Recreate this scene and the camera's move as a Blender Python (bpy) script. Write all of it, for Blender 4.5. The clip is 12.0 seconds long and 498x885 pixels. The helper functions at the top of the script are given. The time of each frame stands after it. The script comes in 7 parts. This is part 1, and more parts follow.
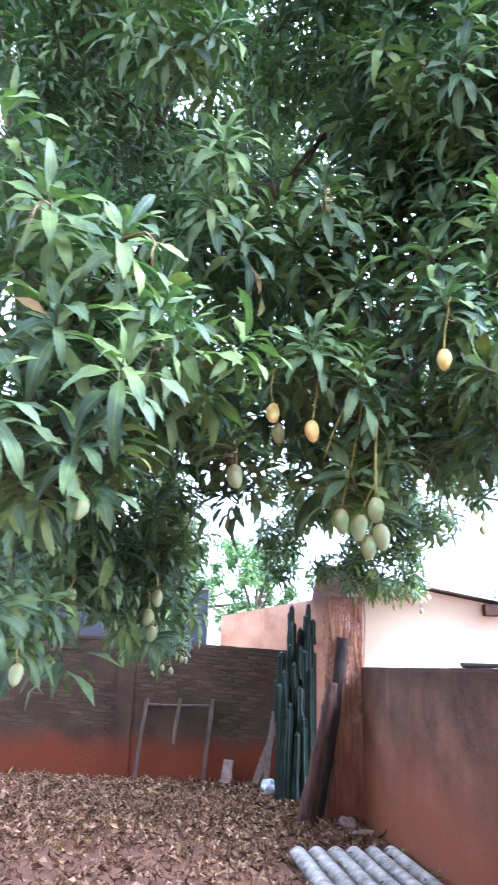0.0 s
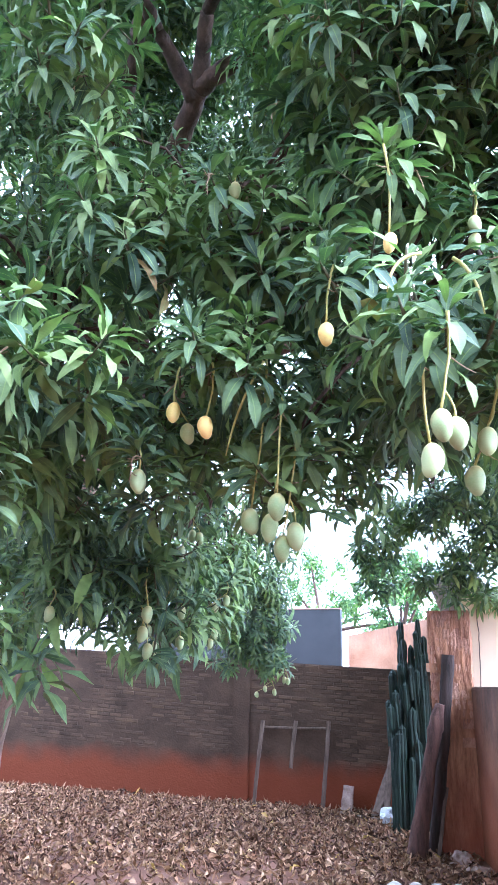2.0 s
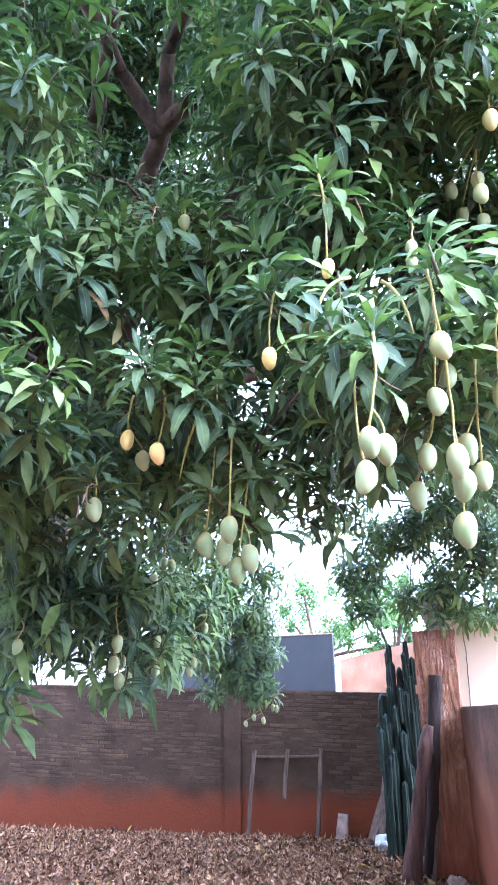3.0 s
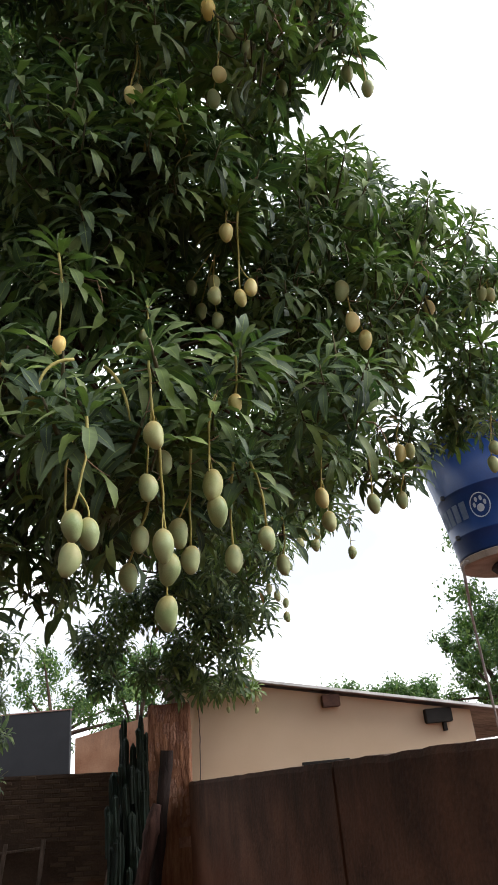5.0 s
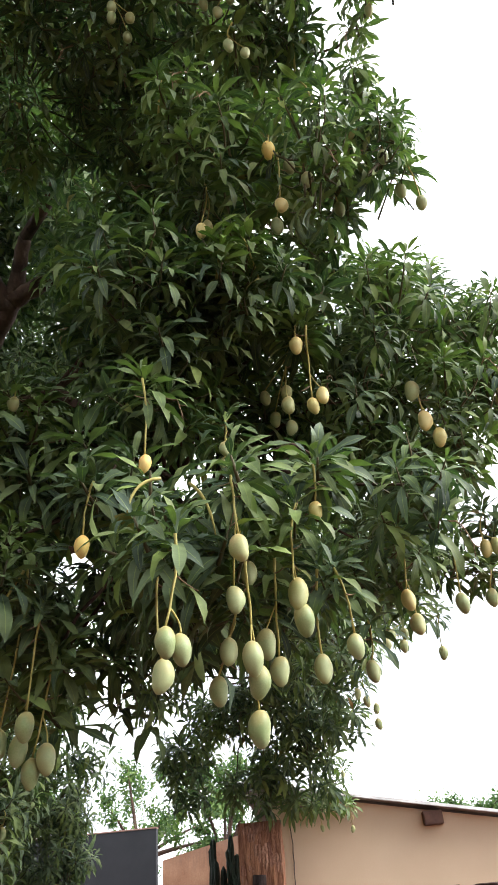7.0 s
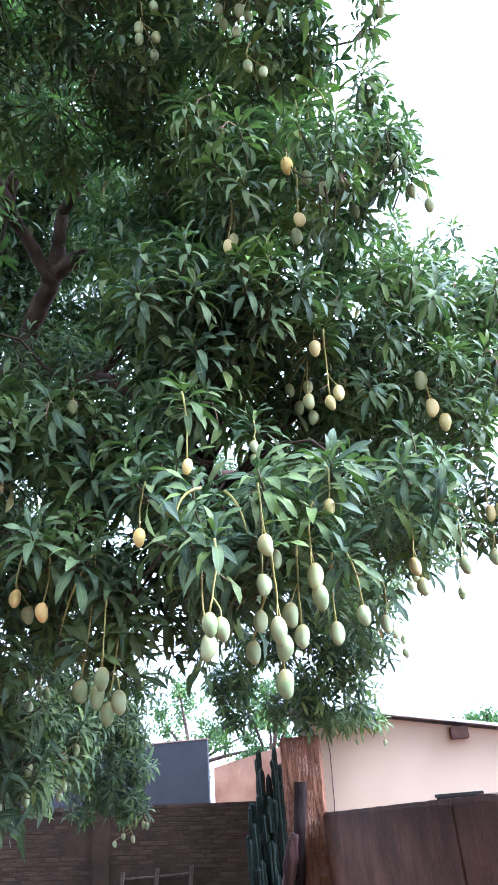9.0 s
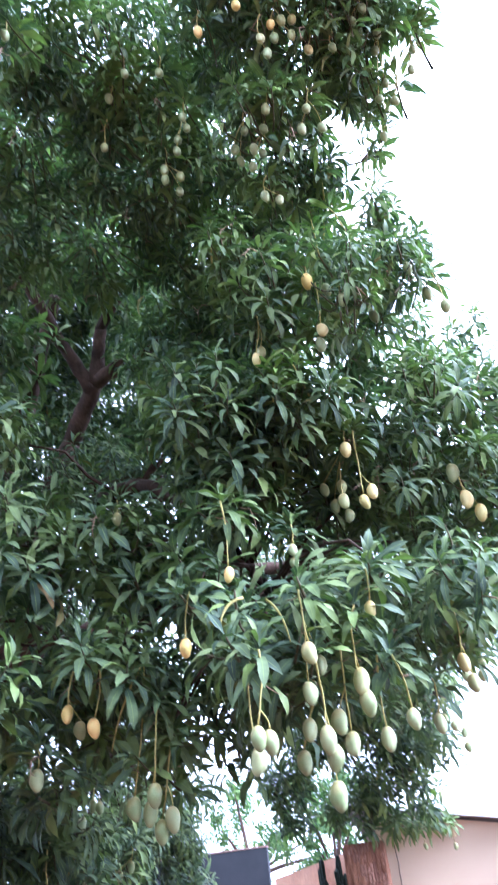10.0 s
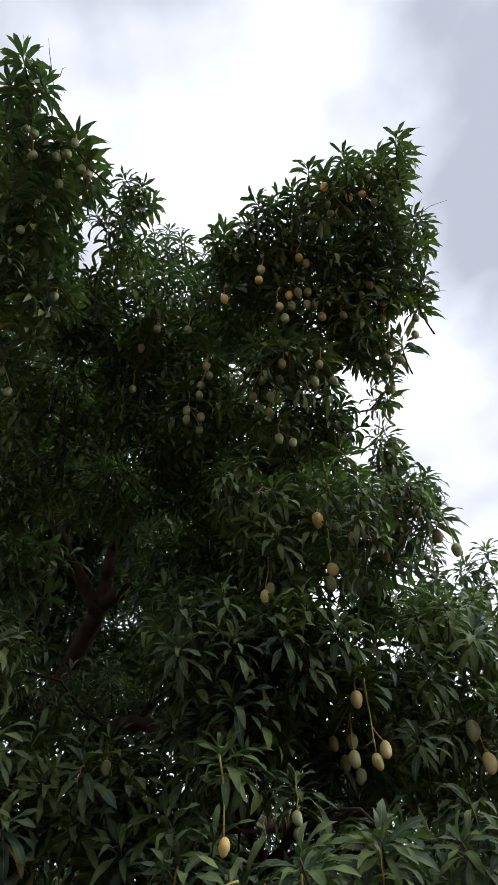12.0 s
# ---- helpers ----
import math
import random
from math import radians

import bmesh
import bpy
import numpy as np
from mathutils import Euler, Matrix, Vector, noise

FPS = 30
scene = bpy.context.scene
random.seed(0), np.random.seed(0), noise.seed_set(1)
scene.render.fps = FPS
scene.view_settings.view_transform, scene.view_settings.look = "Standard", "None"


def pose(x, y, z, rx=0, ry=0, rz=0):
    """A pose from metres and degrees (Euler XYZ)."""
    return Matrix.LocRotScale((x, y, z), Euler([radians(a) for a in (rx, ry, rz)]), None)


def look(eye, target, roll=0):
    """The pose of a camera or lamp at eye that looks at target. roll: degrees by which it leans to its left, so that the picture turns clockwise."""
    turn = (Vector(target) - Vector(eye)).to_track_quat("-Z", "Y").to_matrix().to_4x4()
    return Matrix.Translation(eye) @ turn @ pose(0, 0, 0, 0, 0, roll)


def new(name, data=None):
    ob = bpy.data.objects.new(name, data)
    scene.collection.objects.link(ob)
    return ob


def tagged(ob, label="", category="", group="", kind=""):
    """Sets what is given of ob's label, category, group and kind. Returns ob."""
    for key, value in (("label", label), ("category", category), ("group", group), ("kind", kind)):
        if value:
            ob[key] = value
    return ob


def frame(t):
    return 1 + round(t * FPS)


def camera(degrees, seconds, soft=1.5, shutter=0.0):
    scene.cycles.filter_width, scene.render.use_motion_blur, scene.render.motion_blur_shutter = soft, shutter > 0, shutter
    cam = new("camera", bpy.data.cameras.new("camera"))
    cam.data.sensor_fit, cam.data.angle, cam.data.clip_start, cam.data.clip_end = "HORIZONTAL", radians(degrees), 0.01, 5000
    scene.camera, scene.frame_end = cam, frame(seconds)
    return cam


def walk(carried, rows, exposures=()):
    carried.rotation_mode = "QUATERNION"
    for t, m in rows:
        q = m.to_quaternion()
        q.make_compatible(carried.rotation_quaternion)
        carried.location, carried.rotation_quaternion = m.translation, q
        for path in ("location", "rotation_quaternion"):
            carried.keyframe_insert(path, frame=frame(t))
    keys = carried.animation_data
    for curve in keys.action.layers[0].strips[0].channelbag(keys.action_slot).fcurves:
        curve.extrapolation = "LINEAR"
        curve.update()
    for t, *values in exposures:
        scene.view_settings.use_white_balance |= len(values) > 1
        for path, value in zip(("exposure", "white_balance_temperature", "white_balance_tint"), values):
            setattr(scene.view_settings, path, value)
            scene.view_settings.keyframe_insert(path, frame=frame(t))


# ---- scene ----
cam = camera(40.0, 12.0, 1.5, 0.2)
PATH = [
    (0, (0.31, 0.017, 1.713), (0.165, 1.917, 2.321), 1.7),
    (0.5, (0.543, 0.036, 1.715), (0.582, 1.952, 2.287), 0.5),
    (1, (0.775, 0.188, 1.7), (0.682, 2.09, 2.311), 4.4),
    (1.2, (0.856, 0.235, 1.701), (0.737, 2.121, 2.356), 4.1),
    (1.5, (0.953, 0.283, 1.713), (0.728, 2.138, 2.425), 1.6),
    (2, (1.11, 0.323, 1.706), (0.536, 2.124, 2.361), 1.2),
    (2.5, (1.188, 0.317, 1.692), (0.621, 2.114, 2.364), 1.3),
    (3, (1.237, 0.331, 1.684), (0.7, 2.114, 2.413), -1.1),
    (3.5, (1.285, 0.33, 1.691), (0.9, 2.095, 2.549), -1.9),
    (3.7, (1.309, 0.324, 1.7), (1.055, 2.106, 2.572), -2.3),
    (5.3, (1.38, 0.297, 1.706), (1.554, 2.089, 2.577), -5.5),
    (5.5, (1.388, 0.291, 1.702), (1.559, 2.073, 2.593), -5.0),
    (6, (1.383, 0.255, 1.701), (1.553, 1.977, 2.703), -5.7),
    (6.5, (1.357, 0.228, 1.705), (1.45, 1.894, 2.808), -5.6),
    (7, (1.35, 0.236, 1.715), (1.316, 1.889, 2.841), -5.6),
    (7.5, (1.321, 0.187, 1.715), (1.236, 1.864, 2.801), -4.3),
    (7.7, (1.305, 0.134, 1.708), (1.216, 1.819, 2.782), -3.3),
    (9.3, (1.474, -0.301, 1.737), (1.299, 1.455, 2.679), -5.1),
    (9.5, (1.485, -0.321, 1.74), (1.359, 1.422, 2.713), -6.5),
    (10, (1.483, -0.384, 1.753), (1.241, 1.222, 2.92), -6.7),
    (10.5, (1.479, -0.437, 1.802), (1.177, 0.944, 3.218), -5.1),
    (11, (1.497, -0.444, 1.807), (1.222, 0.827, 3.328), -4.0),
    (11.5, (1.511, -0.453, 1.805), (1.344, 0.746, 3.396), -5.9),
    (12, (1.511, -0.43, 1.813), (1.358, 0.739, 3.428), -5.0),
]
EXPOSURES = [(0.0, 3.1, 4830, 15), (0.8, 2.85, 4780, 12), (1.5, 2.8, 4680, 11), (2.0, 3.2, 4730, 13), (2.5, 3.2, 4730, 13), (3.5, 3.25, 4680, 22), (3.7, 3.25, 4830, 20), (5.3, 0.42, 6380, 10), (6.4, 0.52, 6380, 10), (7.0, 1.5, 6280, 11), (7.7, 2.62, 5030, 17), (9.3, 2.33, 4830, 15), (9.7, 2.33, 4780, 15), (10.0, 2.5, 4830, 22), (10.3, 2.95, 4980, 44), (10.5, 3.05, 4980, 48), (11.0, 2.65, 4980, 48), (11.3, 1.25, 5830, 18), (11.6, 0.2, 5980, 14), (12.0, -0.1, 5980, 14)]
walk(cam, [(t, look(eye, target, roll)) for t, eye, target, roll in PATH], EXPOSURES)

# ---- sky and sun: bright broken overcast ----
world = bpy.data.worlds.new("sky")
scene.world = world
world.use_nodes = True
wn, wl = world.node_tree.nodes, world.node_tree.links
wn.clear()
w_out, w_bg = wn.new("ShaderNodeOutputWorld"), wn.new("ShaderNodeBackground")
w_sky = wn.new("ShaderNodeTexSky")
w_sky.sky_type, w_sky.sun_disc = "NISHITA", False
w_sky.sun_elevation, w_sky.sun_rotation = radians(39), radians(99.8)
w_scale = wn.new("ShaderNodeVectorMath")
w_scale.operation, w_scale.inputs["Scale"].default_value = "SCALE", 0.1
w_co, w_map = wn.new("ShaderNodeTexCoord"), wn.new("ShaderNodeMapping")
w_map.inputs["Scale"].default_value = (1.0, 1.0, 1.9)
w_map.inputs["Location"].default_value = (0.35, 0.2, 0.1)
w_noise, w_ramp, w_mix = wn.new("ShaderNodeTexNoise"), wn.new("ShaderNodeValToRGB"), wn.new("ShaderNodeMix")
w_noise.inputs["Scale"].default_value, w_noise.inputs["Detail"].default_value = 2.3, 5.0
w_noise.inputs["Roughness"].default_value = 0.45
w_ramp.color_ramp.elements[0].position, w_ramp.color_ramp.elements[1].position = 0.40, 0.58
w_ramp.color_ramp.elements[0].color, w_ramp.color_ramp.elements[1].color = (0.80, 0.825, 0.87, 1), (1.72, 1.72, 1.72, 1)
w_mix.data_type = "RGBA"
w_mix.inputs["Factor"].default_value = 0.88
wl.new(w_co.outputs["Generated"], w_map.inputs["Vector"])
wl.new(w_map.outputs["Vector"], w_noise.inputs["Vector"])
wl.new(w_noise.outputs["Fac"], w_ramp.inputs["Fac"])
wl.new(w_sky.outputs["Color"], w_scale.inputs[0])
wl.new(w_scale.outputs["Vector"], w_mix.inputs["A"])
wl.new(w_ramp.outputs["Color"], w_mix.inputs["B"])
wl.new(w_mix.outputs["Result"], w_bg.inputs["Color"])
w_bg.inputs["Strength"].default_value = 0.85
wl.new(w_bg.outputs["Background"], w_out.inputs["Surface"])

sun = new("sun", bpy.data.lights.new("sun", "SUN"))
sun.data.energy, sun.data.angle, sun.data.color = 2.3, radians(40), (1.0, 0.97, 0.92)
sun.matrix_world = look((7.5, 0.7, 8.2), (0, 2, 2))


# ---- materials ----
def material(name, dark, light, scale=6.0, rough=0.8, bump=0.3, fine=60.0, metal=0.0, specular=0.4, random_from="", stretch=(1, 1, 1), bump_size=0.01, spread=0.22):
    """Two-scale noise between two colours, with fine relief."""
    m = bpy.data.materials.new(name)
    m.use_nodes = True
    n, l = m.node_tree.nodes, m.node_tree.links
    b = n["Principled BSDF"]
    co, mp = n.new("ShaderNodeTexCoord"), n.new("ShaderNodeMapping")
    mp.inputs["Scale"].default_value = stretch
    l.new(co.outputs["Object"], mp.inputs["Vector"])
    big, small = n.new("ShaderNodeTexNoise"), n.new("ShaderNodeTexNoise")
    big.inputs["Scale"].default_value, big.inputs["Detail"].default_value = scale, 6
    small.inputs["Scale"].default_value, small.inputs["Detail"].default_value = fine, 4
    for k in (big, small):
        l.new(mp.outputs["Vector"], k.inputs["Vector"])
    add = n.new("ShaderNodeMath")
    add.operation = "MULTIPLY_ADD"
    add.inputs[1].default_value = 0.35
    l.new(small.outputs["Fac"], add.inputs[0])
    l.new(big.outputs["Fac"], add.inputs[2])
    last = add.outputs[0]
    if random_from:
        src = n.new("ShaderNodeObjectInfo" if random_from == "object" else "ShaderNodeNewGeometry")
        more = n.new("ShaderNodeMath")
        more.operation = "MULTIPLY_ADD"
        more.inputs[1].default_value = spread
        l.new(src.outputs["Random" if random_from == "object" else "Random Per Island"], more.inputs[0])
        l.new(last, more.inputs[2])
        shift = n.new("ShaderNodeMath")
        shift.operation, shift.inputs[1].default_value = "SUBTRACT", spread / 2
        l.new(more.outputs[0], shift.inputs[0])
        last = shift.outputs[0]
    ramp = n.new("ShaderNodeValToRGB")
    ramp.color_ramp.elements[0].position, ramp.color_ramp.elements[1].position = 0.45, 0.9
    ramp.color_ramp.elements[0].color, ramp.color_ramp.elements[1].color = (*dark, 1), (*light, 1)
    l.new(last, ramp.inputs["Fac"])
    l.new(ramp.outputs["Color"], b.inputs["Base Color"])
    b.inputs["Roughness"].default_value, b.inputs["Metallic"].default_value = rough, metal
    b.inputs["Specular IOR Level"].default_value = specular
    bp = n.new("ShaderNodeBump")
    bp.inputs["Strength"].default_value, bp.inputs["Distance"].default_value = bump, bump_size
    l.new(last if not random_from else add.outputs[0], bp.inputs["Height"])
    l.new(bp.outputs["Normal"], b.inputs["Normal"])
    return m


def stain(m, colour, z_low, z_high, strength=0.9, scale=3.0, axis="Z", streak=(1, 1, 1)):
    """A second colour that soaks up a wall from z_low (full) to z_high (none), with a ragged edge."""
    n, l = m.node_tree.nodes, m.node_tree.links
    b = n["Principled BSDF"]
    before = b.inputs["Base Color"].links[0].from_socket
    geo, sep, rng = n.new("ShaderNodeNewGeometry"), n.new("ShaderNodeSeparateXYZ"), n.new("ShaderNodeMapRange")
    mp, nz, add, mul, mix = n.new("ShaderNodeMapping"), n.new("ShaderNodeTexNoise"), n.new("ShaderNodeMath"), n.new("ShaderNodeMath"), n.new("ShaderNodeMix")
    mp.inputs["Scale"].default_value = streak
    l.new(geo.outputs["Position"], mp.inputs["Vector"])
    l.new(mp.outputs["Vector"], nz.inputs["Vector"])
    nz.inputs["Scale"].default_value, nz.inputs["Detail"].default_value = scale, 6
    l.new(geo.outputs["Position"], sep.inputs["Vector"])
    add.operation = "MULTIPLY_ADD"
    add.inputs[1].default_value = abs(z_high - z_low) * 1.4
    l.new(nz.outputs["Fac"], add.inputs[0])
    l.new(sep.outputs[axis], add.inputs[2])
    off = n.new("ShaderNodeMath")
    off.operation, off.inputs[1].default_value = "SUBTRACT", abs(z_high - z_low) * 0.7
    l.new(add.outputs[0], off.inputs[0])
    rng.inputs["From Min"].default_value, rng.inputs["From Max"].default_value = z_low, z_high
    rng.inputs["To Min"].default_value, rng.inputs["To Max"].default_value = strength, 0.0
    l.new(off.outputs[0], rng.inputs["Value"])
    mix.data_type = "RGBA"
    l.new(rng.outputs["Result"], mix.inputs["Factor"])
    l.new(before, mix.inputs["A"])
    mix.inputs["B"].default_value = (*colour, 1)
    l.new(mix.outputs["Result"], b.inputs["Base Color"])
    return m


def leaf_material(name, random_from, stops, rough=0.58, through_light=0.14, vein=(0.2, 0.26, 0.08), young=0.0):
    """Leathery leaf: colour differs leaf by leaf, pale midrib, a little light comes through."""
    m = bpy.data.materials.new(name)
    m.use_nodes = True
    n, l = m.node_tree.nodes, m.node_tree.links
    b, out = n["Principled BSDF"], n["Material Output"]
    src = n.new("ShaderNodeObjectInfo" if random_from == "object" else "ShaderNodeNewGeometry")
    ramp = n.new("ShaderNodeValToRGB")
    e = ramp.color_ramp.elements
    e[0].position, e[0].color = stops[0][0], (*stops[0][1], 1)
    e[1].position, e[1].color = stops[-1][0], (*stops[-1][1], 1)
    for p, c in stops[1:-1]:
        k = e.new(p)
        k.color = (*c, 1)
    l.new(src.outputs["Random" if random_from == "object" else "Random Per Island"], ramp.inputs["Fac"])
    uv, sep = n.new("ShaderNodeTexCoord"), n.new("ShaderNodeSeparateXYZ")
    l.new(uv.outputs["UV"], sep.inputs["Vector"])
    dist, rib = n.new("ShaderNodeMath"), n.new("ShaderNodeMapRange")
    dist.operation, dist.inputs[1].default_value, dist.inputs[2].default_value = "COMPARE", 0.5, 0.035
    l.new(sep.outputs["Y"], dist.inputs[0])
    mix = n.new("ShaderNodeMix")
    mix.data_type = "RGBA"
    fac = n.new("ShaderNodeMath")
    fac.operation, fac.inputs[1].default_value = "MULTIPLY", 0.7
    l.new(dist.outputs[0], fac.inputs[0])
    l.new(fac.outputs[0], mix.inputs["Factor"])
    mix.inputs["B"].default_value = (*vein, 1)
    where, flush, flush_ramp, aged = n.new("ShaderNodeNewGeometry"), n.new("ShaderNodeTexNoise"), n.new("ShaderNodeMapRange"), n.new("ShaderNodeMix")
    flush.inputs["Scale"].default_value, flush.inputs["Detail"].default_value = 3.2, 2
    l.new(where.outputs["Position"], flush.inputs["Vector"])
    flush_ramp.inputs["From Min"].default_value, flush_ramp.inputs["From Max"].default_value = 0.47, 0.68
    flush_ramp.inputs["To Max"].default_value = young
    l.new(flush.outputs["Fac"], flush_ramp.inputs["Value"])
    aged.data_type = "RGBA"
    l.new(flush_ramp.outputs["Result"], aged.inputs["Factor"])
    l.new(ramp.outputs["Color"], aged.inputs["A"])
    aged.inputs["B"].default_value = (0.19, 0.255, 0.075, 1)
    l.new(aged.outputs["Result"], mix.inputs["A"])
    nz, mul = n.new("ShaderNodeTexNoise"), n.new("ShaderNodeMix")
    nz.inputs["Scale"].default_value, nz.inputs["Detail"].default_value = 22, 3
    l.new(where.outputs["Position"], nz.inputs["Vector"])
    mul.data_type, mul.blend_type = "RGBA", "MULTIPLY"
    mul.inputs["Factor"].default_value = 0.5
    l.new(mix.outputs["Result"], mul.inputs["A"])
    nz2 = n.new("ShaderNodeValToRGB")
    nz2.color_ramp.elements[0].position, nz2.color_ramp.elements[0].color = 0.3, (0.45, 0.45, 0.45, 1)
    nz2.color_ramp.elements[1].position, nz2.color_ramp.elements[1].color = 0.65, (1.25, 1.25, 1.2, 1)
    l.new(nz.outputs["Fac"], nz2.inputs["Fac"])
    l.new(nz2.outputs["Color"], mul.inputs["B"])
    l.new(mul.outputs["Result"], b.inputs["Base Color"])
    b.inputs["Roughness"].default_value = rough
    b.inputs["Specular IOR Level"].default_value = 0.28
    wave, bp = n.new("ShaderNodeTexWave"), n.new("ShaderNodeBump")
    wave.bands_direction = "X"
    wave.inputs["Scale"].default_value, wave.inputs["Distortion"].default_value = 7.0, 1.0
    l.new(uv.outputs["UV"], wave.inputs["Vector"])
    bp.inputs["Strength"].default_value, bp.inputs["Distance"].default_value = 0.08, 0.002
    l.new(wave.outputs["Fac"], bp.inputs["Height"])
    l.new(bp.outputs["Normal"], b.inputs["Normal"])
    tr, ms = n.new("ShaderNodeBsdfTranslucent"), n.new("ShaderNodeMixShader")
    bright = n.new("ShaderNodeMix")
    bright.data_type, bright.blend_type = "RGBA", "MULTIPLY"
    bright.inputs["Factor"].default_value = 1.0
    l.new(mul.outputs["Result"], bright.inputs["A"])
    bright.inputs["B"].default_value = (1.4, 2.0, 0.9, 1)
    l.new(bright.outputs["Result"], tr.inputs["Color"])
    ms.inputs["Fac"].default_value = through_light
    l.new(b.outputs["BSDF"], ms.inputs[1])
    l.new(tr.outputs["BSDF"], ms.inputs[2])
    l.new(ms.outputs["Shader"], out.inputs["Surface"])
    return m


GREENS = [(0.0, (0.040, 0.067, 0.042)), (0.35, (0.070, 0.106, 0.060)), (0.75, (0.113, 0.155, 0.080)), (0.93, (0.17, 0.21, 0.083)), (0.985, (0.21, 0.29, 0.085)), (0.997, (0.20, 0.22, 0.07)), (1.0, (0.22, 0.11, 0.05))]
FAR_GREENS = [(0.0, (0.035, 0.075, 0.025)), (0.5, (0.06, 0.115, 0.035)), (1.0, (0.13, 0.19, 0.05))]
DEAD = [(0.0, (0.045, 0.019, 0.012)), (0.3, (0.125, 0.058, 0.034)), (0.65, (0.27, 0.145, 0.085)), (0.985, (0.43, 0.275, 0.18)), (1.0, (0.42, 0.28, 0.06))]
M_LEAF = leaf_material("mango_leaf", "island", GREENS, young=0.75)
M_LEAF_ONE = leaf_material("mango_leaf_single", "object", GREENS, young=0.75)
M_YOUNG = leaf_material("young_leaf", "object", [(0.0, (0.10, 0.19, 0.05)), (0.5, (0.15, 0.26, 0.06)), (1.0, (0.22, 0.33, 0.08))], 0.47, 0.12, (0.36, 0.46, 0.14))
M_FAR_LEAF = leaf_material("far_leaf", "island", FAR_GREENS, 0.6, 0.25)
M_DEAD = leaf_material("dead_leaf", "island", DEAD, 0.75, 0.05, (0.34, 0.22, 0.13))
M_DEAD_ONE = leaf_material("dead_leaf_single", "object", DEAD, 0.75, 0.05, (0.34, 0.22, 0.13))
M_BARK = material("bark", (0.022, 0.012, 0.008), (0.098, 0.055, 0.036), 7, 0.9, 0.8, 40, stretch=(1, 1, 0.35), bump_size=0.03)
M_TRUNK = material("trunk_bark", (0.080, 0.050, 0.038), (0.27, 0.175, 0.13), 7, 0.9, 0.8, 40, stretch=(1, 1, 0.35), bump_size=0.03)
M_TWIG = material("twig", (0.05, 0.055, 0.025), (0.12, 0.10, 0.05), 20, 0.8)
M_DRY = material("dry_stalk", (0.16, 0.095, 0.055), (0.36, 0.25, 0.16), 15, 0.8, 0.3, 120, bump_size=0.002)
M_STALK = material("stalk", (0.30, 0.27, 0.07), (0.50, 0.43, 0.14), 15, 0.6, 0.3, 120, bump_size=0.002)
M_SOIL = material("red_soil", (0.085, 0.034, 0.019), (0.165, 0.073, 0.044), 1.5, 0.95, 0.8, 25, bump_size=0.03)
M_LWALL = stain(material("block_wall_plaster", (0.027, 0.0145, 0.0088), (0.078, 0.045, 0.027), 2.2, 0.92, 0.9, 45, bump_size=0.015), (0.150, 0.030, 0.008), 0.40, 0.68, 0.92, 2.0)
M_BRICK = stain(material("weathered_brick", (0.030, 0.0165, 0.0100), (0.100, 0.060, 0.036), 3, 0.92, 0.9, 60, random_from="object", bump_size=0.01), (0.150, 0.030, 0.008), 0.40, 0.68, 0.9, 2.0)
M_BRICKS = stain(material("weathered_bricks", (0.030, 0.0165, 0.0100), (0.100, 0.060, 0.036), 3, 0.92, 0.9, 60, random_from="island", bump_size=0.01), (0.150, 0.030, 0.008), 0.40, 0.68, 0.9, 2.0)
M_RWALL = stain(stain(material("rendered_wall", (0.060, 0.0265, 0.0155), (0.23, 0.105, 0.060), 2.6, 0.9, 1.0, 38, bump_size=0.02), (0.205, 0.056, 0.019), 0.35, 1.25, 0.85, 1.6), (0.030, 0.021, 0.018), 1.85, 1.2, 0.62, 5.0, streak=(2.2, 2.2, 0.22))
M_PILLAR = stain(stain(material("brick_pillar", (0.145, 0.056, 0.031), (0.45, 0.215, 0.115), 7, 0.92, 1.0, 50, stretch=(2.5, 2.5, 0.35), bump_size=0.03), (0.22, 0.05, 0.025), 0.1, 0.9, 0.8, 2.5), (0.07, 0.045, 0.038), 2.7, 1.9, 0.5, 6.0, streak=(4, 4, 0.5))
M_HOUSE = material("pale_pink_paint", (0.57, 0.435, 0.30), (0.64, 0.505, 0.36), 1.2, 0.85, 0.15, 80)
M_HOUSE_OLD = stain(material("stained_pink_wall", (0.27, 0.125, 0.07), (0.44, 0.25, 0.155), 2.5, 0.9, 0.4, 40), (0.09, 0.065, 0.06), 3.2, 2.3, 0.6, 5, streak=(4, 4, 0.6))
M_ROOF = material("fibre_cement", (0.20, 0.185, 0.18), (0.40, 0.375, 0.36), 4, 0.9, 0.4, 60)
# second colour by height: dark in the sheet's valleys, none on its crests
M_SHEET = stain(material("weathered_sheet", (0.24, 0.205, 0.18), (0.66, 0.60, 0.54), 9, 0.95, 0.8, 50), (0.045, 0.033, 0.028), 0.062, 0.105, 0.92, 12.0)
M_LOG = material("reddish_log", (0.035, 0.016, 0.012), (0.125, 0.058, 0.044), 5, 0.9, 0.9, 40, stretch=(4, 4, 0.4), bump_size=0.02)
M_WOOD_DARK = material("old_dark_wood", (0.010, 0.006, 0.005), (0.045, 0.024, 0.019), 6, 0.9, 0.9, 50, stretch=(4, 4, 0.4), bump_size=0.02)
M_WOOD = material("grey_wood", (0.055, 0.036, 0.026), (0.15, 0.105, 0.08), 8, 0.9, 0.6, 70, stretch=(4, 4, 0.5))
M_BEAM = material("purlin_wood", (0.055, 0.025, 0.018), (0.12, 0.058, 0.04), 10, 0.85)
M_CACTUS = material("cactus_skin", (0.004, 0.013, 0.009), (0.014, 0.032, 0.020), 5, 0.6, 0.4, 50)
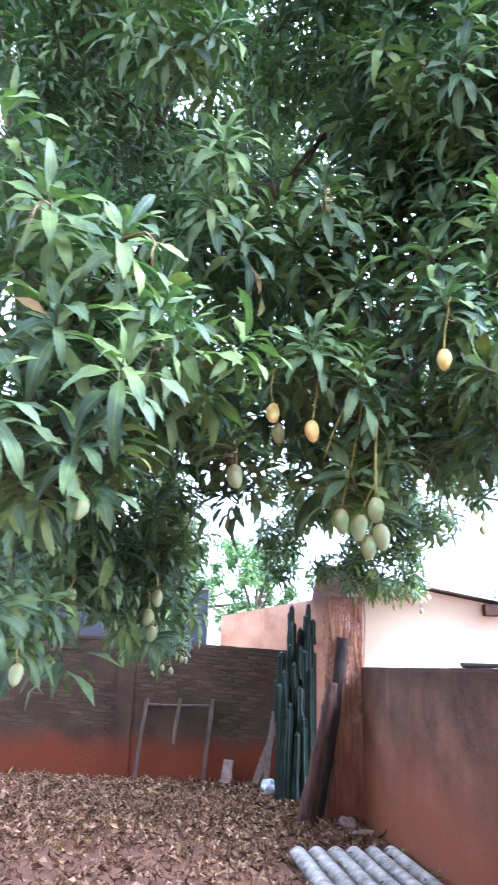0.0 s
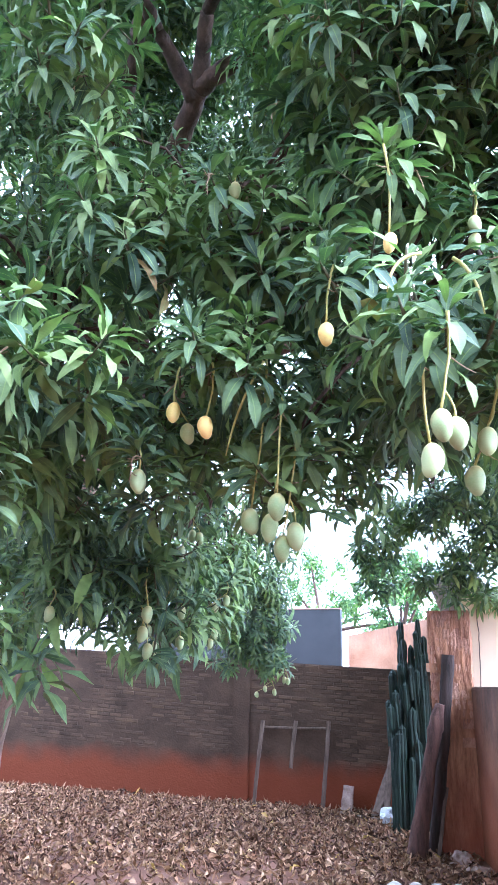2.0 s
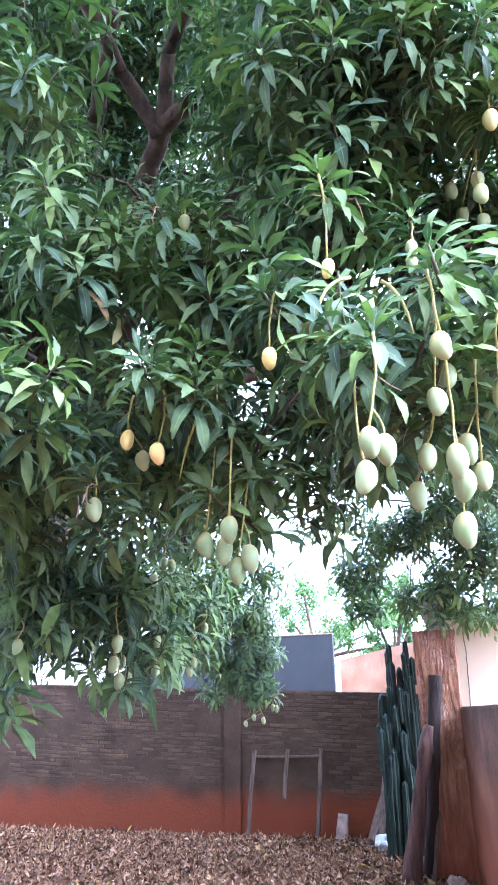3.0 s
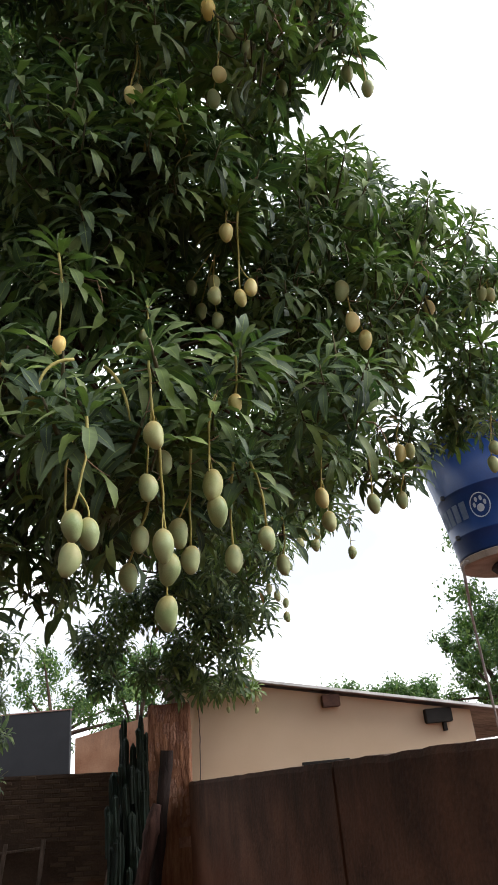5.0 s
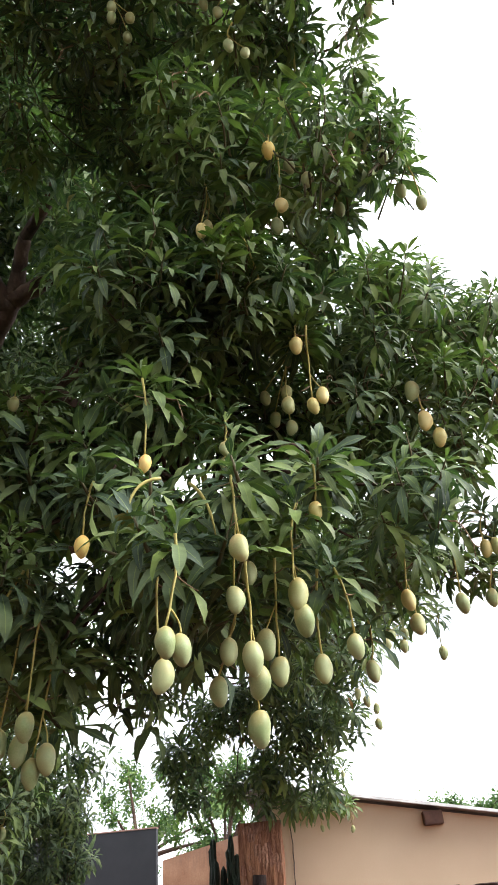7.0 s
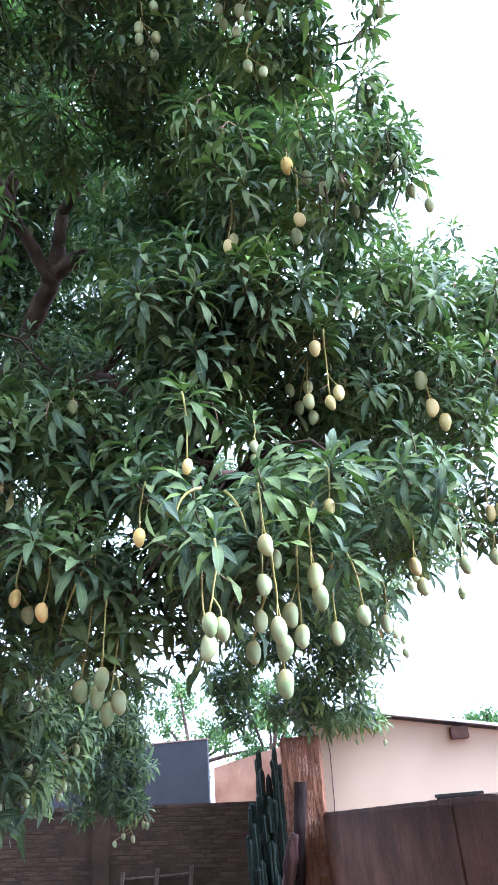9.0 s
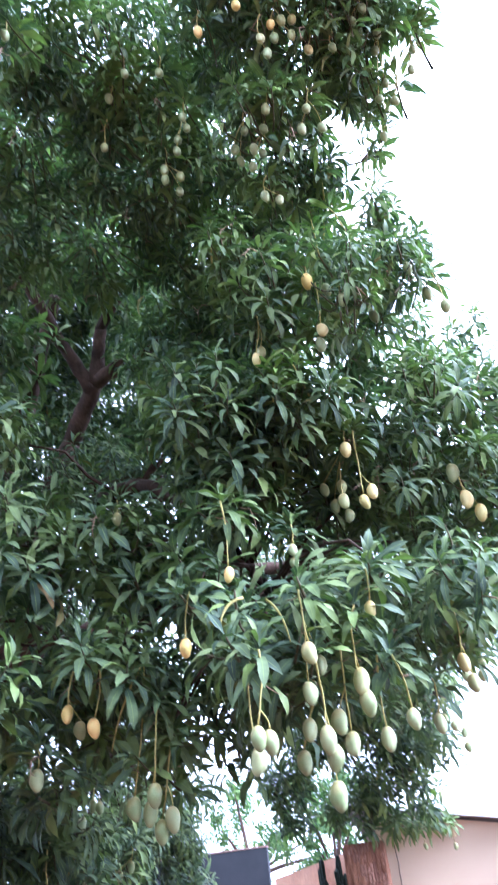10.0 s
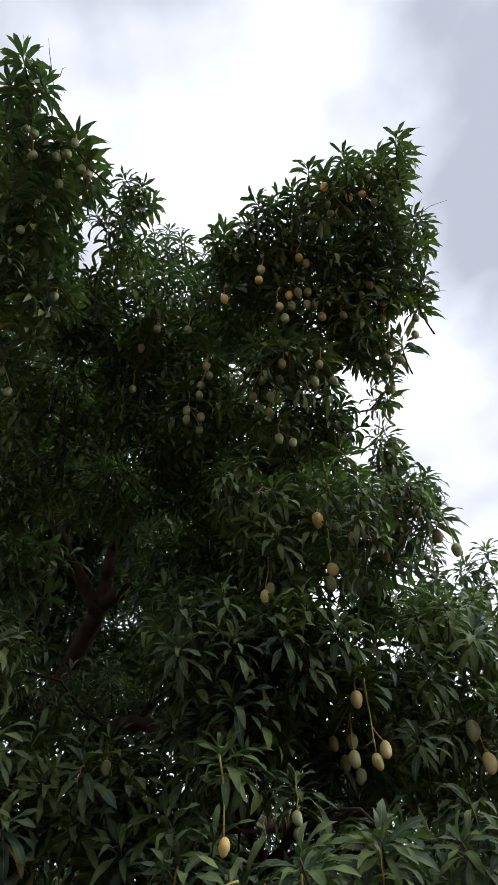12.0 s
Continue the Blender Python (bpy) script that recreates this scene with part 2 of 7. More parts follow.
M_BAG = material("white_plastic", (0.36, 0.37, 0.40), (0.68, 0.69, 0.72), 12, 0.4, 0.6, 60)
M_STONE = material("rubble", (0.16, 0.10, 0.08), (0.36, 0.27, 0.23), 12, 0.95, 0.9, 60)
M_DARK = material("dark_blue_grey_cladding", (0.009, 0.0102, 0.0135), (0.0155, 0.0172, 0.0215), 3, 0.6, 0.1, 40)
M_CAP = material("rusty_capping", (0.20, 0.11, 0.08), (0.34, 0.22, 0.17), 6, 0.9)
M_WHITE = material("white_render", (0.60, 0.60, 0.60), (0.74, 0.73, 0.72), 2, 0.85, 0.2, 60)
M_TANK = material("blue_tank", (0.006, 0.035, 0.16), (0.01, 0.055, 0.24), 2, 0.35, 0.05, 60, specular=0.5)
M_TANK_DARK = material("tank_fitting", (0.015, 0.018, 0.03), (0.03, 0.035, 0.05), 8, 0.5)
M_PRINT = material("white_print", (0.42, 0.47, 0.55), (0.55, 0.6, 0.68), 20, 0.6)
M_PRINT_DIM = material("faded_print", (0.10, 0.15, 0.26), (0.15, 0.2, 0.32), 20, 0.6)
M_CONCRETE = material("tank_slab", (0.25, 0.20, 0.17), (0.42, 0.35, 0.3), 5, 0.9, 0.5, 60)
M_STEEL = material("grey_pipe", (0.20, 0.18, 0.17), (0.36, 0.33, 0.31), 10, 0.55, 0.2, 80)
M_BLACK = material("dark_opening", (0.01, 0.009, 0.008), (0.02, 0.018, 0.016), 8, 0.8)
M_WIRE = material("cable", (0.05, 0.035, 0.03), (0.10, 0.07, 0.06), 20, 0.7)


def mango_material(name, ripe):
    """Waxy skin: green shoulder, olive flank and a warm cheek, with fine pale dots."""
    m = material(name, (0.2, 0.3, 0.1), (0.4, 0.5, 0.2), 11, 0.5, 0.15, 300, random_from="object", specular=0.4, bump_size=0.002, spread=0.35)
    ramp = next(k for k in m.node_tree.nodes if k.type == "VALTORGB")
    e = ramp.color_ramp.elements
    mix = lambda a, b: (*(p + (q - p) * ripe for p, q in zip(a, b)), 1)
    e[0].position, e[0].color = 0.42, mix((0.22, 0.28, 0.11), (0.70, 0.52, 0.13))
    e[1].position, e[1].color = 1.0, mix((0.42, 0.46, 0.225), (0.88, 0.56, 0.20))
    k = e.new(0.7)
    k.color = mix((0.335, 0.385, 0.185), (0.86, 0.64, 0.22))
    # warm blush over the shoulder, ragged towards the flank
    n, l = m.node_tree.nodes, m.node_tree.links
    co, sep, nz, add, rng, warm = n.new("ShaderNodeTexCoord"), n.new("ShaderNodeSeparateXYZ"), n.new("ShaderNodeTexNoise"), n.new("ShaderNodeMath"), n.new("ShaderNodeMapRange"), n.new("ShaderNodeMix")
    l.new(co.outputs["Object"], sep.inputs["Vector"])
    l.new(co.outputs["Object"], nz.inputs["Vector"])
    nz.inputs["Scale"].default_value = 25
    add.operation, add.inputs[1].default_value = "MULTIPLY_ADD", 0.07
    l.new(nz.outputs["Fac"], add.inputs[0])
    l.new(sep.outputs["Z"], add.inputs[2])
    rng.inputs["From Min"].default_value, rng.inputs["From Max"].default_value = 0.035, 0.085
    rng.inputs["To Max"].default_value = 0.58
    l.new(add.outputs[0], rng.inputs["Value"])
    warm.data_type = "RGBA"
    l.new(rng.outputs["Result"], warm.inputs["Factor"])
    l.new(ramp.outputs["Color"], warm.inputs["A"])
    warm.inputs["B"].default_value = mix((0.50, 0.32, 0.11), (0.88, 0.42, 0.12))
    l.new(warm.outputs["Result"], n["Principled BSDF"].inputs["Base Color"])
    return m


M_MANGO = [mango_material("mango_green", 0.0), mango_material("mango_pale", 0.14), mango_material("mango_turning", 0.45), mango_material("mango_ripe", 1.0)]


# ---- mesh helpers ----
def mesh_of(bm, name, mat, smooth=False):
    me = bpy.data.meshes.new(name)
    bm.to_mesh(me)
    bm.free()
    me.materials.append(mat)
    if smooth:
        me.polygons.foreach_set("use_smooth", [True] * len(me.polygons))
    return me


def part(name, bm, mat, parent=None, label="", smooth=False):
    ob = new(name, mesh_of(bm, name, mat, smooth))
    if parent:
        ob.parent = parent
    return tagged(ob, label) if label else ob


def empty(name, place=(0, 0, 0), turn=0.0):
    ob = new(name)
    ob.empty_display_size = 0.1
    ob.matrix_world = pose(*place, 0, 0, turn)
    return ob


def box(bm, x0, x1, y0, y1, z0, z1, bevel=0.0, m=None):
    made = bmesh.ops.create_cube(bm, size=1.0)["verts"]
    bmesh.ops.scale(bm, vec=(x1 - x0, y1 - y0, z1 - z0), verts=made)
    bmesh.ops.translate(bm, vec=((x0 + x1) / 2, (y0 + y1) / 2, (z0 + z1) / 2), verts=made)
    if bevel:
        edges = list({e for v in made for e in v.link_edges})
        made = list({v for f in bmesh.ops.bevel(bm, geom=edges, offset=bevel, segments=2, affect="EDGES")["faces"] for v in f.verts} | {v for v in made if v.is_valid})
    if m:
        bmesh.ops.transform(bm, matrix=m, verts=[v for v in made if v.is_valid])
    return bm


def tube(points, radii, sides=8, wobble=0.0, seed=0, closed=True):
    """A tapered round bar along points."""
    rng = random.Random(seed)
    bm = bmesh.new()
    rings = []
    pts = [Vector(p) for p in points]
    side = None
    for i, p in enumerate(pts):
        d = (pts[min(i + 1, len(pts) - 1)] - pts[max(i - 1, 0)]).normalized()
        if side is None:
            side = d.orthogonal().normalized()
        side = (side - d * side.dot(d)).normalized()
        up = d.cross(side)
        ring = []
        for k in range(sides):
            a = 2 * math.pi * k / sides
            r = radii[i] * (1 + wobble * rng.uniform(-1, 1))
            ring.append(bm.verts.new(p + side * (r * math.cos(a)) + up * (r * math.sin(a))))
        rings.append(ring)
    for a, b in zip(rings, rings[1:]):
        for k in range(sides):
            bm.faces.new((a[k], a[(k + 1) % sides], b[(k + 1) % sides], b[k]))
    if closed:
        bm.faces.new(reversed(rings[0]))
        bm.faces.new(rings[-1])
    return bm


def bow(a, b, sag, n=7):
    """Points from a to b on a curve that is lifted by sag in its middle."""
    a, b, s = Vector(a), Vector(b), Vector(sag)
    return [a.lerp(b, i / (n - 1)) + s * (4 * (i / (n - 1)) * (1 - i / (n - 1))) for i in range(n)]


def wavy(points, amount, seed):
    rng = random.Random(seed)
    return [p + Vector((rng.uniform(-1, 1), rng.uniform(-1, 1), rng.uniform(-1, 1))) * (amount if 0 < i < len(points) - 1 else 0) for i, p in enumerate(points)]


def raw_mesh(name, verts, quads, mat, uv=None, smooth=True):
    """A mesh from numpy arrays."""
    me = bpy.data.meshes.new(name)
    me.vertices.add(len(verts))
    me.vertices.foreach_set("co", np.asarray(verts, np.float32).ravel())
    me.loops.add(quads.size)
    me.loops.foreach_set("vertex_index", quads.astype(np.int32).ravel())
    me.polygons.add(len(quads))
    me.polygons.foreach_set("loop_start", np.arange(0, quads.size, quads.shape[1], dtype=np.int32))
    me.polygons.foreach_set("use_smooth", np.full(len(quads), smooth))
    if uv is not None:
        layer = me.uv_layers.new(name="UVMap")
        layer.data.foreach_set("uv", uv[quads.ravel()].astype(np.float32).ravel())
    me.update(calc_edges=True)
    me.materials.append(mat)
    return me


# ---- leaves ----
def leaf_shape(droop, fold, twist, ripple=0.0, stations=5):
    """One leaf, 1 long along x, upper face towards z: vertices and their uv."""
    co, uv = [], []
    ang, x, z = 0.38 * droop, 0.0, 0.0
    for i in range(stations):
        u = i / (stations - 1)
        if i:
            ang -= droop * (1.0 / (stations - 1)) * (0.75 + 0.5 * u)
            x, z = x + math.cos(ang) / (stations - 1), z + math.sin(ang) / (stations - 1)
        w = 0.104 * (math.sin(math.pi * u ** 0.92) ** 0.70 if 0 < u < 1 else 0.0) + (0.012 if i == 0 else 0.002)
        for s in (-1, 0, 1):
            tw = twist * u
            dy, dz = s * w * math.cos(fold), abs(s) * w * math.sin(fold) + 1.5 * ripple * s * w * math.sin(9 * u + 1)
            co.append((x - math.sin(ang) * dz, dy * math.cos(tw) - dz * math.sin(tw), z + dz * math.cos(ang) + dy * math.sin(tw)))
            uv.append((u, 0.5 + 0.5 * s))
    return np.array(co), np.array(uv)


def leaf_quads(stations=5):
    q = []
    for i in range(stations - 1):
        a = i * 3
        q += [(a, a + 3, a + 4, a + 1), (a + 1, a + 4, a + 5, a + 2)]
    return np.array(q)


BENDS = ((0.5, 0.16, 0.08, 0.14), (0.85, 0.22, -0.18, 0.24), (1.15, 0.25, 0.22, 0.2), (1.5, 0.22, -0.15, 0.28), (1.0, 0.12, 0.3, 0.32), (1.3, 0.3, -0.26, 0.25), (0.7, 0.28, 0.24, 0.32), (1.8, 0.25, 0.12, 0.2))
SHAPES = [leaf_shape(*b) for b in BENDS]
PLAIN = [leaf_shape(*b, 4) for b in BENDS]
FINE = [leaf_shape(*b, 7) for b in BENDS]
SPARE = [leaf_shape(*b, 3) for b in BENDS]
QUADS, LEAF_UV = leaf_quads(), SHAPES[0][1]
SHAPE_CO, PLAIN_CO, FINE_CO, SPARE_CO = (np.array([s[0] for s in kind]) for kind in (SHAPES, PLAIN, FINE, SPARE))
DRY_BENDS = ((2.6, 0.7, 0.6, 0.6), (-1.7, 0.9, -0.8, 0.6), (1.9, 1.1, 1.2, 0.7), (0.8, 0.7, -1.2, 0.9), (-2.4, 0.9, 0.6, 0.6), (3.2, 0.6, 0.4, 0.5))
DRY = np.array([leaf_shape(*b)[0] for b in DRY_BENDS])
DRY_PLAIN = np.array([leaf_shape(*b, 4)[0] for b in DRY_BENDS])


def leaves_mesh(name, table, frames, sizes, kinds, places, mat):
    """Joins many leaves: table of shapes, a 3x3 frame (columns x, y, z), size, shape number and place for each."""
    co = table[kinds] * sizes[:, None, :]
    co = np.einsum("nij,nvj->nvi", frames, co) + places[:, None, :]
    count, per = co.shape[0], co.shape[1]
    one, uv = (leaf_quads(per // 3), {9: SPARE, 12: PLAIN, 15: SHAPES, 21: FINE}[per][0][1])
    quads = (one[None] + (np.arange(count) * per)[:, None, None]).reshape(-1, 4)
    return raw_mesh(name, co.reshape(-1, 3), quads, mat, np.tile(uv, (count, 1)))


def rosette(rng, place, axis, size=1.0, n=None, droop_pull=0.16):
    """Leaves of one twig tip: (frame, size, shape, place) for each."""
    axis = Vector(axis).normalized()
    side = axis.orthogonal().normalized()
    over = axis.cross(side)
    n = n or rng.randint(17, 23)
    start = rng.uniform(0, 6.3)
    leaves = []
    for i in range(n):
        u = i / max(n - 1, 1)
        az = start + i * 2.39996 + rng.uniform(-0.2, 0.2)
        open_ = radians(34 + 74 * u ** 0.7 + rng.uniform(-12, 12))
        d = axis * math.cos(open_) + (side * math.cos(az) + over * math.sin(az)) * math.sin(open_)
        d.z -= droop_pull * (0.35 + u)
        d.normalize()
        up = axis * 0.9 + Vector((0, 0, 0.35)) + Vector((rng.uniform(-1, 1), rng.uniform(-1, 1), rng.uniform(-1, 1))) * 0.2
        up = up - d * up.dot(d)
        if up.length < 1e-3:
            up = d.orthogonal()
        up.normalize()
        y = up.cross(d)
        length = size * rng.uniform(0.105, 0.158) * (0.55 + 0.45 * min(1.0, u * 4))
        width = length * rng.uniform(0.86, 1.14)
        kind = rng.choice((1, 2, 4, 6)) if u < 0.4 else rng.choice((1, 2, 3, 4, 5, 2, 1, 3, 6))
        leaves.append((np.array([[d.x, y.x, up.x], [d.y, y.y, up.y], [d.z, y.z, up.z]]), (length, width, length), kind, tuple(Vector(place) - axis * (0.085 * u * size) + d * 0.012)))
    return leaves


def pack(leaves):
    return np.array([a for a, _, _, _ in leaves]), np.array([b for _, b, _, _ in leaves]), np.array([c for _, _, c, _ in leaves]), np.array([d for _, _, _, d in leaves])


def on_ellipsoid(rng, inner=0.72):
    v = Vector((rng.gauss(0, 1), rng.gauss(0, 1), rng.gauss(0, 1))).normalized()
    return v, v * rng.uniform(inner, 1.0)


# ---- ground ----
def ground_height(x, y):
    return 0.018 * noise.noise((x * 0.9, y * 0.9, 0.0)) + 0.01 * noise.noise((x * 4, y * 4, 3.0))


bm = bmesh.new()
xs = [-400, -60, -20] + [-9 + 0.25 * i for i in range(57)] + [20, 60, 400]
ys = [-400, -60, -12, -3] + [0.25 * i for i in range(49)] + [20, 60, 400]
grid = [[bm.verts.new((x, y, ground_height(x, y) if -9 <= x <= 5 and 0 <= y <= 12 else 0.0)) for x in xs] for y in ys]
for j in range(len(ys) - 1):
    for i in range(len(xs) - 1):
        bm.faces.new((grid[j][i], grid[j][i + 1], grid[j + 1][i + 1], grid[j + 1][i]))
ground = part("ground", bm, M_SOIL, smooth=True)
tagged(ground, "bare red earth yard under fallen leaves", "ground", kind="structure")

# ---- back wall: rough bricks over a red-stained base ----
LW_Y, LW_SLOPE = 10.9, -0.047


def lw_top(x):
    return 1.885 + LW_SLOPE * x


bm = bmesh.new()
n = 60
front = [[], []]
back = [[], []]
for i in range(n + 1):
    x = -9 + 9.6 * i / n
    jag = 0.012 * noise.noise((x * 3, 0, 7))
    front[0].append(bm.verts.new((x, LW_Y, -0.15)))
    front[1].append(bm.verts.new((x, LW_Y, lw_top(x) + jag)))
    back[0].append(bm.verts.new((x, LW_Y + 0.16, -0.15)))
    back[1].append(bm.verts.new((x, LW_Y + 0.16, lw_top(x) + jag)))
for i in range(n):
    bm.faces.new((front[0][i], front[0][i + 1], front[1][i + 1], front[1][i]))
    bm.faces.new((front[1][i], front[1][i + 1], back[1][i + 1], back[1][i]))
    bm.faces.new((back[0][i + 1], back[0][i], back[1][i], back[1][i + 1]))
bm.faces.new((front[0][n], back[0][n], back[1][n], front[1][n]))
bm.faces.new((front[0][0], front[1][0], back[1][0], back[0][0]))
wall_back = part("wall_back", bm, M_LWALL)
tagged(wall_back, "weathered grey-brown brick wall with red mud-stained base", "wall", kind="structure")
bm = bmesh.new()
box(bm, -2.42, -2.16, LW_Y - 0.03, LW_Y - 0.002, -0.1, lw_top(-2.3) - 0.01, 0.008)
part("pilaster", bm, M_LWALL, wall_back)

# ---- side wall: rendered, running towards the viewer ----
RW_O, RW_D = Vector((1.07, 8.66, 0)), Vector((0.207, -0.978, 0)).normalized()
RW_N = Vector((-RW_D.y, RW_D.x, 0))          # away from the yard
if RW_N.x < 0:
    RW_N = -RW_N


def rw(s, n, z):
    return RW_O + RW_D * s + RW_N * n + Vector((0, 0, z))


def rw_top(s):
    return 1.675 + 0.0108 * s


def rw_strip(s0, s1, n0, n1, seed=1, step=0.08):
    bm = bmesh.new()
    cols = []
    k = int((s1 - s0) / step)
    for i in range(k + 1):
        s = s0 + (s1 - s0) * i / k
        jag = 0.010 * noise.noise((s * 4, seed, 0)) + 0.006 * noise.noise((s * 14, seed, 0))
        ins = 0.006 * noise.noise((s * 2, seed, 5))
        cols.append([bm.verts.new(rw(s, n0 + ins, -0.15)), bm.verts.new(rw(s, n0 + ins * 0.5, rw_top(s) - 0.03 + jag)), bm.verts.new(rw(s, n0 + 0.012, rw_top(s) + jag)), bm.verts.new(rw(s, n1, rw_top(s) + jag)), bm.verts.new(rw(s, n1, -0.15))])
    for a, b in zip(cols, cols[1:]):
        for j in range(4):
            bm.faces.new((a[j], b[j], b[j + 1], a[j + 1]))
    bm.faces.new(cols[0])
    bm.faces.new(reversed(cols[-1]))
    bmesh.ops.recalc_face_normals(bm, faces=bm.faces)
    return bm


wall_side = part("wall_side", rw_strip(0.0, 4.46, 0.0, 0.15), M_RWALL)
tagged(wall_side, "rendered garden wall stained red-brown with dark streaks", "wall", kind="structure")
bm = rw_strip(4.40, 4.455, -0.012, 0.02, 5, 0.02)
part("plaster_strip", bm, M_RWALL, wall_side)
part("wall_section", rw_strip(4.485, 16.0, -0.008, 0.15, 2), M_RWALL, wall_side)

# unseen walls added to close the yard; the rear one blocks low sky light
rear = part("unseen_rear_wall", box(bmesh.new(), -9.0, 3.62, -3.6, -3.4, -0.1, 5.2, 0.01), M_CONCRETE)
tagged(rear, "plain rendered wall added unseen to block low sky light", "wall", kind="structure")
far_side = part("unseen_far_wall", box(bmesh.new(), -9.2, -9.02, -3.6, 11.06, -0.1, 2.2, 0.01), M_LWALL)
tagged(far_side, "weathered brown wall added unseen at the yard's far side", "wall", kind="structure")

# ---- corner pillar ----
bm = bmesh.new()
box(bm, 0.645, 1.10, 8.68, 9.25, -0.1, 2.50)
bmesh.ops.subdivide_edges(bm, edges=bm.edges, cuts=34, use_grid_fill=True)
for v in bm.verts:
    k = 0.010 * noise.noise(v.co * 9) + 0.018 * noise.noise(v.co * 3) + 0.014 * noise.noise((v.co.x * 32, v.co.y * 32, v.co.z * 4))
    v.co.x += k
    v.co.y += 0.8 * k
pillar = part("corner_pillar", bm, M_PILLAR, smooth=False)
tagged(pillar, "crumbling reddish brick corner pillar with rough streaked render", "pillar", kind="structure")

pillar_cells = [(face, row, col) for face in (0, 1) for row in range(15) for col in range(3)]

# ---- neighbour's house behind the side wall ----
house = empty("neighbour_house", (2.8, 9.6, 0))
tagged(house, "pale pink rendered house with low fibre-cement roof", "house")


def child(ob, parent):
    """Hang ob under parent, keeping its place in the world."""
    ob.parent = parent
    ob.matrix_parent_inverse = parent.matrix_world.inverted()
    return ob


bpy.context.view_layer.update()


def roof_z(x):
    return 3.10 - 0.188 * x


def house_part(name, bm, mat, label="", smooth=False):
    return child(part(name, bm, mat, None, label, smooth), house)


bm = bmesh.new()
win = (2.46, 3.02, 0.95, 1.765)
outline = lambda y: [bm.verts.new((x, y, z)) for x, z in ((1.0, -0.1), (4.68, -0.1), (4.68, roof_z(4.68) - 0.03), (1.0, roof_z(1.0) - 0.03))]
fa = outline(9.6)
fb = outline(9.78)
hole_a = [bm.verts.new((x, 9.6, z)) for x, z in ((win[0], win[2]), (win[1], win[2]), (win[1], win[3]), (win[0], win[3]))]
hole_b = [bm.verts.new((x, 9.78, z)) for x, z in ((win[0], win[2]), (win[1], win[2]), (win[1], win[3]), (win[0], win[3]))]
for o, h in ((fa, hole_a), (fb, hole_b)):
    for k in range(4):
        bm.faces.new((o[k], o[(k + 1) % 4], h[(k + 1) % 4], h[k]))
for k in range(4):
    bm.faces.new((fa[k], fa[(k + 1) % 4], fb[(k + 1) % 4], fb[k]))
    bm.faces.new((hole_a[k], hole_a[(k + 1) % 4], hole_b[(k + 1) % 4], hole_b[k]))
bmesh.ops.recalc_face_normals(bm, faces=bm.faces)
house_part("gable_wall", bm, M_HOUSE)
bm = bmesh.new()
box(bm, 4.53, 4.68, 9.785, 16, -0.1, roof_z(4.68) - 0.03)
house_part("side_wall", bm, M_HOUSE)
# the roof's shade is put into this wall's darker render
bm = bmesh.new()
box(bm, 4.69, 7.4, 11.6, 11.75, -0.1, 1.72)
house_part("porch_wall", bm, M_HOUSE_OLD, "porch wall coloured darker brown for the shade under the roof")
window = house_part("window", box(bmesh.new(), win[0] + 0.002, win[1] - 0.002, 9.66, 9.70, win[2], win[3] - 0.002, 0.004), M_BLACK, "dark window opening")
bm = bmesh.new()
box(bm, win[0] - 0.02, win[1] + 0.02, 9.585, 9.62, win[3] - 0.035, win[3] + 0.002, 0.003)
child(part("frame", bm, M_BLACK), window)


def corrugated(length, pitch, waves, height, thick, cut=10, crest=1.0):
    """A wavy sheet: waves across x, length along y; a crest below 1 makes broad ridges and narrow valleys."""
    bm = bmesh.new()
    cols = []
    for i in range(waves * cut + 1):
        x = i * pitch / cut
        z = height * (0.5 - 0.5 * math.cos(2 * math.pi * i / cut)) ** crest
        cols.append([bm.verts.new((x, 0, z)), bm.verts.new((x, length, z)), bm.verts.new((x, length, z + thick)), bm.verts.new((x, 0, z + thick))])
    for a, b in zip(cols, cols[1:]):
        for j in range(4):
            bm.faces.new((a[j], a[(j + 1) % 4], b[(j + 1) % 4], b[j]))
    bm.faces.new(cols[0])
    bm.faces.new(reversed(cols[-1]))
    bmesh.ops.recalc_face_normals(bm, faces=bm.faces)
    return bm


slope = math.degrees(math.atan(0.188))
# sheets run down the slope: rows of them along the gable
for k in range(6):
    bm = corrugated(5.8, 0.177, 6, 0.04, 0.008, 8)
    y0 = 9.42 + k * 1.06
    bmesh.ops.transform(bm, matrix=Matrix(((0, 1, 0, 0.6), (1, 0, 0, y0), (0, -0.188, 1, 3.10 - 0.6 * 0.188 + 0.003 * (k % 2)), (0, 0, 0, 1))), verts=bm.verts)
    bmesh.ops.recalc_face_normals(bm, faces=bm.faces)
    house_part("roof_sheet", bm, M_ROOF)
for x in (1.4, 2.88):
    bm = box(bmesh.new(), x - 0.11, x + 0.11, 9.44, 9.598, roof_z(x) - 0.19, roof_z(x) - 0.045, 0.008)
    house_part("purlin", bm, M_BEAM, "dark red-brown purlin end")
bm = bmesh.new()
box(bm, 4.06, 4.40, 9.48, 9.598, 2.07, 2.24, 0.01)
box(bm, 4.28, 4.32, 9.52, 9.598, 1.97, 2.07, 0.004)
house_part("lamp_box", bm, M_BLACK, "dark metal lamp under the eave")
cable = part("cable", tube(wavy(bow((1.20, 9.57, 2.66), (1.17, 9.57, 1.62), (0.02, 0, 0), 13), 0.006, 3) + [Vector((1.20, 9.57, 1.58)), Vector((1.25, 9.57, 1.63))], [0.006] * 15, 6), M_WIRE, smooth=True)
tagged(cable, "thin dark cable hanging down the pink wall", "cable")

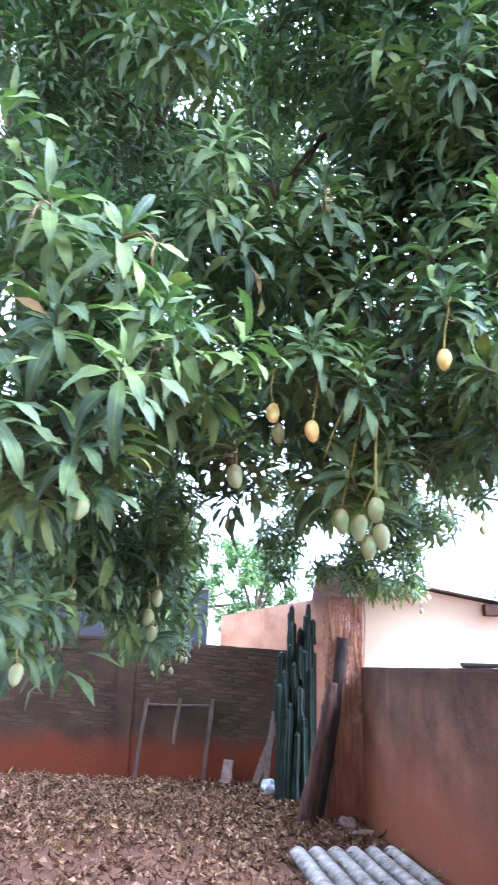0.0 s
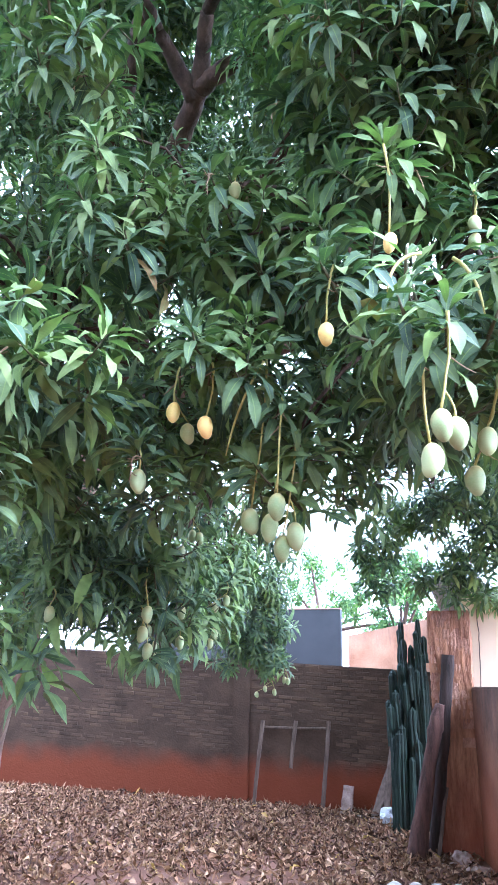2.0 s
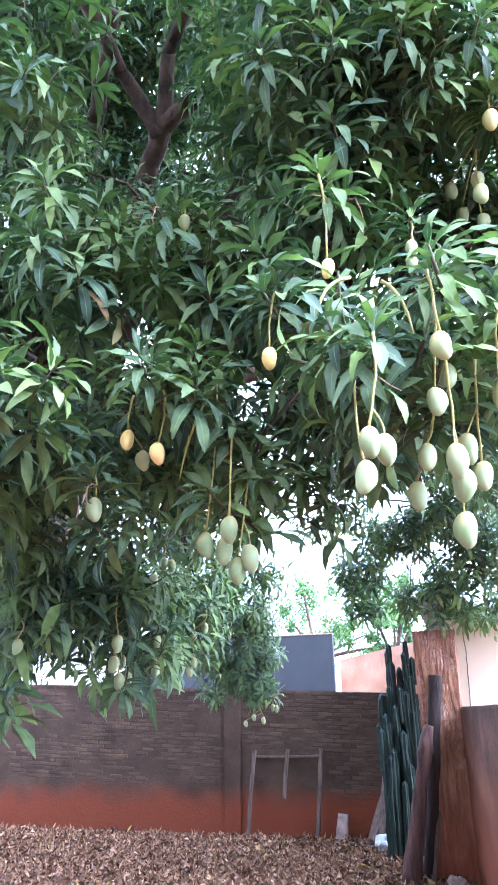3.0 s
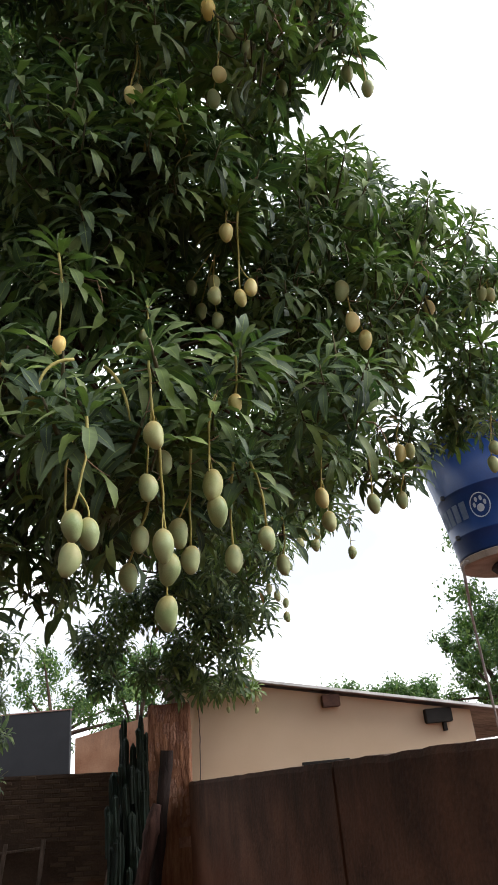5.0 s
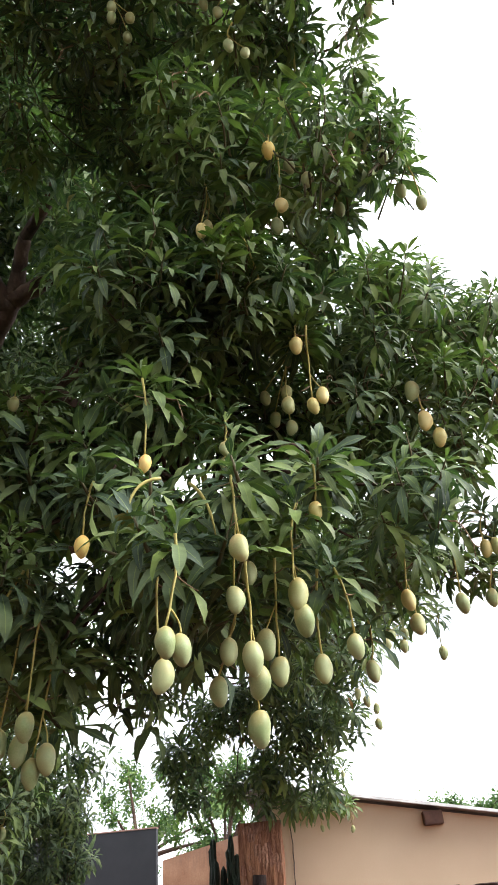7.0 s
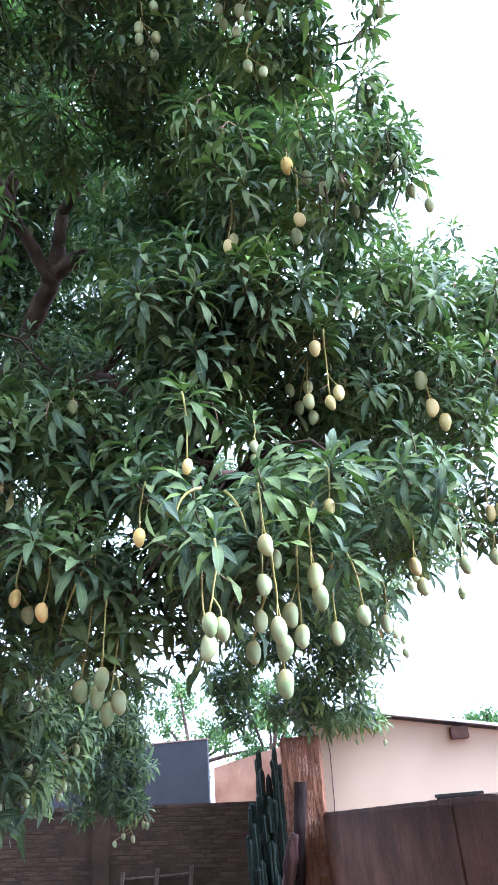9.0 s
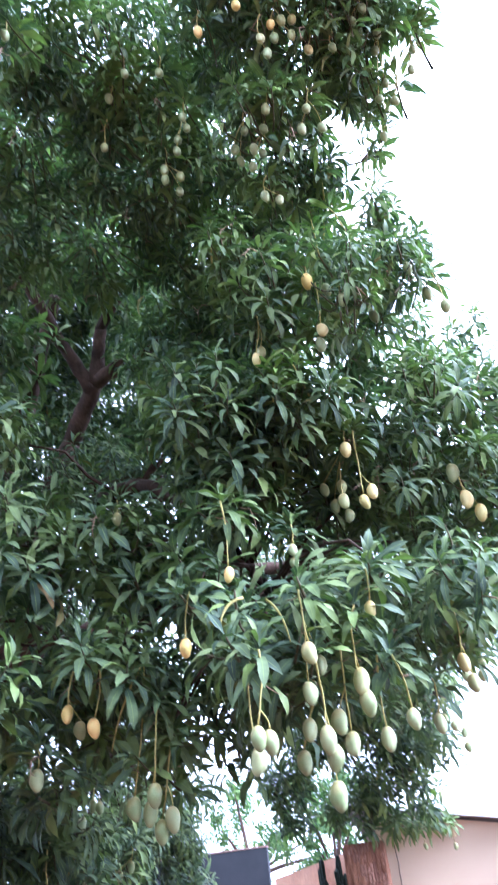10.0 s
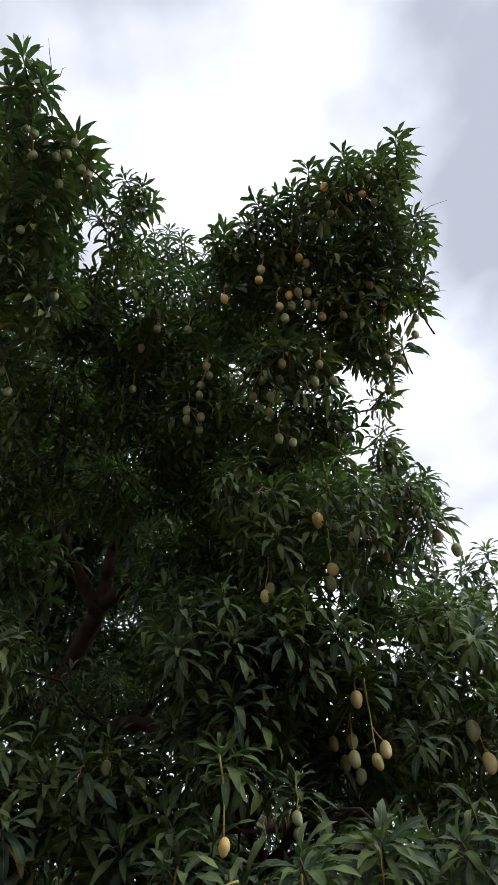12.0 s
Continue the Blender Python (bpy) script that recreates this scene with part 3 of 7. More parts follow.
# old stained wall further back
back_house = part("old_house", box(bmesh.new(), -1.32, 1.2, 15.0, 15.2, -0.1, 2.62), M_HOUSE_OLD)
for v in back_house.data.vertices:
    if v.co.z > 1:
        v.co.z = 2.61 + 0.2 * (v.co.x + 1.32)
tagged(back_house, "old pink rendered house wall with dark stains", "house")

# dark building and white wall beyond
dark = part("dark_building", box(bmesh.new(), -7.6, -2.0, 18.0, 18.2, -0.1, 3.44), M_DARK)
tagged(dark, "dark blue-grey clad building with rusty capping", "building")
part("capping", box(bmesh.new(), -7.62, -1.99, 17.98, 18.22, 3.442, 3.47, 0.006), M_CAP, dark)
white = part("white_building", box(bmesh.new(), -14.0, -7.9, 17.6, 24.0, -0.1, 3.25), M_WHITE)
tagged(white, "white rendered building beyond the back wall", "building")
part("parapet", box(bmesh.new(), -14.05, -7.85, 17.5, 24.05, 3.252, 3.36, 0.01), M_ROOF, white)

# ---- water tank on its stand ----
tank = empty("water_tank", (4.72, 7.05, 3.56))
tagged(tank, "blue plastic water tank with white print on concrete slab stand", "water tank")
bpy.context.view_layer.update()
TC = Vector((4.60, 7.0))


def lathe(profile, centre, sides=48):
    bm = bmesh.new()
    rings = [[bm.verts.new((centre[0] + r * math.cos(2 * math.pi * k / sides), centre[1] + r * math.sin(2 * math.pi * k / sides), z)) for k in range(sides)] for r, z in profile]
    for a, b in zip(rings, rings[1:]):
        for k in range(sides):
            bm.faces.new((a[k], a[(k + 1) % sides], b[(k + 1) % sides], b[k]))
    bm.faces.new(reversed(rings[0]))
    bm.faces.new(rings[-1])
    return bm


Z0 = 3.47
child(part("body", lathe([(0.56, Z0), (0.585, Z0 + 0.012), (0.588, Z0 + 0.02), (0.6135, Z0 + 0.185), (0.622, Z0 + 0.192), (0.622, Z0 + 0.208), (0.617, Z0 + 0.215), (0.682, Z0 + 0.62), (0.692, Z0 + 0.628), (0.692, Z0 + 0.642), (0.686, Z0 + 0.65), (0.79, Z0 + 1.15)], TC), M_TANK, smooth=True), tank)
lid = child(part("lid", lathe([(0.79, Z0 + 1.14), (0.83, Z0 + 1.155), (0.83, Z0 + 1.20), (0.78, Z0 + 1.24), (0.5, Z0 + 1.32), (0.2, Z0 + 1.34)], TC), M_TANK, smooth=True), tank)
slab = child(part("slab", lathe([(0.55, Z0 - 0.085), (0.585, Z0 - 0.075), (0.59, Z0 - 0.012), (0.58, Z0 - 0.003)], TC), M_CONCRETE), tank)
child(part("leg", box(bmesh.new(), TC.x + 0.25, TC.x + 0.5, TC.y - 0.1, TC.y + 0.15, 0.0, Z0 - 0.10, 0.01), M_CONCRETE), tank)
child(part("brace", tube([(TC.x - 0.30, TC.y - 0.12, Z0 - 0.10), (TC.x - 0.16, TC.y - 0.10, Z0 - 0.24), (TC.x + 0.35, TC.y - 0.02, 2.4)], [0.085, 0.075, 0.06], 6), M_TANK_DARK), tank)
pipe = child(part("pipe", tube([(4.08, 6.90, Z0 - 0.05), (3.99, 6.90, Z0 - 0.055), (3.965, 6.92, Z0 - 0.09), (4.07, 7.25, 2.95), (4.3, 7.8, 1.8), (4.5, 8.2, 0.0)], [0.018, 0.02, 0.018, 0.014, 0.014, 0.014], 8), M_STEEL, smooth=True), tank)
for z in (Z0 + 0.2, Z0 + 0.635):
    r = 0.588 + 0.163 * (z - Z0)
    a = radians(188)
    child(part("bracket", box(bmesh.new(), -0.02, 0.02, -0.02, 0.02, -0.022, 0.022, 0.005, Matrix.Translation((TC.x + (r + 0.01) * math.cos(a), TC.y + (r + 0.01) * math.sin(a), z))), M_TANK_DARK), tank)


def on_tank(a, z, off=0.004):
    r = 0.617 + 0.163 * (z - Z0 - 0.215) + off
    return Vector((TC.x + r * math.cos(a), TC.y + r * math.sin(a), z))


def decal(bm, a0, z0, w, h, sides=20, ring=0.0):
    """A flat oval (or ring) laid on the tank."""
    outer = [on_tank(a0 + w / 0.7 * math.cos(2 * math.pi * k / sides), z0 + h * math.sin(2 * math.pi * k / sides)) for k in range(sides)]
    vo = [bm.verts.new(p) for p in outer]
    if ring:
        vi = [bm.verts.new(on_tank(a0 + (w - ring) / 0.7 * math.cos(2 * math.pi * k / sides), z0 + (h - ring) * math.sin(2 * math.pi * k / sides))) for k in range(sides)]
        for k in range(sides):
            bm.faces.new((vo[k], vo[(k + 1) % sides], vi[(k + 1) % sides], vi[k]))
    else:
        bm.faces.new(vo)


LOGO_A, LOGO_Z = math.atan2(6.40 - TC.y, 4.16 - TC.x) - 0.17, Z0 + 0.42
bm = bmesh.new()
decal(bm, LOGO_A, LOGO_Z, 0.115, 0.125, 28, 0.012)
decal(bm, LOGO_A, LOGO_Z - 0.03, 0.042, 0.04)
for dx, dz in ((-0.06, 0.01), (-0.028, 0.06), (0.025, 0.062), (0.06, 0.015)):
    decal(bm, LOGO_A + dx / 0.7, LOGO_Z + dz, 0.017, 0.026, 12)
child(part("round_mark", bm, M_PRINT, None, "white round printed mark"), tank)
bm = bmesh.new()
for k in range(5):
    a = LOGO_A - 0.30 - 0.16 * k
    vs = [bm.verts.new(on_tank(a + da, LOGO_Z + dz)) for da, dz in ((-0.06, -0.09), (0.06, -0.09), (0.06, 0.09), (-0.06, 0.09))]
    bm.faces.new(vs)
child(part("print_bar", bm, M_PRINT_DIM, None, "faded printed bars"), tank)
bpy.context.view_layer.update()
# ---- the mango tree ----
tree = empty("mango_tree", (-3.75, 6.9, 0))
tagged(tree, "large mango tree hung with green and ripening fruit", "tree")
bpy.context.view_layer.update()
TREE_INV = tree.matrix_world.inverted()


def tree_part(name, ob_or_bm, mat=None, label="", smooth=True, parent=None):
    ob = part(name, ob_or_bm, mat, None, label, smooth)
    ob.parent = parent or tree
    ob.matrix_parent_inverse = Matrix() if parent else TREE_INV
    return ob


FORK = Vector((-1.9, 5.3, 3.6))
tree_part("trunk", tube(wavy(bow((-4.0, 6.9, -0.1), FORK, (-0.22, 0.1, 0), 10), 0.03, 4), [0.31, 0.25, 0.225, 0.215, 0.205, 0.2, 0.195, 0.19, 0.185, 0.18], 16, 0.05, 4), M_TRUNK)
BOUGHS = []


def limb(a, b, sag, r0, r1, seed, carries=True):
    pts = wavy(bow(a, b, sag, 9), min(0.04, 0.018 * (Vector(b) - Vector(a)).length), seed)
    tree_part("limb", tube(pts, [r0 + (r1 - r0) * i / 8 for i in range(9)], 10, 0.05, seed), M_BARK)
    if carries:
        BOUGHS.extend((p, r0 + (r1 - r0) * i / 8) for i, p in enumerate(pts) if i > 3)


limb(FORK, (-1.04, 4.68, 5.88), (-0.1, 0, 0.1), 0.125, 0.088, 11, False)
limb((-1.04, 4.68, 5.88), (-0.64, 4.28, 6.21), (0, 0, 0.03), 0.09, 0.085, 31, False)
limb((-0.64, 4.28, 6.21), (-0.10, 4.05, 6.13), (0, 0, 0.05), 0.08, 0.065, 32, False)
limb((-0.64, 4.28, 6.21), (-0.43, 3.88, 6.51), (0, 0, 0.03), 0.075, 0.055, 33, False)
limb((-0.70, 4.33, 6.16), (-0.84, 3.87, 6.44), (0, 0, 0.04), 0.075, 0.05, 34, False)
limb((-0.10, 4.05, 6.13), (1.4, 2.6, 5.6), (0, 0, 0.1), 0.065, 0.035, 12)
limb((-0.43, 3.88, 6.51), (1.3, 1.9, 7.0), (0.1, 0, 0.1), 0.05, 0.03, 13)
limb(FORK, (-1.51, 4.53, 6.07), (-0.2, 0, 0.1), 0.13, 0.085, 35, False)
limb((-1.51, 4.53, 6.07), (-1.23, 4.17, 6.34), (0, 0, 0), 0.085, 0.07, 36, False)
limb((-1.23, 4.17, 6.34), (-0.76, 3.59, 6.73), (0, 0, 0.02), 0.07, 0.055, 37, False)
limb((-0.84, 3.87, 6.44), (-0.9, 2.2, 6.8), (-0.1, 0, 0.2), 0.06, 0.03, 14)
limb(FORK, (0.2, 3.2, 4.2), (0, 0, 0.5), 0.12, 0.05, 15)
limb((0.2, 3.2, 4.2), (1.0, 2.95, 3.2), (0, 0, 0.15), 0.04, 0.014, 16)
limb(FORK, (-0.7, 2.9, 3.3), (0, 0, 0.6), 0.10, 0.035, 17)
limb(FORK, (-0.6, 4.8, 3.0), (0, 0, 0.7), 0.08, 0.03, 18)
limb(FORK, (0.9, 6.6, 5.0), (0, 0, 0.4), 0.14, 0.06, 19)
limb((0.9, 6.6, 5.0), (0.8, 8.8, 3.6), (0, 0, 0.5), 0.06, 0.025, 20)
limb((0.9, 6.6, 5.0), (3.1, 4.6, 4.6), (0, 0, 0.5), 0.07, 0.025, 21)
limb(FORK, (-2.2, 4.2, 6.8), (0, 0, 0.2), 0.15, 0.05, 22)
limb(FORK, (-1.3, 7.6, 2.9), (0, 0, 0.9), 0.08, 0.03, 23)

rng_tree = random.Random(21)
CROWN, TIPS, SINGLE, DEEP, OUTER = [], [], [], [], []
LOBES = []


FREE = []          # fruit and stalks, kept in sight by dropping the leaves in front of them
VIEW_SPOT = Vector((1.2, 0.05, 1.7))


def panicle(top, *fruits, scale=1.0):
    """A fruit stalk with one or more mangoes: (x, y, z, ripeness)."""
    top = Vector(top)
    first = Vector(fruits[0][:3])
    lean = Vector((rng_tree.uniform(-0.015, 0.015), rng_tree.uniform(-0.02, 0.02), 0))
    hang = first + Vector((0, 0, 0.041 * scale))
    pts = wavy(bow(top, hang, lean + Vector((0, 0, 0.012)), 7), 0.0022, len(FREE))
    FREE.extend((q, 0.022) for q in pts[3:6])
    stalk = tree_part("fruit_stalk", tube(pts, [0.0046, 0.0042, 0.0038, 0.0035, 0.0033, 0.0031, 0.0034], 6), M_STALK)
    for k in range(rng_tree.randint(2, 4) if top.y < 3.5 else 1):
        q = pts[rng_tree.randint(1, 5)]
        a = rng_tree.uniform(0, 6.3)
        e = q + Vector((math.cos(a), math.sin(a), rng_tree.uniform(-1.1, 0.3))) * rng_tree.uniform(0.02, 0.055)
        tree_part("dry_stub", tube(bow(q, e, (0, 0, -0.004), 4), [0.0022, 0.0019, 0.0016, 0.001], 4), M_DRY, parent=stalk)
    for k, (x, y, z, ripe) in enumerate(fruits):
        f = Vector((x, y, z))
        FREE.append((f, 0.068 * scale))
        if k:
            join = next((q for q in reversed(pts[:6]) if q.z > f.z + 0.075), pts[0])
            tree_part("side_stalk", tube(bow(join, f + Vector((0, 0, 0.04)), lean * 0.7, 6), [0.0028, 0.0026, 0.0024, 0.0023, 0.0023, 0.0028], 5), M_STALK, parent=stalk)
        which = 0 if ripe < 0.2 else 1 if ripe < 0.33 else 2 if ripe < 0.5 else 3
        ob = new("mango", MANGOES[which])
        tilt = pose(0, 0, 0, rng_tree.uniform(-8, 8), rng_tree.uniform(-8, 8), rng_tree.uniform(0, 360))
        s = rng_tree.uniform(0.94, 1.06) * scale
        ob.parent = stalk
        ob.matrix_basis = Matrix.Translation(f) @ tilt @ Matrix.Diagonal((s, s, s * rng_tree.uniform(0.96, 1.06), 1))
        if which == 3:
            ob["label"] = "yellow ripening mango"
    axis = (Vector((0, -0.6, 0.75)) + Vector((rng_tree.uniform(-0.45, 0.45), 0, 0))).normalized()
    TIPS.append((rosette(rng_tree, top + Vector((0, 0.015, 0.03)), axis, 1.18, 24, 0.2), top, top + Vector((rng_tree.uniform(-0.15, 0.15), 0.3, 0.05)), axis))


def mango_mesh(mat):
    bm = bmesh.new()
    bmesh.ops.create_uvsphere(bm, u_segments=14, v_segments=10, radius=1.0)
    for v in bm.verts:
        x, y, z = v.co
        w = 0.0288 * (1 + 0.10 * z - 0.05 * z * z)
        v.co = (x * w + 0.004 * (1 - z * z) - 0.003 * (z < -0.5), y * w * 0.92, z * 0.043 - (0.003 if z > 0.98 else 0))
    return mesh_of(bm, "mango", mat, True)


MANGOES = [mango_mesh(m) for m in M_MANGO]
panicle((0.223, 2.304, 2.725), (0.220, 2.277, 2.545, 0.80), (0.236, 2.372, 2.501, 0.30), scale=0.87)
panicle((0.377, 2.212, 2.681), (0.356, 2.231, 2.463, 0.65), scale=0.90)
panicle((0.542, 2.275, 2.731), (0.461, 2.397, 2.189, 0.05), scale=1.05)
panicle((0.59, 2.30, 2.573), (0.572, 2.31, 2.21, 0.10), (0.524, 2.401, 2.166, 0.05), scale=1.05)
panicle((0.618, 2.376, 2.451), (0.557, 2.434, 2.104, 0.05), (0.602, 2.430, 2.140, 0.05), scale=1.05)
panicle((0.808, 2.066, 2.878), (0.779, 2.083, 2.660, 0.75), scale=0.87)
panicle((0.978, 1.987, 3.214), (0.976, 2.045, 2.909, 0.80), scale=0.77)
panicle((0.076, 2.315, 2.458), (0.090, 2.314, 2.324, 0.15), scale=1.00)
panicle((0.406, 2.289, 3.518), (0.414, 2.278, 3.404, 0.20), scale=0.78)
panicle((1.118, 1.727, 2.488), (1.088, 1.748, 2.227, 0.08), (1.117, 1.782, 2.218, 0.05), scale=0.92)
panicle((1.069, 1.824, 2.482), (1.056, 1.873, 2.189, 0.08), scale=0.95)
panicle((1.256, 1.864, 2.719), (1.267, 1.843, 2.486, 0.25), (1.275, 2.067, 2.511, 0.15), (1.238, 1.936, 2.384, 0.15), scale=0.90)
panicle((1.273, 1.928, 2.508), (1.277, 2.059, 2.203, 0.10), (1.270, 2.002, 2.247, 0.10), (1.271, 2.079, 2.091, 0.05), scale=1.05)
panicle((1.237, 2.135, 2.484), (1.158, 2.214, 2.229, 0.00), (1.196, 2.164, 2.322, 0.00), scale=1.05)
panicle((1.434, 1.990, 2.679), (1.408, 2.067, 2.433, 0.30), (1.417, 2.085, 2.363, 0.10), scale=1.05)
panicle((1.353, 2.110, 2.570), (1.336, 2.207, 2.265, 0.10), (1.305, 2.175, 2.336, 0.00), scale=1.05)
panicle((1.477, 2.170, 2.546), (1.460, 2.252, 2.272, 0.15), scale=1.05)
panicle((1.528, 2.182, 2.549), (1.563, 2.236, 2.322, 0.10), scale=0.95)
panicle((1.707, 2.998, 2.654), (1.699, 3.040, 2.460, 0.00), scale=1.05)
panicle((1.500, 2.009, 2.818), (1.491, 2.028, 2.669, 0.40), scale=0.72)
panicle((1.528, 2.389, 3.727), (1.475, 2.432, 3.433, 0.20), (1.474, 2.358, 3.313, 0.20), (1.427, 2.638, 3.454, 0.00), (1.482, 2.544, 3.336, 0.00), (1.391, 2.529, 3.492, 0.00), scale=0.89)
panicle((1.576, 2.224, 3.595), (1.565, 2.322, 3.270, 0.45), (1.606, 2.317, 3.311, 0.35), scale=0.92)
panicle((1.538, 2.244, 3.612), (1.529, 2.240, 3.508, 0.40), scale=0.95)
panicle((1.850, 2.687, 2.886), (1.842, 2.752, 2.632, 0.35), (1.868, 2.802, 2.553, 0.30), scale=1.05)
panicle((2.029, 2.566, 3.500), (2.036, 2.585, 3.327, 0.40), (2.091, 2.630, 3.267, 0.35), (2.007, 2.561, 3.469, 0.00), scale=1.05)
panicle((2.571, 3.016, 3.763), (2.554, 3.007, 3.688, 0.40), scale=1.00)
panicle((2.949, 3.093, 3.922), (2.936, 3.097, 3.820, 0.30), (2.889, 3.097, 3.830, 0.10), scale=1.00)
panicle((2.377, 3.221, 3.198), (2.349, 3.260, 3.027, 0.45), (2.396, 3.253, 3.033, 0.20), scale=1.00)
panicle((2.117, 2.982, 2.915), (2.116, 3.035, 2.698, 0.10), scale=1.05)
panicle((2.341, 3.256, 2.941), (2.322, 3.283, 2.796, 0.10), scale=1.00)
panicle((2.855, 3.257, 3.227), (2.831, 3.339, 2.972, 0.05), (2.843, 3.301, 3.044, 0.05), scale=1.00)
panicle((1.240, 1.958, 4.203), (1.208, 1.988, 3.936, 0.45), (1.230, 2.041, 4.026, 0.30), scale=0.89)
panicle((1.549, 1.931, 4.309), (1.533, 1.967, 4.011, 0.35), (1.515, 2.079, 4.026, 0.05), scale=0.99)
panicle((1.516, 1.900, 4.389), (1.511, 1.899, 4.281, 0.50), scale=1.01)
panicle((1.669, 2.037, 4.349), (1.666, 2.033, 4.246, 0.15), (1.599, 2.007, 4.310, 0.05), scale=0.97)
panicle((2.127, 2.101, 4.383), (2.151, 2.152, 4.163, 0.10), scale=0.94)
panicle((2.099, 2.189, 4.454), (2.100, 2.199, 4.321, 0.05), scale=0.97)
panicle((2.031, 2.060, 4.482), (2.017, 2.057, 4.378, 0.05), scale=0.89)
panicle((1.827, 2.189, 4.402), (1.815, 2.213, 4.260, 0.00), scale=1.00)
panicle((1.230, 2.211, 3.166), (1.225, 2.215, 3.047, 0.15), (1.221, 2.239, 3.000, 0.15), scale=0.72)
panicle((2.516, 5.214, 3.422), (2.501, 5.300, 3.140, 0.00), scale=1.2)
panicle((2.309, 5.490, 3.582), (2.283, 5.577, 3.302, 0.00), (2.201, 5.545, 3.382, 0.00), (2.301, 5.564, 3.392, 0.00), (2.14, 5.50, 3.30, 0.00), scale=1.2)
panicle((2.043, 6.742, 3.374), (2.056, 6.776, 3.192, 0.00), (2.133, 6.800, 3.128, 0.00), (2.142, 6.890, 3.014, 0.00), (1.976, 6.719, 3.253, 0.00), scale=1.15)
panicle((1.581, 9.275, 2.661), (1.575, 9.334, 2.433, 0.10), scale=0.95)
panicle((1.921, 9.256, 2.635), (1.920, 9.320, 2.393, 0.10), scale=0.95)
panicle((1.854, 8.655, 2.951), (1.854, 8.639, 2.872, 0.00), scale=0.95)
panicle((-0.374, 3.400, 2.251), (-0.382, 3.438, 1.995, 0.00), scale=0.95)
panicle((-0.453, 3.509, 2.044), (-0.440, 3.508, 1.907, 0.00), (-0.423, 3.543, 1.828, 0.00), scale=0.95)
panicle((-0.571, 5.127, 2.378), (-0.568, 5.123, 2.243, 0.00), (-0.651, 5.115, 2.195, 0.00), (-0.867, 5.126, 2.072, 0.00), scale=0.95)
panicle((-0.700, 5.132, 2.258), (-0.670, 5.177, 2.012, 0.00), (-0.707, 5.189, 1.949, 0.00), scale=0.95)
panicle((-0.405, 3.978, 2.615), (-0.389, 3.976, 2.486, 0.00), (-0.349, 3.993, 2.474, 0.00), (-0.468, 4.015, 2.403, 0.00), scale=0.95)
panicle((-1.19, 9.06, 1.93), (-1.107, 9.073, 1.694, 0.00), (-1.173, 9.143, 1.711, 0.00), scale=1.0)
panicle((-1.36, 9.06, 1.84), (-1.296, 9.140, 1.563, 0.00), (-1.519, 9.117, 1.528, 0.00), (-1.40, 9.08, 1.60, 0.00), scale=1.0)
panicle((-0.738, 2.640, 1.781), (-0.718, 2.6, 1.641, 0.05), scale=0.95)
panicle((-0.733, 3.140, 2.091), (-0.713, 3.1, 1.971, 0.05), scale=0.9)
panicle((-0.353, 1.990, 2.241), (-0.333, 1.95, 2.131, 0.10), (-0.404, 2.08, 2.217, 0.05), scale=0.95)
panicle((-0.556, 4.258, 2.234), (-0.548, 4.256, 2.079, 0.00), (-0.572, 4.309, 1.907, 0.00), scale=1.00)
panicle((-0.641, 3.989, 2.069), (-0.634, 3.975, 1.948, 0.00), (-0.608, 4.006, 1.860, 0.00), scale=1.00)
panicle((0.646, 1.443, 5.373), (0.610, 1.510, 5.229, 0.25), scale=0.80)
panicle((1.078, 1.419, 5.347), (1.059, 1.462, 5.230, 0.05), (1.066, 1.501, 5.194, 0.05), (1.002, 1.545, 5.179, 0.10), (0.993, 1.551, 5.087, 0.05), scale=0.80)
panicle((0.926, 1.563, 5.174), (0.903, 1.614, 5.049, 0.10), (0.980, 1.657, 5.023, 0.30), (0.952, 1.722, 4.996, 0.10), (0.901, 1.633, 4.988, 0.00), scale=0.80)
panicle((1.518, 1.326, 5.107), (1.486, 1.390, 4.967, 0.30), scale=0.80)
panicle((1.379, 1.447, 5.101), (1.362, 1.482, 4.993, 0.05), (1.294, 1.532, 4.929, 0.05), (1.312, 1.594, 4.915, 0.05), scale=0.80)
panicle((1.460, 1.470, 5.096), (1.459, 1.501, 4.995, 0.05), (1.364, 1.609, 4.869, 0.10), (1.426, 1.593, 4.940, 0.05), (1.390, 1.539, 4.901, 0.05), scale=0.80)
panicle((1.777, 1.250, 5.378), (1.748, 1.307, 5.245, 0.45), scale=0.80)
panicle((1.647, 1.124, 5.473), (1.590, 1.185, 5.331, 0.60), (1.646, 1.186, 5.342, 0.30), (1.702, 1.208, 5.374, 0.40), (1.680, 1.230, 5.263, 0.20), (1.599, 1.231, 5.287, 0.10), scale=0.80)
panicle((1.719, 1.011, 5.599), (1.690, 1.045, 5.489, 0.50), (1.721, 1.080, 5.461, 0.20), scale=0.80)
panicle((1.493, 0.952, 5.467), (1.467, 1.006, 5.338, 0.30), (1.450, 1.044, 5.298, 0.50), scale=0.80)
panicle((1.551, 1.120, 5.316), (1.527, 1.170, 5.191, 0.20), (1.546, 1.222, 5.144, 0.05), scale=0.80)
panicle((1.264, 1.081, 5.433), (1.242, 1.123, 5.317, 0.60), scale=0.80)
panicle((1.929, 0.760, 5.888), (1.907, 0.787, 5.786, 0.50), scale=0.80)
panicle((2.155, 0.854, 5.986), (2.127, 0.899, 5.866, 0.60), (2.049, 0.899, 5.849, 0.60), (2.194, 0.964, 5.859, 0.40), (2.191, 0.829, 5.905, 0.20), scale=0.80)
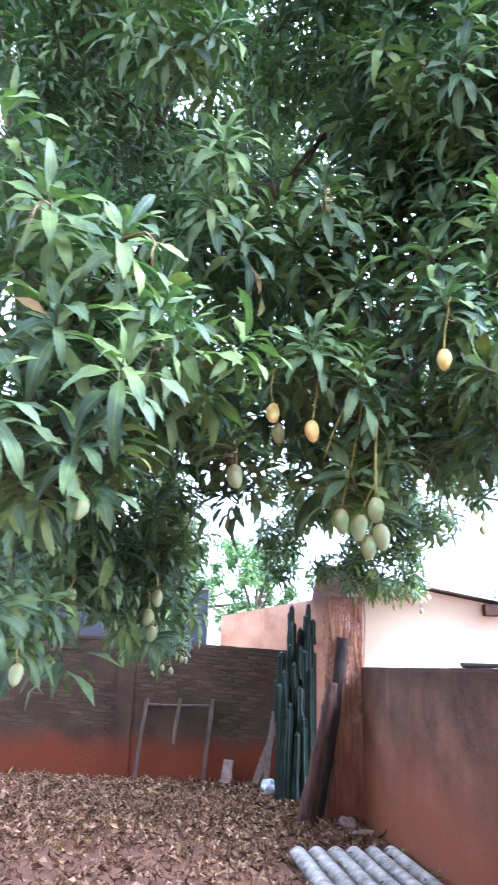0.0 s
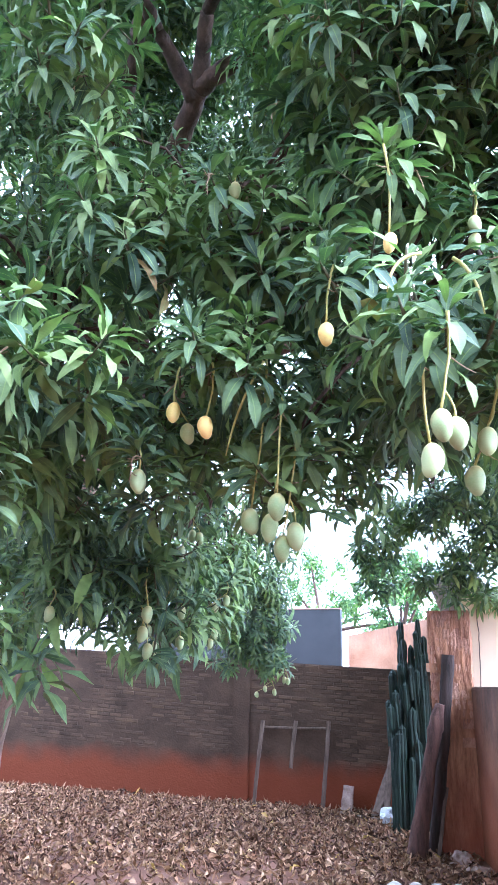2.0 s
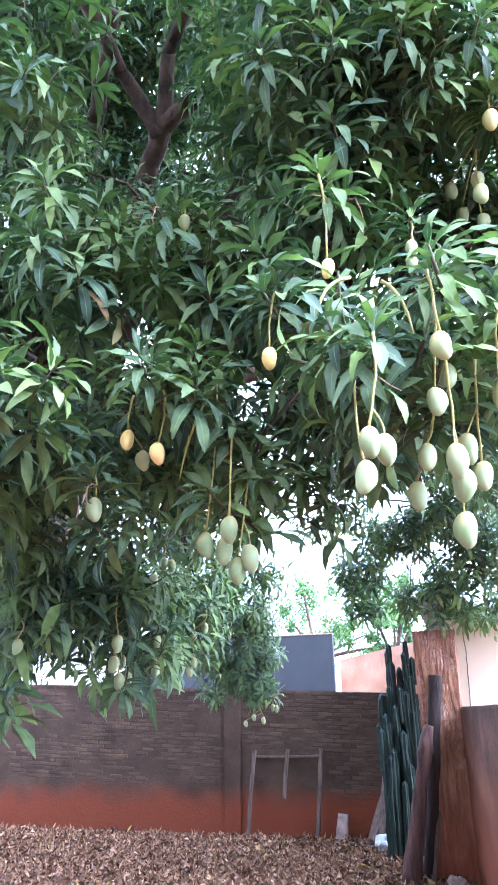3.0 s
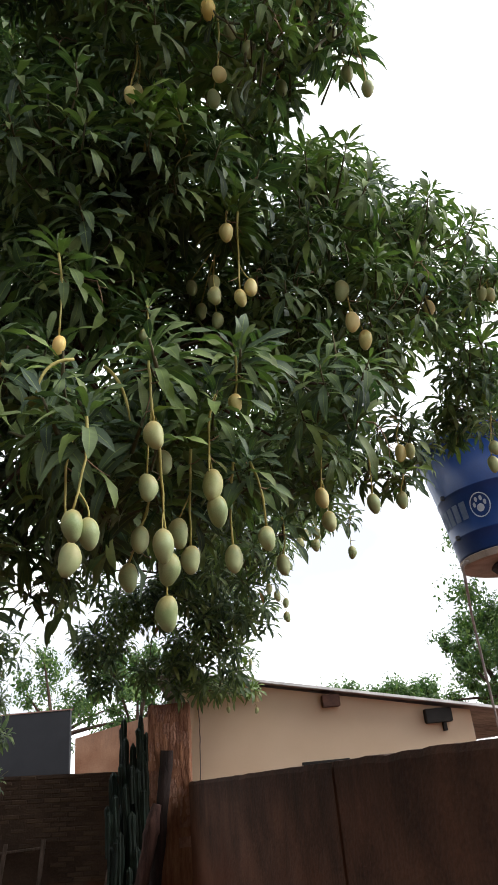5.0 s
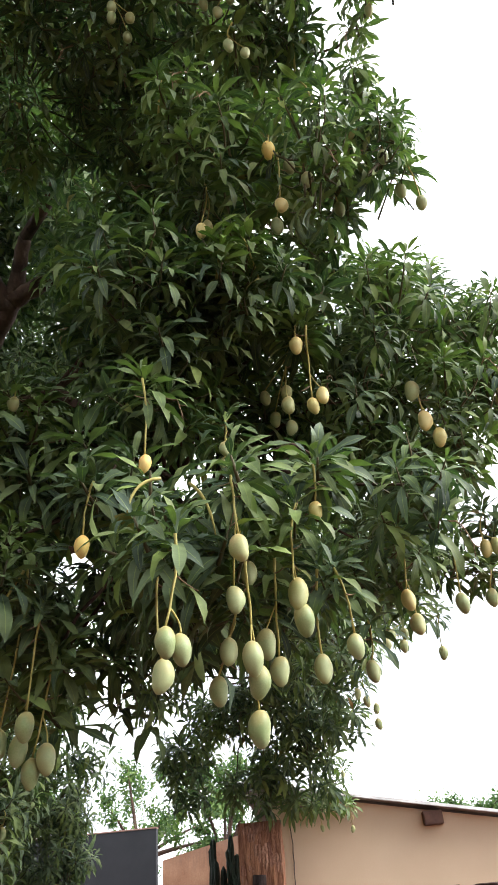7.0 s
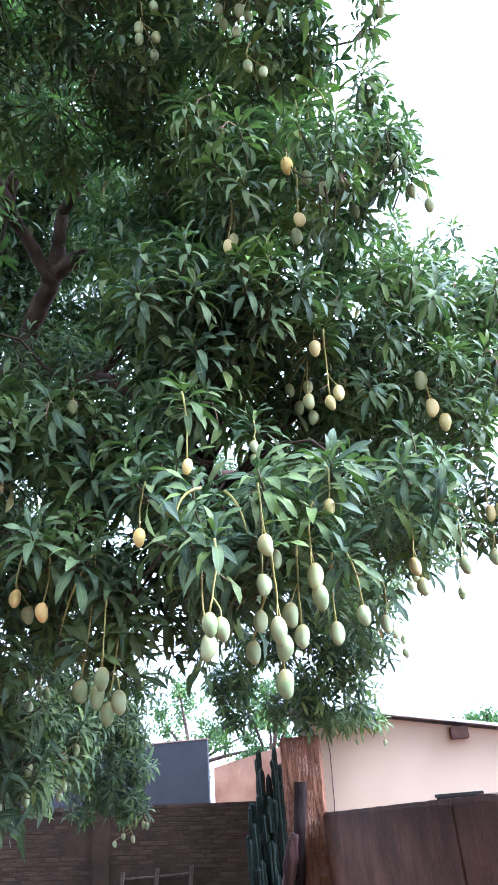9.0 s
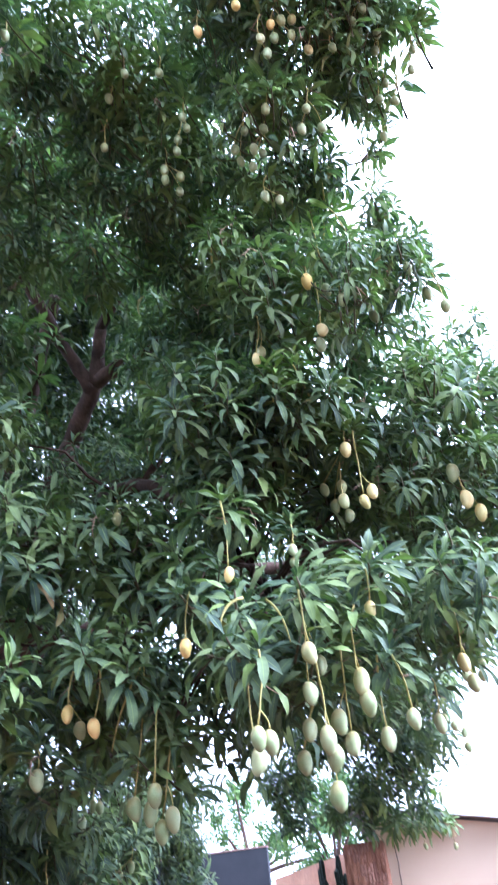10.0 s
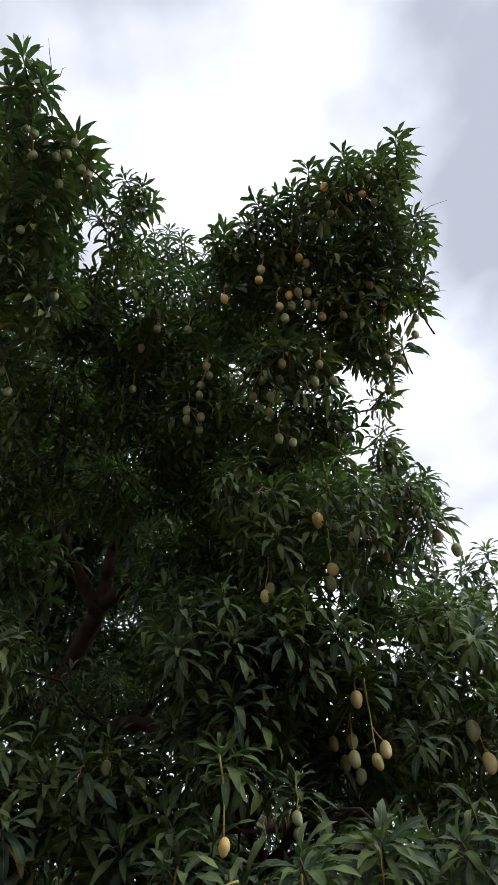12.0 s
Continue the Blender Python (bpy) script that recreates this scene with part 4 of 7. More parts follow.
panicle((1.935, 0.806, 5.845), (1.907, 0.859, 5.716, 0.15), (1.910, 0.904, 5.673, 0.05), scale=0.80)
panicle((2.082, 1.244, 5.590), (2.062, 1.290, 5.470, 0.00), (2.001, 1.318, 5.430, 0.00), scale=0.80)
panicle((2.175, 1.404, 5.595), (2.128, 1.439, 5.480, 0.00), (2.104, 1.490, 5.426, 0.00), (2.132, 1.628, 5.339, 0.00), (2.079, 1.641, 5.231, 0.00), scale=0.80)
panicle((2.335, 1.473, 5.562), (2.300, 1.534, 5.424, 0.00), (2.273, 1.601, 5.354, 0.00), scale=0.80)
panicle((2.198, 1.622, 5.388), (2.161, 1.684, 5.248, 0.00), (2.069, 1.792, 5.123, 0.00), scale=0.80)
panicle((1.700, 1.400, 5.074), (1.680, 1.437, 4.963, 0.00), (1.638, 1.496, 4.897, 0.00), (1.740, 1.532, 4.925, 0.05), scale=0.80)
panicle((1.425, 1.624, 4.797), (1.399, 1.662, 4.684, 0.05), (1.465, 1.691, 4.669, 0.05), scale=0.80)
panicle((1.889, 1.304, 5.349), (1.868, 1.330, 5.248, 0.00), scale=0.80)
panicle((0.824, 1.206, 5.500), (0.818, 1.245, 5.390, 0.05), scale=0.80)
panicle((1.001, 1.256, 5.489), (0.989, 1.287, 5.386, 0.05), scale=0.80)
panicle((0.708, 1.316, 5.509), (0.693, 1.353, 5.399, 0.00), scale=0.80)
panicle((0.494, 0.146, 5.475), (0.499, 0.203, 5.349, 0.05), (0.488, 0.097, 5.451, 0.00), (0.515, 0.131, 5.465, 0.00), scale=0.80)
panicle((0.625, 0.202, 5.447), (0.614, 0.236, 5.341, 0.05), (0.664, 0.234, 5.355, 0.00), scale=0.80)
panicle((0.702, 0.177, 5.489), (0.707, 0.203, 5.394, 0.10), scale=0.80)
panicle((0.575, 0.325, 5.458), (0.573, 0.359, 5.354, 0.05), scale=0.80)
panicle((0.695, 0.290, 5.518), (0.689, 0.323, 5.415, 0.05), (0.722, 0.355, 5.390, 0.00), scale=0.80)
panicle((0.415, 0.457, 5.295), (0.361, 0.486, 5.185, 0.10), scale=0.80)
panicle((0.382, 0.829, 5.350), (0.378, 0.873, 5.235, 0.00), scale=0.80)
panicle((-0.001, 0.957, 5.143), (-0.005, 0.998, 5.031, 0.00), scale=0.80)
panicle((0.015, 1.102, 5.147), (0.015, 1.136, 5.043, 0.00), (0.038, 1.224, 4.962, 0.00), scale=0.80)


def lobe(x, y, z, rx, ry, rz, count, size=1.0, inner=0.66, gap=0.148, store=None, droop=0.24):
    """A bough's end: twig tips with rosettes, set apart from one another, round an uneven lump."""
    c = Vector((x, y, z))
    LOBES.append(c)
    taken = []
    for _ in range(int(count * 1.1)):
        for _try in range(5):
            v, p = on_ellipsoid(rng_tree, inner)
            spot = c + Vector((p.x * max(rx - 0.035, 0.08), p.y * ry, p.z * max(rz - 0.035, 0.08))) * rng_tree.uniform(0.88, 1.08)
            if all((spot - q).length > gap * size for q in taken):
                break
        else:
            continue
        taken.append(spot)
        axis = Vector((v.x, v.y, v.z * 0.4)) * 0.55 + Vector((rng_tree.uniform(-0.25, 0.3), rng_tree.uniform(-0.6, 0.0), rng_tree.uniform(0.35, 0.8)))
        axis.normalize()
        leaves = rosette(rng_tree, spot, axis, size, 12 if store is not None else None, droop)
        inside = c + (spot - c) * 0.35 - Vector((0, 0, 0.06))
        near = len(SINGLE) < 24 and 0.35 < spot.x < 1.7 and spot.y < 2.05 and 2.2 < spot.z < 2.95
        (store if store is not None else SINGLE if near else CROWN if size > 1.15 else OUTER).append((leaves, spot, inside, axis))


lobe(0.03, 1.93, 2.64, 0.20, 0.30, 0.17, 18, 1.22)
lobe(-0.30, 1.71, 2.70, 0.34, 0.35, 0.42, 46, 1.36)
lobe(-0.42, 1.79, 2.32, 0.30, 0.35, 0.22, 26, 1.30)
lobe(-0.70, 2.33, 1.95, 0.15, 0.28, 0.14, 10, 1.12)
lobe(-0.32, 2.06, 2.48, 0.22, 0.30, 0.22, 17, 1.26)
lobe(-0.50, 1.62, 3.09, 0.15, 0.30, 0.18, 14, 1.36)
lobe(0.02, 2.19, 3.30, 0.32, 0.35, 0.32, 34, 1.24)
lobe(0.43, 2.38, 3.28, 0.28, 0.35, 0.36, 36, 1.24)
lobe(0.96, 2.31, 3.46, 0.30, 0.35, 0.28, 34, 1.24)
lobe(0.78, 2.41, 4.08, 0.39, 0.40, 0.35, 34, 1.24)
lobe(1.22, 2.39, 3.92, 0.28, 0.40, 0.34, 30, 1.24)
lobe(0.41, 2.24, 2.74, 0.25, 0.25, 0.15, 20, 1.24)
lobe(0.10, 2.34, 2.35, 0.17, 0.20, 0.17, 10, 1.24)
lobe(0.54, 2.51, 2.41, 0.22, 0.22, 0.16, 16, 1.24)
lobe(1.05, 1.98, 2.64, 0.27, 0.30, 0.20, 34, 1.24)
lobe(0.83, 2.18, 2.96, 0.16, 0.25, 0.20, 14, 1.24)
lobe(1.07, 2.20, 2.50, 0.23, 0.30, 0.13, 14, 1.24)
lobe(1.30, 2.07, 2.76, 0.14, 0.30, 0.19, 14, 1.24)
lobe(-0.36, 3.50, 2.40, 0.28, 0.45, 0.26, 36, 1.08)
lobe(-0.42, 3.68, 2.06, 0.30, 0.40, 0.30, 30, 1.12)
lobe(-0.72, 5.20, 2.48, 0.34, 0.50, 0.50, 52, 1.05)
lobe(-1.36, 9.10, 2.38, 0.36, 0.42, 0.50, 34, 1.14)
lobe(-1.32, 9.10, 1.93, 0.28, 0.35, 0.26, 16, 1.14)
lobe(-1.50, 9.05, 2.95, 0.50, 0.50, 0.42, 34, 1.14)
lobe(-1.90, 9.10, 2.25, 0.36, 0.40, 0.48, 34, 1.14)
lobe(-2.30, 9.00, 2.70, 0.40, 0.40, 0.50, 30, 1.14)
lobe(-0.68, 4.48, 2.24, 0.27, 0.50, 0.40, 42, 1.00)
lobe(-0.72, 3.40, 2.20, 0.28, 0.45, 0.34, 40, 0.85)
lobe(-0.67, 2.64, 1.89, 0.11, 0.22, 0.12, 7, 1.12)
lobe(-0.92, 2.88, 4.98, 0.36, 0.70, 0.56, 34, 1.12)
lobe(-1.74, 6.47, 9.55, 1.63, 0.80, 1.34, 70, 1.05)
lobe(-0.72, 2.73, 3.75, 0.36, 0.50, 0.42, 26, 1.12)
lobe(-0.58, 2.81, 2.56, 0.26, 0.40, 0.27, 20, 1.20)
lobe(0.01, 3.08, 2.94, 0.53, 0.50, 0.34, 40, 1.24)
lobe(0.59, 3.26, 2.83, 0.32, 0.50, 0.45, 26, 1.24)
lobe(1.21, 2.16, 3.84, 0.28, 0.25, 0.17, 24, 1.24)
lobe(1.55, 2.33, 3.77, 0.20, 0.25, 0.16, 14, 1.24)
lobe(1.86, 2.43, 2.95, 0.26, 0.31, 0.19, 28, 1.14)
lobe(1.55, 2.10, 2.88, 0.16, 0.20, 0.08, 12, 1.24)
lobe(2.00, 2.57, 3.89, 0.34, 0.44, 0.40, 44, 1.03)
lobe(2.46, 2.89, 3.95, 0.40, 0.44, 0.47, 54, 1.03)
lobe(2.90, 3.29, 3.81, 0.32, 0.44, 0.45, 32, 1.03)
lobe(2.18, 2.77, 3.47, 0.34, 0.35, 0.29, 34, 1.03)
lobe(2.90, 3.64, 3.52, 0.30, 0.35, 0.20, 18, 0.97)
lobe(2.93, 3.84, 3.49, 0.25, 0.26, 0.10, 18, 0.97)
lobe(3.20, 3.82, 3.49, 0.16, 0.26, 0.12, 8, 0.97)
lobe(1.40, 2.87, 3.73, 0.45, 0.30, 0.40, 40, 1.24)
lobe(1.78, 2.74, 3.59, 0.32, 0.35, 0.40, 30, 1.03)
lobe(1.87, 3.13, 2.98, 0.26, 0.35, 0.26, 26, 1.03)
lobe(2.35, 3.48, 3.16, 0.27, 0.35, 0.18, 18, 1.03)
lobe(1.36, 3.25, 2.97, 0.40, 0.40, 0.26, 30, 1.24)
lobe(1.68, 4.92, 3.15, 0.36, 0.50, 0.36, 26, 1.05)
lobe(1.02, 2.92, 2.80, 0.35, 0.40, 0.23, 24, 1.24)
lobe(0.06, 8.65, 3.24, 0.38, 0.50, 0.30, 26, 1.40)
lobe(0.49, 8.20, 3.57, 0.39, 0.40, 0.26, 18, 1.40)
lobe(1.06, 8.56, 2.96, 0.33, 0.50, 0.46, 38, 1.40)
lobe(1.47, 8.03, 3.27, 0.44, 0.50, 0.47, 45, 1.40)
lobe(1.87, 7.72, 3.37, 0.27, 0.40, 0.34, 22, 1.40)
lobe(1.31, 8.77, 2.72, 0.36, 0.40, 0.18, 21, 1.40)
lobe(1.68, 8.42, 2.90, 0.19, 0.30, 0.23, 11, 1.40)
lobe(0.03, 9.02, 2.91, 0.34, 0.40, 0.19, 14, 1.40)
lobe(0.79, 7.98, 3.50, 0.31, 0.40, 0.28, 19, 1.40)
lobe(1.15, 7.65, 3.64, 0.49, 0.40, 0.24, 29, 1.40)
lobe(-0.04, 7.93, 3.76, 0.53, 0.40, 0.16, 16, 1.40)
lobe(1.68, 8.99, 2.66, 0.37, 0.30, 0.11, 11, 1.40)
lobe(0.63, 8.75, 2.89, 0.23, 0.30, 0.20, 10, 1.40)
lobe(2.04, 7.83, 3.11, 0.15, 0.20, 0.15, 5, 1.40)
lobe(0.29, 8.81, 3.28, 0.20, 0.30, 0.24, 8, 1.40)
lobe(1.84, 2.04, 4.41, 0.22, 0.31, 0.26, 28, 0.90, droop=0.75)
lobe(2.09, 2.13, 4.56, 0.12, 0.18, 0.20, 9, 0.90, droop=0.75)
lobe(1.61, 2.29, 4.84, 0.24, 0.30, 0.24, 20, 1.24)
lobe(1.09, 2.48, 5.01, 0.51, 0.50, 0.34, 36, 1.12)
lobe(1.70, 2.35, 4.21, 0.20, 0.35, 0.18, 16, 1.03)
lobe(0.77, 2.74, 3.87, 0.31, 0.40, 0.51, 34, 1.24)
lobe(2.04, 1.12, 5.91, 0.35, 0.45, 0.45, 55, 0.92, droop=0.5)
lobe(1.73, 1.42, 5.56, 0.42, 0.45, 0.42, 63, 0.92, droop=0.5)
lobe(2.01, 1.47, 5.56, 0.27, 0.40, 0.45, 43, 0.92, droop=0.5)
lobe(1.43, 1.08, 5.68, 0.25, 0.35, 0.22, 29, 0.92, droop=0.5)
lobe(1.48, 1.62, 5.03, 0.37, 0.40, 0.27, 40, 0.92, droop=0.5)
lobe(1.67, 1.90, 5.07, 0.23, 0.33, 0.21, 18, 0.92, droop=0.5)
lobe(0.39, 0.35, 5.61, 0.31, 0.45, 0.34, 43, 1.1)
lobe(0.19, 0.77, 5.43, 0.33, 0.45, 0.45, 43, 0.92, droop=0.5)
lobe(0.64, 0.96, 6.19, 0.21, 0.30, 0.31, 17, 0.92, droop=0.5)
lobe(0.71, 1.39, 5.79, 0.49, 0.50, 0.35, 52, 0.92, droop=0.5)
lobe(0.14, 1.51, 5.69, 0.53, 0.50, 0.43, 52, 0.92, droop=0.5)
lobe(0.80, 1.74, 5.33, 0.44, 0.45, 0.37, 49, 0.92, droop=0.5)
lobe(0.28, 2.13, 5.41, 0.71, 0.50, 0.37, 63, 0.92, droop=0.5)
lobe(-0.25, 1.81, 5.18, 0.38, 0.45, 0.38, 37, 0.92, droop=0.5)
lobe(1.34, 2.00, 4.34, 0.32, 0.40, 0.32, 37, 1.1)
lobe(1.14, 1.90, 4.54, 0.18, 0.30, 0.21, 14, 0.92, droop=0.5)
lobe(1.67, 1.85, 4.15, 0.24, 0.31, 0.30, 31, 0.85, droop=0.5)
lobe(1.94, 1.93, 4.27, 0.17, 0.18, 0.22, 17, 0.85, droop=0.5)
lobe(0.93, 2.04, 3.79, 0.32, 0.35, 0.24, 31, 1.1)
lobe(-0.12, 1.86, 3.88, 0.25, 0.30, 0.25, 23, 1.1)
lobe(1.31, 2.15, 3.77, 0.29, 0.35, 0.24, 29, 1.1)
lobe(-0.33, 1.92, 4.49, 0.22, 0.40, 0.28, 20, 0.92, droop=0.5)
lobe(-0.40, 1.66, 5.86, 0.46, 0.50, 0.46, 43, 0.92, droop=0.5)
lobe(-0.80, 2.22, 5.23, 0.38, 0.50, 0.42, 37, 0.92, droop=0.5)
lobe(-0.29, 2.38, 6.31, 0.71, 0.50, 0.49, 43, 0.92, droop=0.5)
lobe(0.79, 3.39, 5.83, 0.51, 0.50, 0.55, 43, 0.92, droop=0.5)
lobe(0.89, 2.31, 5.50, 0.46, 0.50, 0.42, 43, 0.92, droop=0.5)
lobe(1.24, 2.35, 5.53, 0.46, 0.50, 0.42, 37, 0.92, droop=0.5)
lobe(0.81, 1.42, 6.63, 0.36, 0.40, 0.32, 23, 0.92, droop=0.5)
lobe(1.13, 1.52, 6.18, 0.33, 0.40, 0.30, 23, 0.92, droop=0.5)
lobe(-0.35, 3.58, 4.56, 0.74, 0.50, 0.33, 43, 0.92, droop=0.5)
lobe(0.73, 2.99, 4.80, 0.36, 0.40, 0.34, 26, 0.92, droop=0.5)
lobe(0.79, 3.11, 4.60, 0.45, 0.50, 0.48, 34, 1.12)
lobe(0.41, 3.50, 5.65, 0.59, 0.50, 0.41, 34, 1.05)
lobe(1.04, 2.90, 4.71, 0.42, 0.50, 0.42, 30, 1.12)
lobe(-0.78, 2.84, 4.62, 0.49, 0.50, 0.42, 34, 0.92, droop=0.5)
lobe(2.20, 1.05, 6.01, 0.29, 0.40, 0.32, 43, 0.92, droop=0.5)
lobe(2.22, 1.32, 5.76, 0.23, 0.35, 0.35, 31, 0.92, droop=0.5)
lobe(2.09, 1.70, 5.50, 0.13, 0.25, 0.17, 11, 0.92, droop=0.5)
lobe(2.48, 1.21, 5.93, 0.07, 0.10, 0.10, 4, 0.92, droop=0.5)
lobe(2.38, 1.45, 5.67, 0.07, 0.10, 0.10, 4, 0.92, droop=0.5)
lobe(0.80, 0.83, 6.36, 0.09, 0.10, 0.14, 5, 0.92, droop=0.5)
lobe(0.64, 0.35, 5.80, 0.12, 0.20, 0.14, 8, 1.1)
lobe(1.80, 1.53, 6.17, 0.44, 0.40, 0.58, 58, 0.92, droop=0.5)
lobe(1.34, 1.53, 6.07, 0.36, 0.40, 0.44, 37, 0.92, droop=0.5)
lobe(0.13, 0.69, 6.07, 0.33, 0.40, 0.53, 43, 0.92, droop=0.5)
lobe(0.23, 1.18, 5.90, 0.31, 0.40, 0.38, 29, 0.92, droop=0.5)
lobe(1.57, 0.91, 5.69, 0.21, 0.23, 0.21, 23, 0.92, droop=0.50)
lobe(1.33, 0.95, 5.67, 0.17, 0.19, 0.17, 15, 0.92, droop=0.50)
lobe(1.82, 0.80, 5.71, 0.19, 0.20, 0.19, 18, 0.92, droop=0.50)
lobe(2.33, 0.77, 5.86, 0.16, 0.18, 0.16, 15, 0.92, droop=0.50)
lobe(2.37, 1.07, 5.64, 0.09, 0.10, 0.09, 6, 0.92, droop=0.50)
lobe(1.92, 1.87, 4.68, 0.12, 0.13, 0.12, 11, 0.92, droop=0.70)
lobe(2.01, 1.90, 4.38, 0.10, 0.11, 0.10, 8, 0.92, droop=0.75)
lobe(2.04, 1.84, 5.18, 0.12, 0.13, 0.12, 10, 0.92, droop=0.70)
lobe(1.97, 1.90, 4.78, 0.13, 0.14, 0.13, 10, 0.92, droop=0.70)
lobe(1.95, 2.64, 4.30, 0.14, 0.15, 0.15, 16, 1.00, droop=0.30)
lobe(2.22, 2.78, 4.26, 0.17, 0.18, 0.17, 20, 1.00, droop=0.30)
lobe(2.54, 2.99, 4.22, 0.17, 0.18, 0.17, 20, 1.00, droop=0.30)
lobe(2.97, 3.25, 4.09, 0.18, 0.19, 0.17, 18, 1.00, droop=0.30)
lobe(2.35, 4.31, 6.06, 0.26, 0.30, 0.24, 16, 1.40, droop=0.30)
lobe(2.81, 4.55, 6.00, 0.29, 0.30, 0.26, 18, 1.40, droop=0.30)
lobe(3.35, 4.90, 5.93, 0.29, 0.30, 0.26, 18, 1.40, droop=0.30)
lobe(4.08, 5.35, 5.70, 0.30, 0.30, 0.26, 18, 1.40, droop=0.30)
lobe(3.11, 3.69, 3.69, 0.18, 0.20, 0.18, 15, 1.00, droop=0.30)
lobe(0.81, 0.70, 6.11, 0.15, 0.16, 0.15, 10, 0.92, droop=0.60)
lobe(0.58, -0.04, 5.48, 0.16, 0.17, 0.16, 15, 1.00, droop=0.30)

# deeper boughs that close the crown, many added unseen to block sky light
def bough(x, y, z, r):
    lobe(x, y, z, r, r * 0.9, r * 0.8, 13, 1.7, 0.25, 0.085, DEEP)


bough(-1.97, 4.24, 8.12, 0.39)
bough(-1.91, 4.38, 7.70, 0.43)
bough(-2.33, 5.05, 7.79, 0.37)
bough(-2.27, 5.27, 7.28, 0.32)
bough(-2.39, 5.56, 6.88, 0.41)
bough(-1.56, 4.46, 8.33, 0.39)
bough(-1.76, 4.79, 8.06, 0.37)
bough(-1.80, 5.15, 7.56, 0.44)
bough(-1.89, 5.32, 7.15, 0.44)
bough(-1.82, 5.43, 6.79, 0.33)
bough(-1.09, 4.59, 8.19, 0.35)
bough(-1.22, 4.76, 7.76, 0.39)
bough(-1.40, 5.25, 7.52, 0.44)
bough(-1.47, 5.58, 7.18, 0.32)
bough(-1.62, 5.99, 6.95, 0.39)
bough(-0.75, 4.74, 8.29, 0.39)
bough(-0.92, 5.02, 7.99, 0.45)
bough(-1.01, 5.23, 7.40, 0.32)
bough(-1.17, 5.73, 7.26, 0.31)
bough(-1.17, 5.91, 6.96, 0.35)
bough(-0.29, 4.83, 8.02, 0.45)
bough(-0.47, 5.05, 7.85, 0.30)
bough(-0.61, 5.39, 7.50, 0.32)
bough(-0.71, 5.60, 7.01, 0.44)
bough(-0.69, 5.96, 6.80, 0.38)
bough(-1.91, 4.62, 8.52, 0.39)
bough(-1.89, 4.77, 7.66, 0.45)
bough(-1.87, 4.79, 7.11, 0.36)
bough(-2.09, 5.29, 6.70, 0.37)
bough(-1.57, 4.78, 8.64, 0.41)
bough(-1.54, 4.95, 7.75, 0.39)
bough(-1.62, 5.01, 7.28, 0.36)
bough(-1.63, 5.17, 6.95, 0.42)
bough(-1.27, 4.91, 8.72, 0.34)
bough(-1.30, 5.01, 8.25, 0.32)
bough(-1.34, 5.20, 7.94, 0.37)
bough(-1.29, 5.34, 6.91, 0.33)
bough(-1.33, 5.32, 6.47, 0.42)
bough(-0.87, 5.20, 8.29, 0.35)
bough(-0.40, 5.05, 8.42, 0.44)
bough(-1.59, 4.63, 8.92, 0.43)
bough(-1.78, 5.46, 7.75, 0.39)
bough(-1.84, 5.70, 7.31, 0.37)
bough(-1.67, 5.70, 6.61, 0.38)
bough(-1.12, 4.56, 8.92, 0.44)
bough(-1.37, 5.66, 6.59, 0.32)
bough(-0.84, 4.68, 8.83, 0.31)
bough(-0.93, 5.72, 6.58, 0.36)
bough(-0.27, 4.53, 8.55, 0.42)
bough(-0.45, 5.49, 6.82, 0.36)
bough(-3.15, 6.27, 7.28, 0.47)
bough(-1.46, 3.11, 10.84, 0.54)
bough(0.11, 6.32, 7.26, 0.55)
bough(-0.62, 2.86, 10.06, 0.42)
bough(-2.54, 3.57, 6.04, 0.44)
bough(-3.18, 4.18, 6.03, 0.42)
bough(0.78, 3.80, 10.82, 0.54)
bough(-0.33, 6.61, 6.41, 0.56)
bough(-4.21, 4.50, 7.28, 0.55)
bough(-4.86, 5.51, 8.43, 0.43)
bough(-3.00, 4.83, 8.92, 0.46)
bough(-2.96, 2.89, 9.68, 0.56)
bough(-1.62, 3.29, 8.40, 0.48)
bough(-1.27, 2.43, 9.86, 0.60)
bough(-1.61, 4.10, 6.35, 0.54)
bough(-0.76, 4.83, 5.75, 0.44)
bough(0.30, 2.87, 8.52, 0.46)
bough(-0.44, 3.06, 7.99, 0.54)
bough(1.20, 4.47, 9.51, 0.49)
bough(0.44, 4.40, 7.06, 0.46)
bough(-3.56, 3.15, 8.05, 0.45)
bough(-2.32, 3.73, 9.84, 0.45)
bough(1.16, 5.04, 8.37, 0.50)
bough(-0.14, 6.03, 6.90, 0.51)
bough(1.09, 4.05, 7.34, 0.46)
bough(-0.94, 6.33, 8.59, 0.57)
bough(-1.90, 2.24, 8.62, 0.45)
bough(-1.26, 6.98, 7.58, 0.47)
bough(0.77, 3.81, 8.54, 0.55)
bough(-3.71, 2.35, 11.21, 0.47)
bough(-2.57, 4.62, 8.40, 0.42)
bough(-2.15, 3.63, 8.43, 0.46)
bough(-1.42, 5.67, 6.09, 0.52)
bough(-3.43, 2.96, 9.77, 0.44)
bough(0.32, 5.00, 5.53, 0.59)
bough(-2.90, 5.65, 7.76, 0.47)
bough(-1.01, 5.77, 8.31, 0.47)
bough(-0.88, 6.82, 6.60, 0.52)
bough(-3.07, 3.27, 7.87, 0.55)
bough(-0.26, 3.90, 6.94, 0.54)
bough(-0.62, 3.76, 10.80, 0.54)
bough(-0.94, 2.79, 7.85, 0.43)
bough(-1.64, 2.85, 8.75, 0.58)
bough(-3.17, 3.01, 7.53, 0.56)
bough(-0.00, 4.70, 9.78, 0.44)
